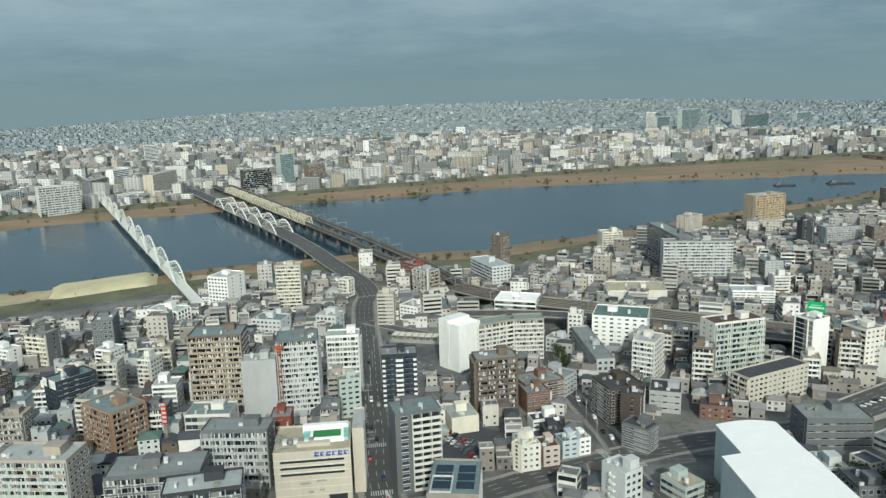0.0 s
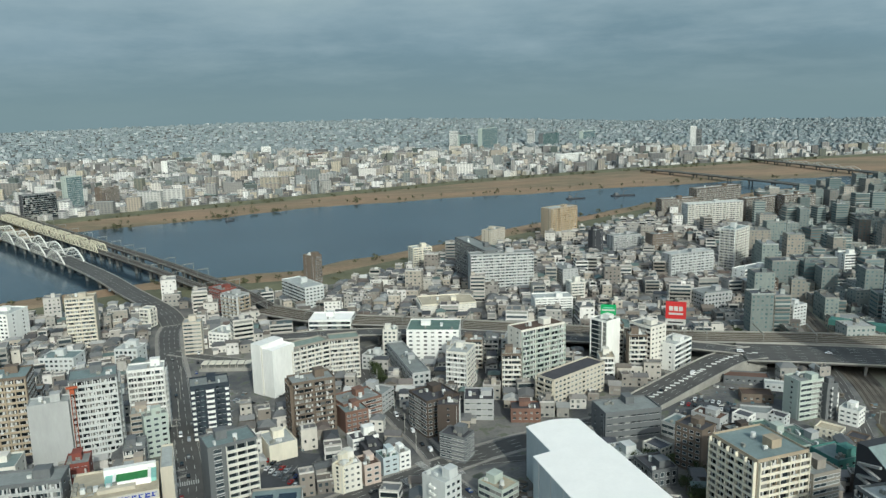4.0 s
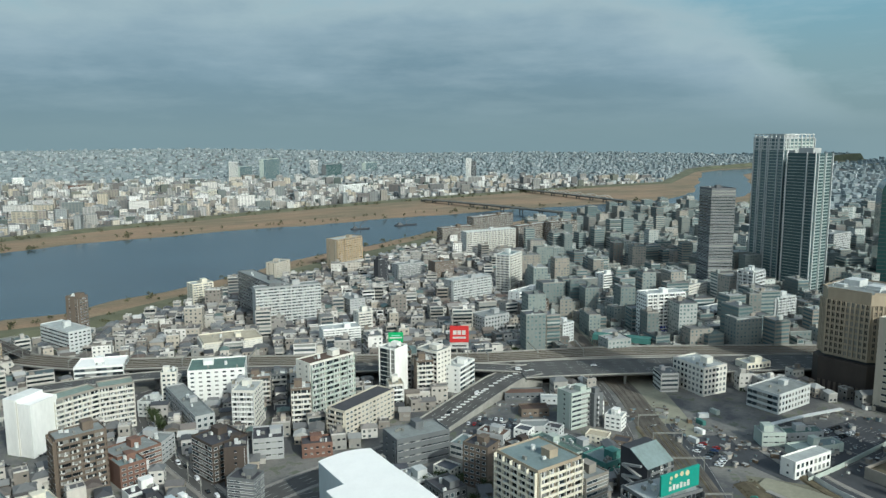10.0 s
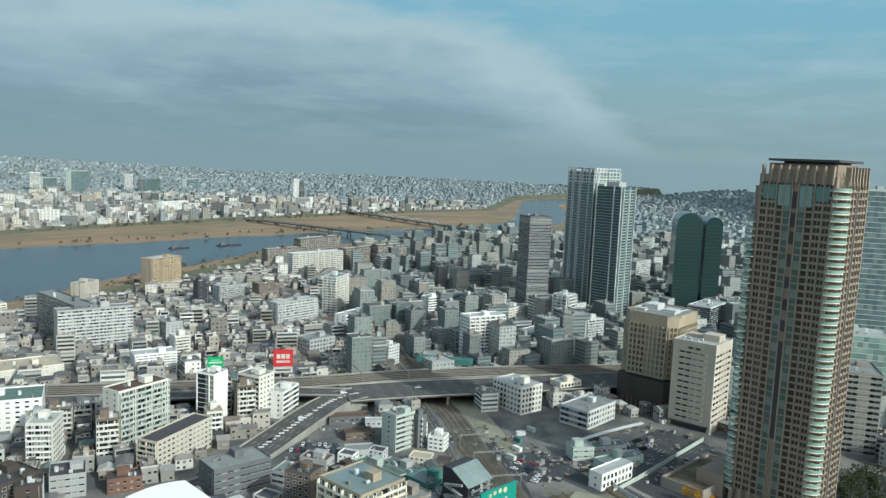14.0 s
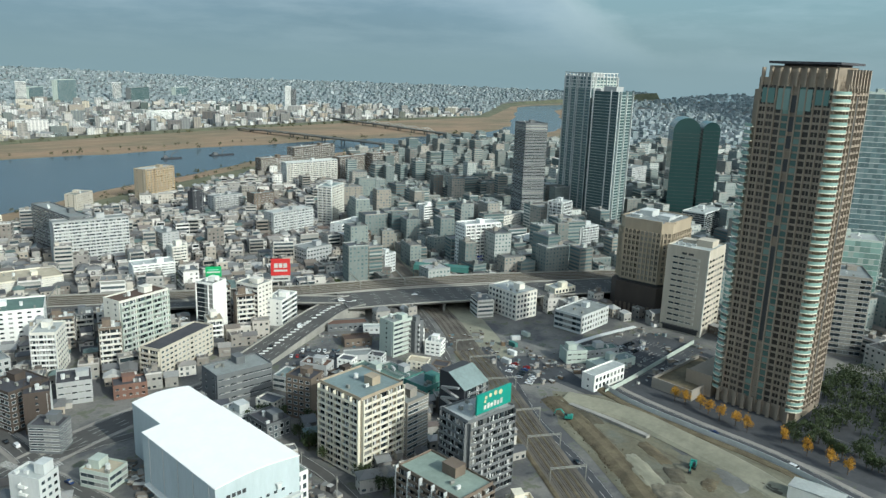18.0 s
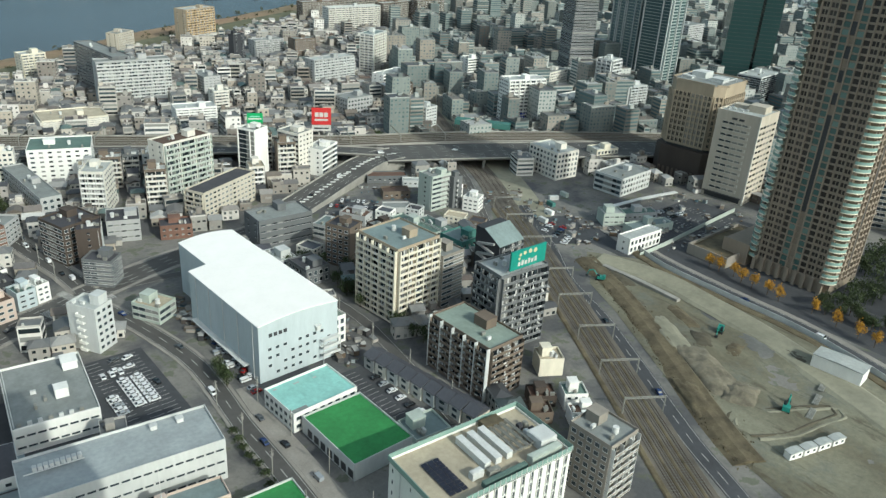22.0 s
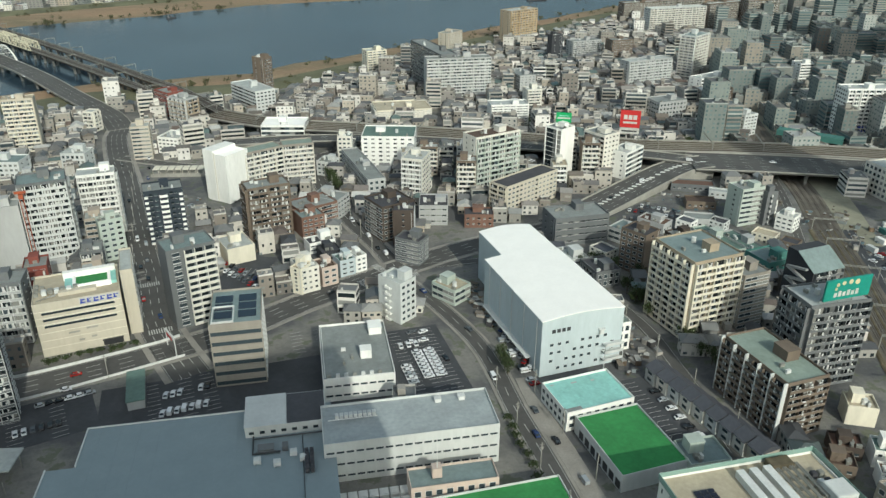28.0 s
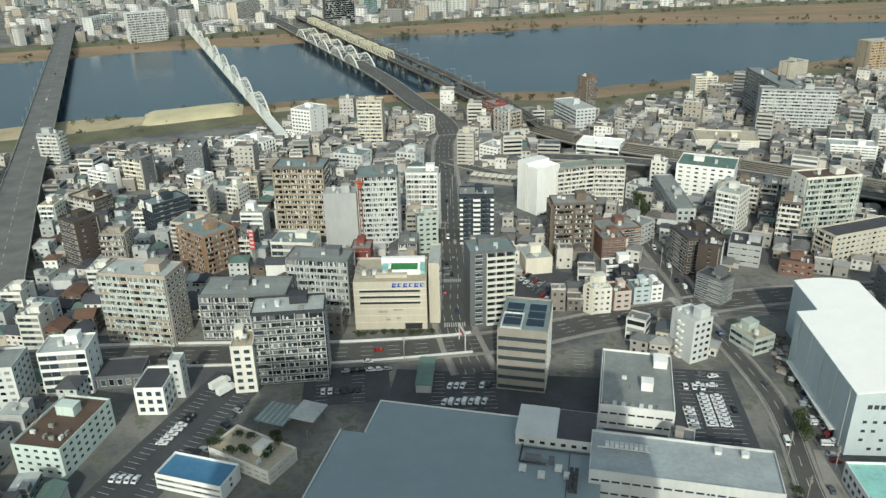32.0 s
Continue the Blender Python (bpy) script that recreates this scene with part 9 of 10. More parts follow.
# trees: trunk, limbs, crown of loose leaf clumps
def tree_proto(name, label, h, spread, mat, seed, leaves=420):
    r = random.Random(seed)
    root = thing(name, 0, 0, 0, 0, label, "tree", "street trees")
    bars = []
    tips = []
    for k in range(7):
        a, z = r.uniform(0, 6.3), h * r.uniform(0.35, 0.75)
        e = (math.cos(a) * spread * r.uniform(0.5, 0.9), math.sin(a) * spread * r.uniform(0.5, 0.9), z + h * r.uniform(0.1, 0.28))
        tips.append(e)
        bars.append(tube([(0, 0, z * 0.8), (e[0] * 0.5, e[1] * 0.5, (z + e[2]) / 2), e], 0.05 * h / 6, 4))
    v, f = tube([(0, 0, 0), (0.05, 0, h * 0.4), (0, 0.05, h * 0.9)], 0.16 * h / 7, 6)
    put("trunk", shape("trunk", *merge((v, f), *bars)), BARK, root)
    V, F = [], []
    for k in range(leaves):
        c = Vector(r.choice(tips + [(0, 0, h * 0.9), (0, 0, h * 0.7)])) + Vector((r.gauss(0, spread * 0.3), r.gauss(0, spread * 0.3), r.gauss(0, h * 0.09)))
        s = r.uniform(0.16, 0.36)
        rot = Euler((r.uniform(0, 3), r.uniform(0, 3), r.uniform(0, 6))).to_matrix()
        n = len(V)
        V += [tuple(c + rot @ Vector(p)) for p in ((-s, -s * 0.6, 0), (s * 0.9, -s * 0.5, 0.1), (s, s * 0.7, 0), (-s * 0.8, s * 0.6, 0.12))]
        F.append((n, n + 1, n + 2, n + 3))
    me = bpy.data.meshes.new("crown")
    me.from_pydata(V, [], F)
    put("crown", me, mat, root)
    return root


GK = [tree_proto("ginkgo_tree", "slim yellow ginkgo tree beside the road", 8, 2.1, GINKGO, s) for s in (1, 2, 8)]
GT = [tree_proto("tree", "dark green leafy tree beside the street", 7, 2.6, LEAF, s) for s in (3, 4, 5)]
BT = [tree_proto("bush", "low dark green bush", 2.6, 1.8, LEAF, 6, 160)]
BR_ = [tree_proto("bare_tree", "brownish winter tree with thin foliage", 7, 2.8, GRASS, 7, 150)]
SEEN = set()


def plant(protos, x, y, z=0):
    p = rnd.choice(protos)
    m = pose(x, y, z, 0, 0, rnd.uniform(0, 360))
    if p.name in SEEN:
        copy_thing(p, m)
    else:
        SEEN.add(p.name)
        p.matrix_basis = m


for x, y in ((352, 182), (353, 168), (350, 162), (348, 155), (349, 147), (347, 140), (349, 124), (346, 111), (344, 100), (352, 176), (342, 92)):
    plant(GK, x, y)
for k in range(26):
    plant(GT, 356 + rnd.uniform(-3, 12), 60 + k * 2.6)
for k in range(12):
    plant(GT, 99.5 + rnd.uniform(-1, 1), 227 + k * 4.5) if k < 3 else plant(BT, 85.5 + k * 0.15 + rnd.uniform(-.6, .6), 160 + (k - 3) * 5)
for k in range(12):
    plant(GT, 72 + rnd.uniform(-1, 1), 440 + k * 4.2)
for k in range(9):
    plant(BT, -72 + k * 4, 286.5 + k * 0.5)
for x, y in ((-410, 640), (-402, 650), (-395, 645), (-470, 610), (-240, 700), (-225, 705), (-60, 735), (-20, 745), (-330, 700)):
    plant(BR_, x, y, -0.8)
for k in range(40):
    x = rnd.uniform(-600, 900)
    plant(BR_, x, bank(FAR, x) + rnd.uniform(18, 60), -0.8)
for k in range(30):
    plant(BT if rnd.random() < 0.5 else GT, 150 + rnd.uniform(-3, 60), 285 + rnd.uniform(-12, 25))
for k in range(16):
    plant(GT, 175 + rnd.uniform(-2, 4), 205 + rnd.uniform(-3, 70))
for k in range(24):
    plant(GT, rnd.uniform(285, 345), 450 + rnd.uniform(-4, 14))

# utility poles along the streets
pole = shape("utility_pole", *merge(tube([(0, 0, 0), (0, 0, 11)], 0.17, 6), box_vf(-0.9, 0.9, -0.07, 0.07, 10.0, 10.15), box_vf(-0.7, 0.7, -0.07, 0.07, 9.0, 9.15), tube([(0.35, 0, 8.0), (0.35, 0, 8.9)], 0.24, 6)))
for x, y in [(87 + 0.04 * 22 * k, 130 + 22 * k) for k in range(5)] + [(103.5, 116 + 24 * k) for k in range(5)] + [(-40.5 - 1.3 * k, 315 + 28 * k) for k in range(8)] + [(72 - 0.8 * k, 345 + 24 * k) for k in range(6)] + [(-240 + 32 * k, 250 + 3.2 * k) for k in range(7)] + [(160, 170 + 25 * k) for k in range(5)]:
    tagged(put("utility_pole", pole, CONC, m=pose(x, y, 0.1, 0, 0, rnd.uniform(0, 90))), "grey concrete utility pole with cross arms", "utility pole", "utility poles")
# zebra crossings
for x, y, yaw in ((-30, 300, 98), (-36, 345, 96), (72, 330, 20), (84, 318, 100), (62, 316, 20)):
    tagged(put("zebra_crossing", slab_mesh("zebra_crossing", [(-2, 2, -5 + 1.0 * k, -4.5 + 1.0 * k, 0, 0.02) for k in range(10)]), PAINT, m=pose(x, y, 0.24, 0, 0, yaw)), "white zebra crossing stripes on asphalt", "zebra crossing", kind="stuff")

for k in range(14):
    plant(BT, -96 + rnd.uniform(-10, 14), 202 + rnd.uniform(-5, 6), 5.0)
block("workshop", "low workshop with a dark sheet roof", -160, 246, 12, 20, 14, 6, 1, "dgrey", "punch", "blank", roof="dark", gear=0)
block("office_block", "small white office with a slim stair tower", -137, 231, 6, 11, 15, 12, 3, "white", "punch", "punch", roof="dark", gear=0)
block("stair_tower", "slim white stair tower with a sloped top", -131, 238, 6, 4.5, 6, 17, 5, "lgrey", "blank", "blank", roof="lgrey", gear=0)
block("apartment_block", "slim cream-grey apartment block beside the charcoal tower", -107, 247, 11, 8.5, 13, 21, 6, "offwhite", "punch", "blank", roof="tan")
block("shop_building", "low shop with white curved canopy and pale green front", 97, 292, -60, 14, 11, 8, 2, "greygreen", "ribbon", "ribbon", roof="tan", trim="teal")
block("office_block", "white loading annex beside the warehouse", 148, 236, 2, 9, 14, 13, 3, "white", "punch", "punch", roof="green", gear=1)
block("apartment_block", "lower brown annex beside the cream tower", 208.2, 237.6, -84.8, 20, 13.6, 27, 9, "taupe", "punch", "ribbon", roof="grey", trim="taupe")
block("office_block", "slim tan corner block beside the tracks", 170, 110, -88, 16, 14, 24, 7, "taupe", "punch", "capbalc", roof="grey", trim="taupe")
for k in range(9):
    x, y = 152 + k * 1.0, 206 - k * 6.2
    h_ = thing("town_house", x, y, 0, -86 + rnd.uniform(-3, 3), "narrow grey terraced house with a dark tiled roof", "house", "terraced houses")
    keep(x, y, 0, 9, 8)
    put("wall", slab_mesh("wall", [(-2.9, 2.9, -4, 4, 0, 5.8)]), WALL[rnd.choice(("grey", "lgrey", "offwhite", "beige"))], h_)
    put("roof", shape("roof", *prism([(-4.5, 5.7), (4.5, 5.7), (4.5, 5.9), (0, 8.0), (-4.5, 5.9)], -3.0, 3.0)), ROOF["tile"], h_, pose(0, 0, 0, 0, 0, 90))
    for z in (1.0, 3.7):
        put("window", cached("thw", lambda: slab_mesh("window", [(-1.2, 1.2, -4.06, -3.98, 0, 1.2, 0), (-1.3, 1.3, -4.14, -3.98, -0.1, 0, 1)], 2)), [GLASS, FRAME], h_, pose(0, 0, z))


for nm, lab, x, y, yaw, w, d, h, fl, wall, fr, ri, ro in (
        ("house", "white house with a flat teal roof beside the tracks", 198, 144, -32, 9, 8, 7, 2, "white", "small", "small", "teal"),
        ("house", "white house with a brown roof beside the tracks", 192, 135, -32, 9, 6, 6, 2, "white", "small", "small", "brown"),
        ("house", "white house with a dark roof beside the tracks", 187, 127, -32, 11, 7, 7, 2, "white", "punch", "small", "dark"),
        ("house", "cream angular house beside the brown slab", 207, 165, -30, 10, 9, 8, 2, "cream", "bare", "small", "tan"),
        ("house", "low dark house with a rusty roof", 180, 146, -32, 11, 8, 5, 1, "brown", "small", "small", "brown"),
        ("house", "low dark house with a dark roof", 189, 152, -32, 10, 8, 5, 1, "dbrown", "small", "small", "rust"),
        ("workshop", "low blue-grey shed beside the terraced houses", 139, 160, -6, 14, 12, 7, 2, "greygreen", "thin", "small", "bluegrey"),
        ("office_block", "round-cornered cream block at the crossing", 35, 322, 14, 9, 13, 13, 4, "offwhite", "small", "small", "lgrey"),
        ("shop_building", "salmon pink shop house at the crossing", 45, 325, 14, 8, 11, 10, 3, "pink", "punch", "small", "brown"),
        ("shop_building", "small pale blue shop house", 55, 331, 14, 8, 9, 9, 3, "blue", "punch", "small", "teal"),
        ("shop_building", "narrow white corner shop", 62, 333, 18, 6, 8, 9, 3, "white", "punch", "punch", "lgrey"),
        ("shop_building", "black-walled low house behind the corner shops", 50, 345, 10, 10, 9, 8, 2, "dark", "small", "small", "dark"),
        ("office_block", "red-brown balcony block beside the street", 46, 385, 14, 13, 14, 12, 4, "brick", "punch", "capbalc", "bluegrey"),
        ("shop_building", "low white house with a dark roof", 48, 362, 12, 14, 9, 6, 2, "white", "ribbon", "small", "dark"),
        ("office_block", "tall dark brown block with roof machines", 93, 360, -18, 11, 16, 20, 6, "dbrown", "side", "ribbon", "dark"),
        ("office_block", "grey workshop block with a dark flat roof", 116, 382, -18, 16, 18, 12, 3, "grey", "thin", "thin", "dark"),
        ("house", "orange-brown low house with a dark roof", 138, 368, -18, 16, 11, 8, 2, "brick", "small", "small", "dark"),
        ("workshop", "white shed between warehouse and office", 152, 318, -20, 9, 14, 7, 2, "white", "small", "blank", "lgrey"),
        ("office_block", "long pale shed behind the striped tower", 6, 365, 15, 14, 18, 9, 1, "cream", "bare", "bare", "lgrey"),
        ("workshop", "long low grey shed in the yard below the towers", 366, 232, -14, 30, 9, 5, 1, "greygreen", "blank", "small", "bluegrey"),
        ("workshop", "low grey-green shed in the yard", 376, 248, -24, 24, 9, 5, 1, "grey", "small", "small", "teal"),
        ("workshop", "low grey annex in the yard", 356, 252, -30, 13, 11, 8, 2, "greygreen", "thin", "small", "lgrey")):
    block(nm, lab, x, y, yaw, w, d, h, fl, wall, fr, ri, roof=ro, gear=1)
wl = [(330, 211), (352, 212), (376, 214), (410, 217), (441, 219.5)]
tagged(put("yard_wall", shape("yard_wall", *sweep(wl, bar(-0.15, 0.15, 0, 2.6), 6)), WALL["greygreen"]), "long pale wall round the yard", "wall")


def away(proto):
    for o in list(proto.children_recursive) + [proto]:
        bpy.data.objects.remove(o)


for k, c in CARS.items():
    if k not in USED:
        away(c)
for t in GK + GT + BT + BR_:
    if t.name not in SEEN:
        away(t)

# bushes and small trees along the river and in gardens
def bushes(name, label, mat, spots, seed, leaves=26):
    """Loose leaf clumps round short stems; spots are (x, y, z, size)."""
    r = random.Random(seed)
    V, F = [], []
    for x, y, z, size in spots:
        n = len(V)
        V += [(x - 0.15, y, z - 0.5), (x + 0.15, y, z - 0.5), (x, y + 0.2, z + size * 0.6)]
        F.append((n, n + 1, n + 2))
        lobes = [(r.uniform(-0.5, 0.5) * size, r.uniform(-0.5, 0.5) * size, r.uniform(0.25, 0.8) * size) for k in range(4)]
        for k in range(leaves):
            a, b, c = r.choice(lobes)
            c0 = Vector((x + a + r.gauss(0, 0.22) * size, y + b + r.gauss(0, 0.22) * size, z + max(0.1, c + r.gauss(0, 0.16) * size)))
            q = Euler((r.uniform(0, 3), r.uniform(0, 3), r.uniform(0, 6))).to_matrix()
            e, n = r.uniform(0.10, 0.22) * size, len(V)
            V += [tuple(c0 + q @ Vector(p)) for p in ((-e, -e * 0.6, 0), (e, -e * 0.5, 0.1 * e), (e * 0.9, e * 0.7, 0), (-e * 0.8, e * 0.6, 0.1 * e))]
            F.append((n, n + 1, n + 2, n + 3))
    me = bpy.data.meshes.new(name)
    me.from_pydata(V, [], F)
    return tagged(put(name, me, mat), label, "bushes", kind="stuff")


rnd = random.Random(77)
spots = []
for k in range(330):
    x = rnd.uniform(-700, 1500)
    w = rnd.choice((0, 0, 1))
    y = bank(LEVEE, x) - rnd.uniform(8, 45) if w == 0 else bank(FAR, x) + rnd.uniform(2, 30)
    if rnd.random() < 0.55 or on_line(x, y, 3):
        spots.append((x, y, -0.6, rnd.uniform(3, 8)))
for cx, n in ((-190, 7), (-45, 8), (40, 4), (-110, 4)):
    spots += [(cx + rnd.gauss(0, 7), bank(FAR, cx) + rnd.uniform(-3, 5), -1.8, rnd.uniform(4, 7)) for k in range(n)]
for k in range(170):
    x = rnd.uniform(-420, 900)
    if not on_line(x, bank(NEAR, x) - 40, 5):
        spots.append((x, bank(NEAR, x) - rnd.uniform(5, 95), -0.8, rnd.uniform(2.5, 6)))
bushes("river_bushes", "dull green bushes and small trees on the river banks", SCRUB, spots, 11)

# ---- the quarters between ----
def far_boxes(name, label, mat, spots, pitched=0.0, seed=1):
    """Very many houses as one mesh: spots are (x, y, z, yaw, w, d, h)."""
    rnd = random.Random(seed)
    V, F = [], []
    for x, y, z, yaw, w, d, h in spots:
        c, s = math.cos(yaw), math.sin(yaw)
        n = len(V)

        def at(u, v, k):
            V.append((x + u * c - v * s, y + u * s + v * c, z + k))
        for k in (-1, h):
            for u, v in ((-w / 2, -d / 2), (w / 2, -d / 2), (w / 2, d / 2), (-w / 2, d / 2)):
                at(u, v, k)
        F += [(n, n + 1, n + 5, n + 4), (n + 1, n + 2, n + 6, n + 5), (n + 2, n + 3, n + 7, n + 6), (n + 3, n, n + 4, n + 7)]
        if rnd.random() < pitched and h < 11:
            at(-w / 2, 0, h + d * 0.22), at(w / 2, 0, h + d * 0.22)
            F += [(n + 4, n + 5, n + 9, n + 8), (n + 6, n + 7, n + 8, n + 9), (n + 5, n + 6, n + 9), (n + 7, n + 4, n + 8)]
        else:
            F.append((n + 4, n + 5, n + 6, n + 7))
            if h > 14 and rnd.random() < 0.7:
                a, b = rnd.uniform(-0.2, 0.2) * w, rnd.uniform(-0.2, 0.2) * d
                m = len(V)
                for k in (h, h + rnd.uniform(2, 4)):
                    for u, v in ((-2, -2), (2, -2), (2, 2), (-2, 2)):
                        at(a + u, b + v, k)
                F += [(m, m + 1, m + 5, m + 4), (m + 1, m + 2, m + 6, m + 5), (m + 2, m + 3, m + 7, m + 6), (m + 3, m, m + 4, m + 7), (m + 4, m + 5, m + 6, m + 7)]
    me = bpy.data.meshes.new(name)
    me.from_pydata(V, [], F)
    return tagged(put(name, me, mat), label, "houses", kind="stuff")


def town(name, label, mats, spots, seed, houses=0.8):
    """Houses and small blocks of a quarter as one mesh: spots as above. Slots: wall, roof, glass, balcony."""
    r = random.Random(seed)
    V, F, M = [], [], []

    def solid(at, x0, x1, y0, y1, z0, z1, slot, lid=True):
        n = len(V)
        V.extend(at(a, b, z) for z in (z0, z1) for a, b in ((x0, y0), (x1, y0), (x1, y1), (x0, y1)))
        F.extend(((n, n + 1, n + 5, n + 4), (n + 1, n + 2, n + 6, n + 5), (n + 2, n + 3, n + 7, n + 6), (n + 3, n, n + 4, n + 7)))
        M.extend((slot,) * 4)
        if lid:
            F.append((n + 4, n + 5, n + 6, n + 7))
            F.append((n + 3, n + 2, n + 1, n))
            M.extend((slot,) * 2)

    def pitched(at, x0, x1, y0, y1, z, hip):
        e = r.uniform(0.35, 0.7)
        x0, x1, y0, y1 = x0 - e, x1 + e, y0 - e, y1 + e
        up, mid, k = (y1 - y0) * r.uniform(0.20, 0.30), (y0 + y1) / 2, ((y1 - y0) * 0.42 if hip else 0)
        n = len(V)
        V.extend(at(*q) for q in ((x0, y0, z), (x1, y0, z), (x1, y1, z), (x0, y1, z), (x0, y0, z + .2), (x1, y0, z + .2), (x1, y1, z + .2), (x0, y1, z + .2), (x0 + k, mid, z + up), (x1 - k, mid, z + up)))
        F.extend(((n + 3, n + 2, n + 1, n), (n, n + 1, n + 5, n + 4), (n + 1, n + 2, n + 6, n + 5), (n + 2, n + 3, n + 7, n + 6), (n + 3, n, n + 4, n + 7),
                  (n + 4, n + 5, n + 9, n + 8), (n + 6, n + 7, n + 8, n + 9), (n + 5, n + 6, n + 9), (n + 7, n + 4, n + 8)))
        M.extend((1,) * 9)

    for x, y, z, yaw, w, d, h in spots:
        c, s = math.cos(yaw), math.sin(yaw)

        def at(u, v, k):
            return (x + u * c - v * s, y + u * s + v * c, z + k)
        a, b = w / 2, d / 2
        fl = max(1, int(h / 2.9))
        fh = h / fl
        if h < 9 and r.random() < houses:
            solid(at, -a, a, -b, b, -1, h, 0, False)
            pitched(at, -a, a, -b, b, h, r.random() < 0.45)
            if r.random() < 0.5:
                u, q = r.uniform(0.35, 0.6) * w, r.uniform(1.6, 3.2)
                k = r.choice((3.0, 3.0, h - 0.6))
                o = r.choice((-a, a - u))
                solid(at, o, o + u, -b - q, -b + 0.3, -1, k, 0, False)
                pitched(at, o, o + u, -b - q, -b + 0.3, k, True)
            if r.random() < 0.6 and h > 5:
                o = r.uniform(-a + 0.4, 0)
                solid(at, o, o + 3.4, -b - 1.0, -b + 0.02, 2.7, 3.7, 3)
        else:
            solid(at, -a, a, -b, b, -1, h, 0)
            solid(at, -a + 0.25, a - 0.25, -b + 0.25, b - 0.25, h - 0.5, h + 0.03, 1)
            for q in ((-a, a, -b, -b + 0.22), (-a, a, b - 0.22, b), (-a, -a + 0.22, -b + 0.22, b - 0.22), (a - 0.22, a, -b + 0.22, b - 0.22)):
                solid(at, *q, h, h + 0.8, 3)
            if min(w, d) > 7:
                o, q = r.uniform(-a + 0.6, a - 4.4), r.uniform(-b + 0.6, b - 4.4)
                solid(at, o, o + r.uniform(2.5, 3.8), q, q + r.uniform(2.5, 3.8), h, h + r.uniform(2.2, 3.6), r.choice((0, 3)))
            for k in range(r.randint(1, 4)):
                o, q = r.uniform(-a + 0.5, a - 1.8), r.uniform(-b + 0.5, b - 1.8)
                solid(at, o, o + r.uniform(0.7, 1.5), q, q + r.uniform(0.6, 1.2), h, h + r.uniform(0.7, 1.4), 3)
        face = r.choice(("window", "window", "balcony", "ribbon")) if h > 9 else "window"
        for side in range(4):
            W, D = (w, b) if side % 2 == 0 else (d, a)
            ct, st = ((1, 0), (0, 1), (-1, 0), (0, -1))[side]

            def on(u, v, k, ct=ct, st=st):
                return at(u * ct - v * st, u * st + v * ct, k)
            n = max(1, int(W / (2.6 if h < 9 else 3.0)))
            for k in range(fl):
                z0 = k * fh
                if face == "balcony" and side in (0, 3):
                    solid(on, -W / 2 + 0.3, W / 2 - 0.3, -D - 1.0, -D + 0.02, z0 - 0.1, z0 + 1.0, 3)
                    solid(on, -W / 2 + 0.5, W / 2 - 0.5, -D - 0.05, -D + 0.02, z0 + 1.1, z0 + fh - 0.35, 2, False)
                    continue
                if face == "ribbon":
                    solid(on, -W / 2 + 0.5, W / 2 - 0.5, -D - 0.05, -D + 0.02, z0 + 1.0, z0 + fh - 0.6, 2)
                    continue
                for i in range(n):
                    if r.random() < 0.8:
                        o, q = -W / 2 + W * (i + 0.5) / n, r.uniform(0.45, 0.85)
                        solid(on, o - q, o + q, -D - 0.05, -D + 0.02, z0 + r.choice((0.5, 0.95, 0.95)), z0 + 2.05, 2)
    me = bpy.data.meshes.new(name)
    me.from_pydata(V, [], F)
    ob = put(name, me, mats)
    me.polygons.foreach_set("material_index", M)
    return tagged(ob, label, "houses", kind="stuff")


rnd = random.Random(5)
spots = []
for i in range(24000):
    x, y = rnd.uniform(-1500, 2600), rnd.uniform(1100, 2700)
    c = bank(LEVEE, x)
    if y < c + 25 or math.hypot(x, y) > 2700 or abs(math.degrees(math.atan2(x, y)) - 15) > 50:
        continue
    if hit_rect(x, y, 6, KEEP) or on_line(x, y, 8):
        continue
    h = rnd.choice((4, 5, 5, 5, 6, 6, 6, 7, 7, 7, 8, 8, 9, 10, 11, 12, 14, 18, 25)) * rnd.uniform(0.8, 1.2)
    wide = rnd.choice((0, 0, 0.2, 0.8)) if h > 10 else rnd.choice((0, 0, 0, 0, 0, 0, 1.6))
    spots.append((x, y, 0, radians(rnd.choice((-20, -18, 5, 70)) + rnd.uniform(-8, 8)), rnd.uniform(6, 10) + h * (0.35 + wide), rnd.uniform(6, 10) + h * 0.12, h))
far_boxes("far_quarter", "pale houses and flats across the river", FARMASS, spots, 0.35, 2)
# horizon city: its haze sits in the HORIZON base colours
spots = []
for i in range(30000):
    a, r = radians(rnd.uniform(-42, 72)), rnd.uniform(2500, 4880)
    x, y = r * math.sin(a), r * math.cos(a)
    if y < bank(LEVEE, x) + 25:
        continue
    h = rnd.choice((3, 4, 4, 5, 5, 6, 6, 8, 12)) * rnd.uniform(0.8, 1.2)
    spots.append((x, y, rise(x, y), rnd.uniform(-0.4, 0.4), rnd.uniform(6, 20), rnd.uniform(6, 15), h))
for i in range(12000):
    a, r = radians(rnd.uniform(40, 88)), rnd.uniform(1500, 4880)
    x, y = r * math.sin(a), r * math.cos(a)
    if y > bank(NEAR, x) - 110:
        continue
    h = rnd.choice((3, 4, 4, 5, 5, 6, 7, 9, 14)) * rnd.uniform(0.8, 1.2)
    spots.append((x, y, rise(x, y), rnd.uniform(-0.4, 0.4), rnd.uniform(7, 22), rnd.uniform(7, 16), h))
far_boxes("horizon_quarter", "distant city to the horizon, haze painted into its colours", HORIZON, spots, 0.2, 3)

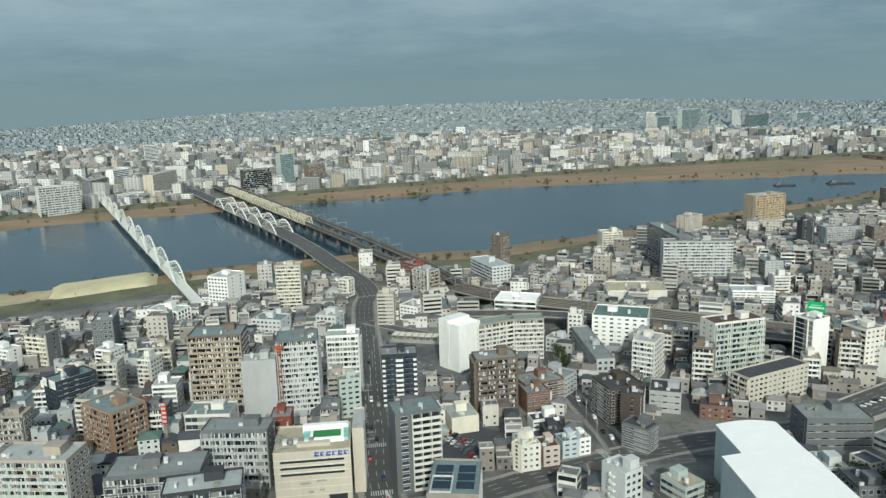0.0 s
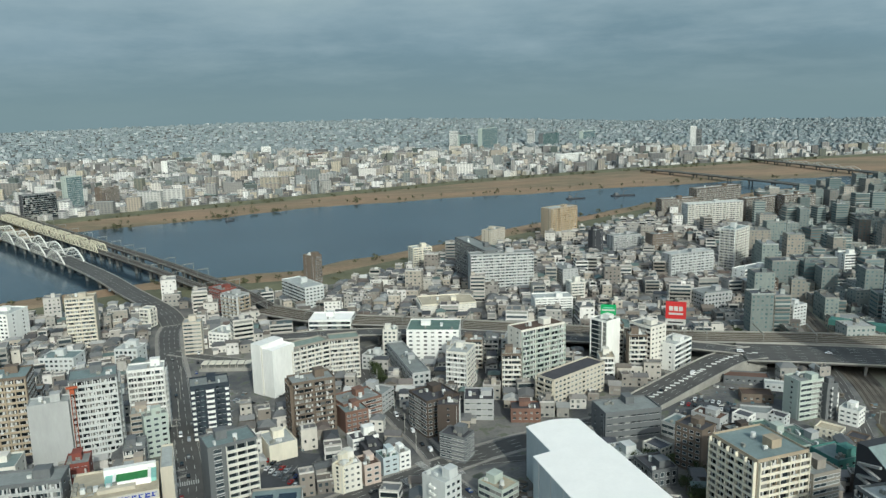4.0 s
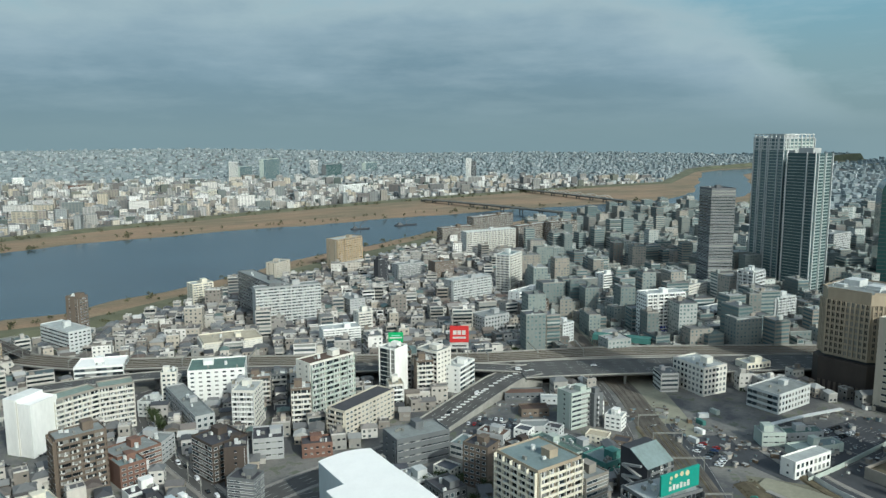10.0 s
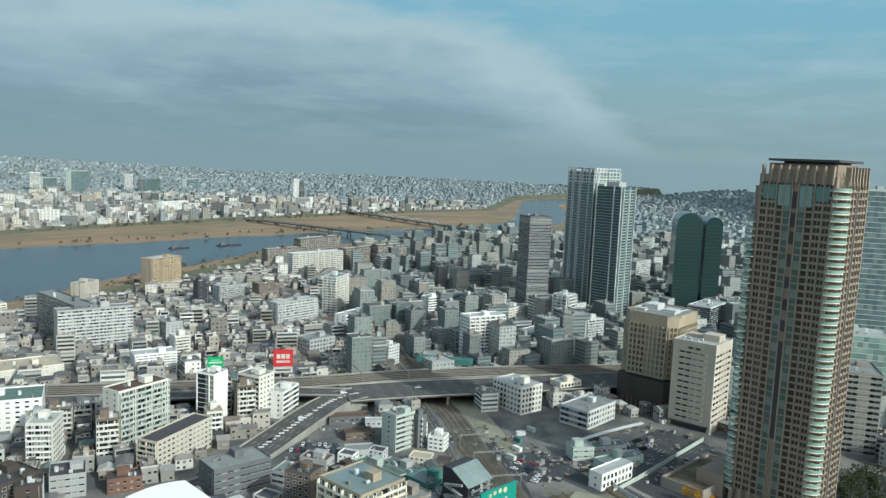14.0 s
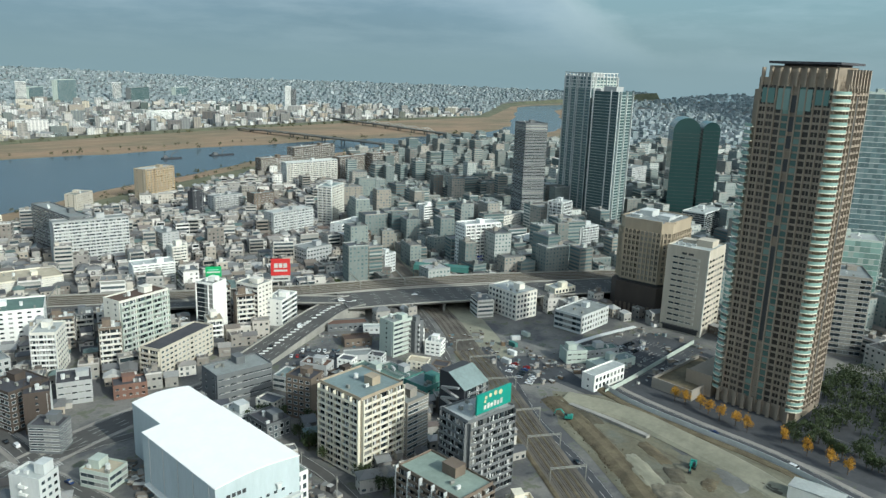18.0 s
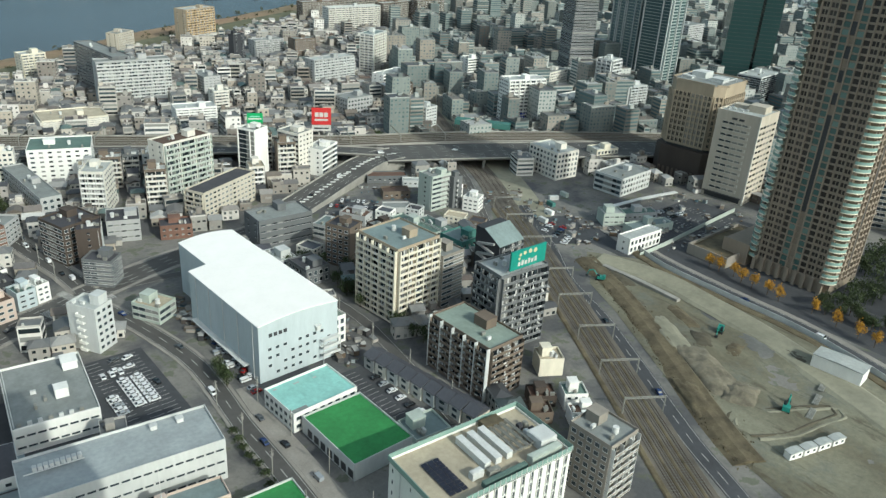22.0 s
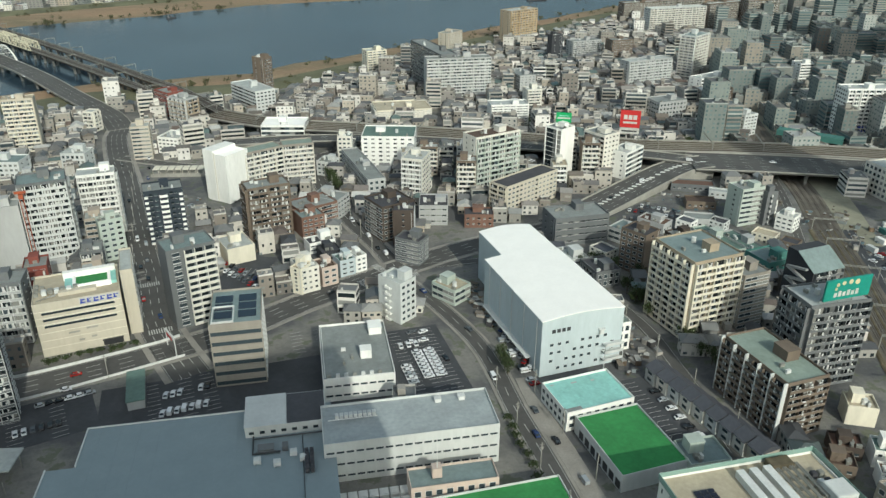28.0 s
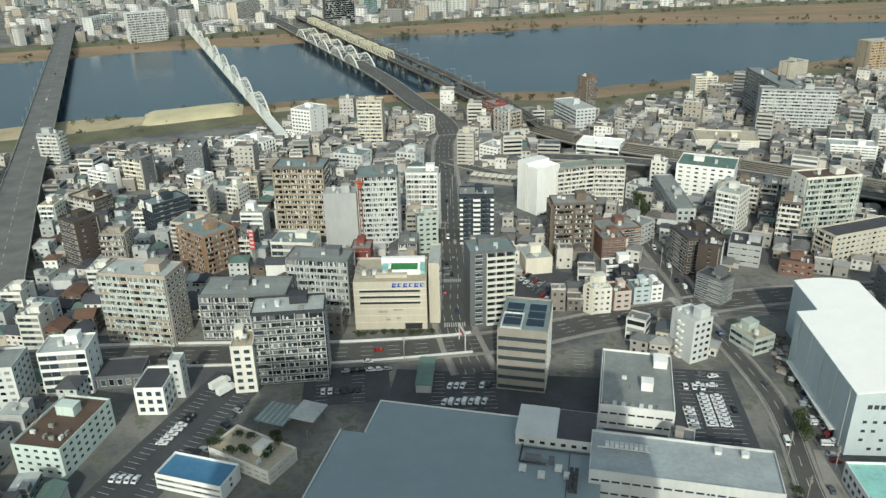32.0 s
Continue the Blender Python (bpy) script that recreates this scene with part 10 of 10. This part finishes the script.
def house_proto(kind, w, d, h, wall, roof, seed):
    """A small house: walls, roof, windows on its four sides."""
    r = random.Random(seed)
    ob = tagged(put("house", slab_mesh("house", [(-w / 2, w / 2, -d / 2, d / 2, -0.3, h)] + ([(-w / 2, -w / 2 + 3, -d / 2, -d / 2 + 3, h, h + 2.4)] if kind == "flat" else [])), WALL[wall]),
                {"gable": "small %s house with a %s gable roof", "hip": "small %s house with a %s hipped roof", "flat": "low %s building with a flat %s roof"}[kind] % (wall.replace("dbrown", "dark brown").replace("lgrey", "pale grey").replace("dgrey", "dark grey").replace("offwhite", "off-white"), roof.replace("tile", "grey tiled").replace("lgrey", "pale grey")), "house", "small houses")
    e, up = 0.5, d * r.uniform(0.2, 0.3)
    if kind == "gable":
        put("roof", shape("roof", *prism([(-d / 2 - e, h - 0.15), (d / 2 + e, h - 0.15), (d / 2 + e, h + 0.1), (0, h + up), (-d / 2 - e, h + 0.1)], -w / 2 - e, w / 2 + e)), ROOF[roof], ob, pose(0, 0, 0, 0, 0, 90))
    elif kind == "hip":
        a, b = w / 2 + e, d / 2 + e
        k = max(0.5, w / 2 - d / 2 * 0.9)
        put("roof", shape("roof", [(-a, -b, h), (a, -b, h), (a, b, h), (-a, b, h), (-k, 0, h + up), (k, 0, h + up), (-a, -b, h - 0.15), (a, -b, h - 0.15), (a, b, h - 0.15), (-a, b, h - 0.15)],
                          [(0, 1, 5, 4), (1, 2, 5), (2, 3, 4, 5), (3, 0, 4), (9, 8, 7, 6), (6, 7, 1, 0), (7, 8, 2, 1), (8, 9, 3, 2), (9, 6, 0, 3)]), ROOF[roof], ob)
    else:
        put("roof", slab_mesh("roof", [(-w / 2 - 0.1, w / 2 + 0.1, -d / 2 - 0.1, d / 2 + 0.1, h + 0.003, h + 0.25), (-w / 2 + 3.5, -w / 2 + 5, 0, 1.2, h + 0.25, h + 1.3)]), ROOF[roof], ob)
    fl = max(1, int(h / 2.8))
    parts = []
    for turn, W, D in ((0, w, d), (90, d, w), (-90, d, w)):
        n = max(1, int(W / 2.8))
        q = []
        for k in range(fl):
            for i in range(n):
                x = -W / 2 + W * (i + 0.5) / n
                if r.random() < 0.85:
                    q += [(x - 0.65, x + 0.65, -D / 2 - 0.05, -D / 2 + 0.02, 0.9 + 2.8 * k, 2.0 + 2.8 * k, 0), (x - 0.75, x + 0.75, -D / 2 - 0.14, -D / 2 + 0.02, 0.78 + 2.8 * k, 0.9 + 2.8 * k, 1)]
        c, e = round(math.cos(radians(turn))), round(math.sin(radians(turn)))
        for x0, x1, y0, y1, z0, z1, m in q:
            (a0, b0), (a1, b1) = (x0 * c - y0 * e, x0 * e + y0 * c), (x1 * c - y1 * e, x1 * e + y1 * c)
            parts.append((min(a0, a1), max(a0, a1), min(b0, b1), max(b0, b1), z0, z1, m))
    put("window_set", slab_mesh("window_set", parts, 2), [GLASS, FRAME], ob)["kind"] = "stuff"
    return ob


rnd = random.Random(21)
PROTO = []
WOODS = ("white", "lgrey", "offwhite", "grey", "white", "grey", "brown", "white", "dbrown", "lgrey", "beige", "dgrey")
for i in range(34):
    kind = ("gable", "hip", "gable", "flat", "hip", "flat")[i % 6]
    w, d = rnd.uniform(7, 10.5), rnd.uniform(6.5, 9)
    h = rnd.choice((5.6, 5.8, 6.2, 8.4)) if kind != "flat" else rnd.choice((6, 9, 9, 12, 15))
    PROTO.append((house_proto(kind, w, d, h, WOODS[i % 12], rnd.choice(("tile", "tile", "dark", "grey", "brown", "rust", "teal")) if kind != "flat" else rnd.choice(("grey", "lgrey", "bluegrey", "lgrey", "dark")), i), w, d))
MID = []
for i in range(12):
    w, d, fl = rnd.uniform(9, 14), rnd.uniform(9, 13), rnd.choice((4, 5, 5, 6, 7, 8))
    style = rnd.choice(("balc", "punch", "balc", "ribbon"))
    wall = rnd.choice(("taupe", "offwhite", "grey", "lgrey", "beige", "tan", "brown", "stone", "dgrey"))
    MID.append((building("apartment_block", "mid-rise %s apartment block among small houses" % wall.replace("dgrey", "dark grey").replace("lgrey", "pale grey").replace("offwhite", "off-white"), 0, 0, 0, w, d, fl * 3 + 1.5, fl, wall, style, "punch" if i % 3 else "blank", trim=rnd.choice((None, "white", "offwhite")), roof=rnd.choice(("grey", "lgrey", "bluegrey", "tan")), seed=i), w, d))
keep(288, 345, -60, 84, 60)          # yard inside the ramp stays open
PLACED = set()
mass, shade, count, mids = [], [], 0, 0
for gx, yaw, lo, hi in ((0, 4, -9999, 45), (1, -18, 45, 9999)):
    c, s = math.cos(radians(yaw)), math.sin(radians(yaw))
    for iu in range(-98, 282):
        for iv in range(0, 162):
            U = iu * 9.4 + (iu // 7) * 4.5 + rnd.uniform(-1.7, 1.7)
            V = 60 + iv * 9.6 + (iv // 2) * 3.4 + rnd.uniform(-1.4, 1.4)
            x, y = U * c - V * s, U * s + V * c
            r, a = math.hypot(x, y), math.degrees(math.atan2(x, y))
            if not lo <= x < hi or r < 215 or r > 1700 or a < -46 or a > 86 or y > bank(NEAR, x) - 108 or y < 95:
                continue
            if x < -235 and y > bank(NEAR, x) - 150:
                continue
            turn = yaw + rnd.choice((0, 0, 90, 180, 270)) + rnd.uniform(-8, 8)
            big = r > 335 and not (-30 < x < 130 and r < 450) and rnd.random() < (0.13 if r < 560 else 0.06)
            if inside(x, y, SITE):
                continue
            if r < 505 and (count < 195 if not big else mids < 34):
                P = MID if big else PROTO
                ob, w, d = rnd.choice(P)
                if hit_rect(x, y, max(w, d) * 0.42, KEEP) or on_line(x, y, max(w, d) * 0.42):
                    big = False
                    ob, w, d = rnd.choice(PROTO)
                    if hit_rect(x, y, 3.7, KEEP) or on_line(x, y, 3.9):
                        continue
                count += not big
                mids += big
                m = pose(x, y, 0, 0, 0, turn if not big else yaw)
                if ob.name in PLACED:
                    copy_thing(ob, m)
                else:
                    PLACED.add(ob.name)
                    ob.matrix_basis = m
                if big:
                    keep(x, y, yaw, w, d)
                continue
            if hit_rect(x, y, 3.5, KEEP) or on_line(x, y, 4):
                continue
            far = a > 37 and r > 560
            w, d, h = rnd.uniform(5.5, 10.5), rnd.uniform(5, 8.5), rnd.choice((4, 5, 5.5, 6, 6, 6.4, 7, 8.5, 11))
            if far and rnd.random() < 0.30:
                w, d, h = rnd.uniform(11, 24), rnd.uniform(10, 18), rnd.choice((9, 10, 12, 14, 18, 22, 27, 34))
                keep(x, y, yaw, w, d)
            elif big:
                w, d, h = rnd.uniform(11, 17), rnd.uniform(10, 13), rnd.choice((10, 12, 14, 17, 22))
                keep(x, y, yaw, w, d)
            (shade if far else mass).append((x, y, 0, radians(turn), w, d, h))
for ob, w, d in PROTO + MID:
    if ob.name not in PLACED:
        away(ob)
town("near_quarter", "small tile-roofed houses packed between the blocks", [TOWNWALL, TOWNROOF, GLASS, TOWNTRIM], mass, 4)
# walls carry painted shade and haze, the pale panes lower the contrast further
town("tower_quarter", "grey mid-rise offices around the high towers", [SHADEWALL, TOWNROOF, HGLASS, SHADEWALL], shade, 6, 0.4)

gr = random.Random(64)
spots = [(x + gr.uniform(-6, 6), y + gr.uniform(-6, 6), 0, gr.uniform(2.2, 4.6)) for x, y, z, t, w, d, h in mass + shade if gr.random() < 0.16]
bushes("garden_trees", "dark green garden trees between the small houses", LEAF, [q for q in spots if not on_line(q[0], q[1], 1)], 12)

# goods, bins, planters and machines standing about in yards
rnd = random.Random(91)
spots = []
for i in range(2600):
    k = rnd.randrange(7)
    X0, X1, Y0, Y1 = ((296, 350, 236, 330), (340, 440, 205, 268), (-40, 40, 330, 460), (142, 166, 205, 300), (-40, 40, 330, 460), (104, 112, 262, 300), (220, 320, 320, 420))[k]
    x, y = rnd.uniform(X0, X1), rnd.uniform(Y0, Y1)
    if rnd.random() < (0.8 if k in (2, 4) else 0.55) or on_line(x, y, 0.3) and not (k == 0 and x > 312):
        continue
    if hit_rect(x, y, 0.2, [q for q in KEEP if q[4] * q[5] < 900]):
        continue
    s_ = rnd.choice((0.6, 0.8, 1.0, 1.4, 2.2))
    spots.append((x, y, 0.1, rnd.uniform(0, 3), s_ * rnd.uniform(0.7, 2.2), s_, s_ * rnd.uniform(0.4, 1.1)))
far_boxes("yard_goods", "scattered goods and machines standing in yards", GOODS, spots, 0.0, 8)
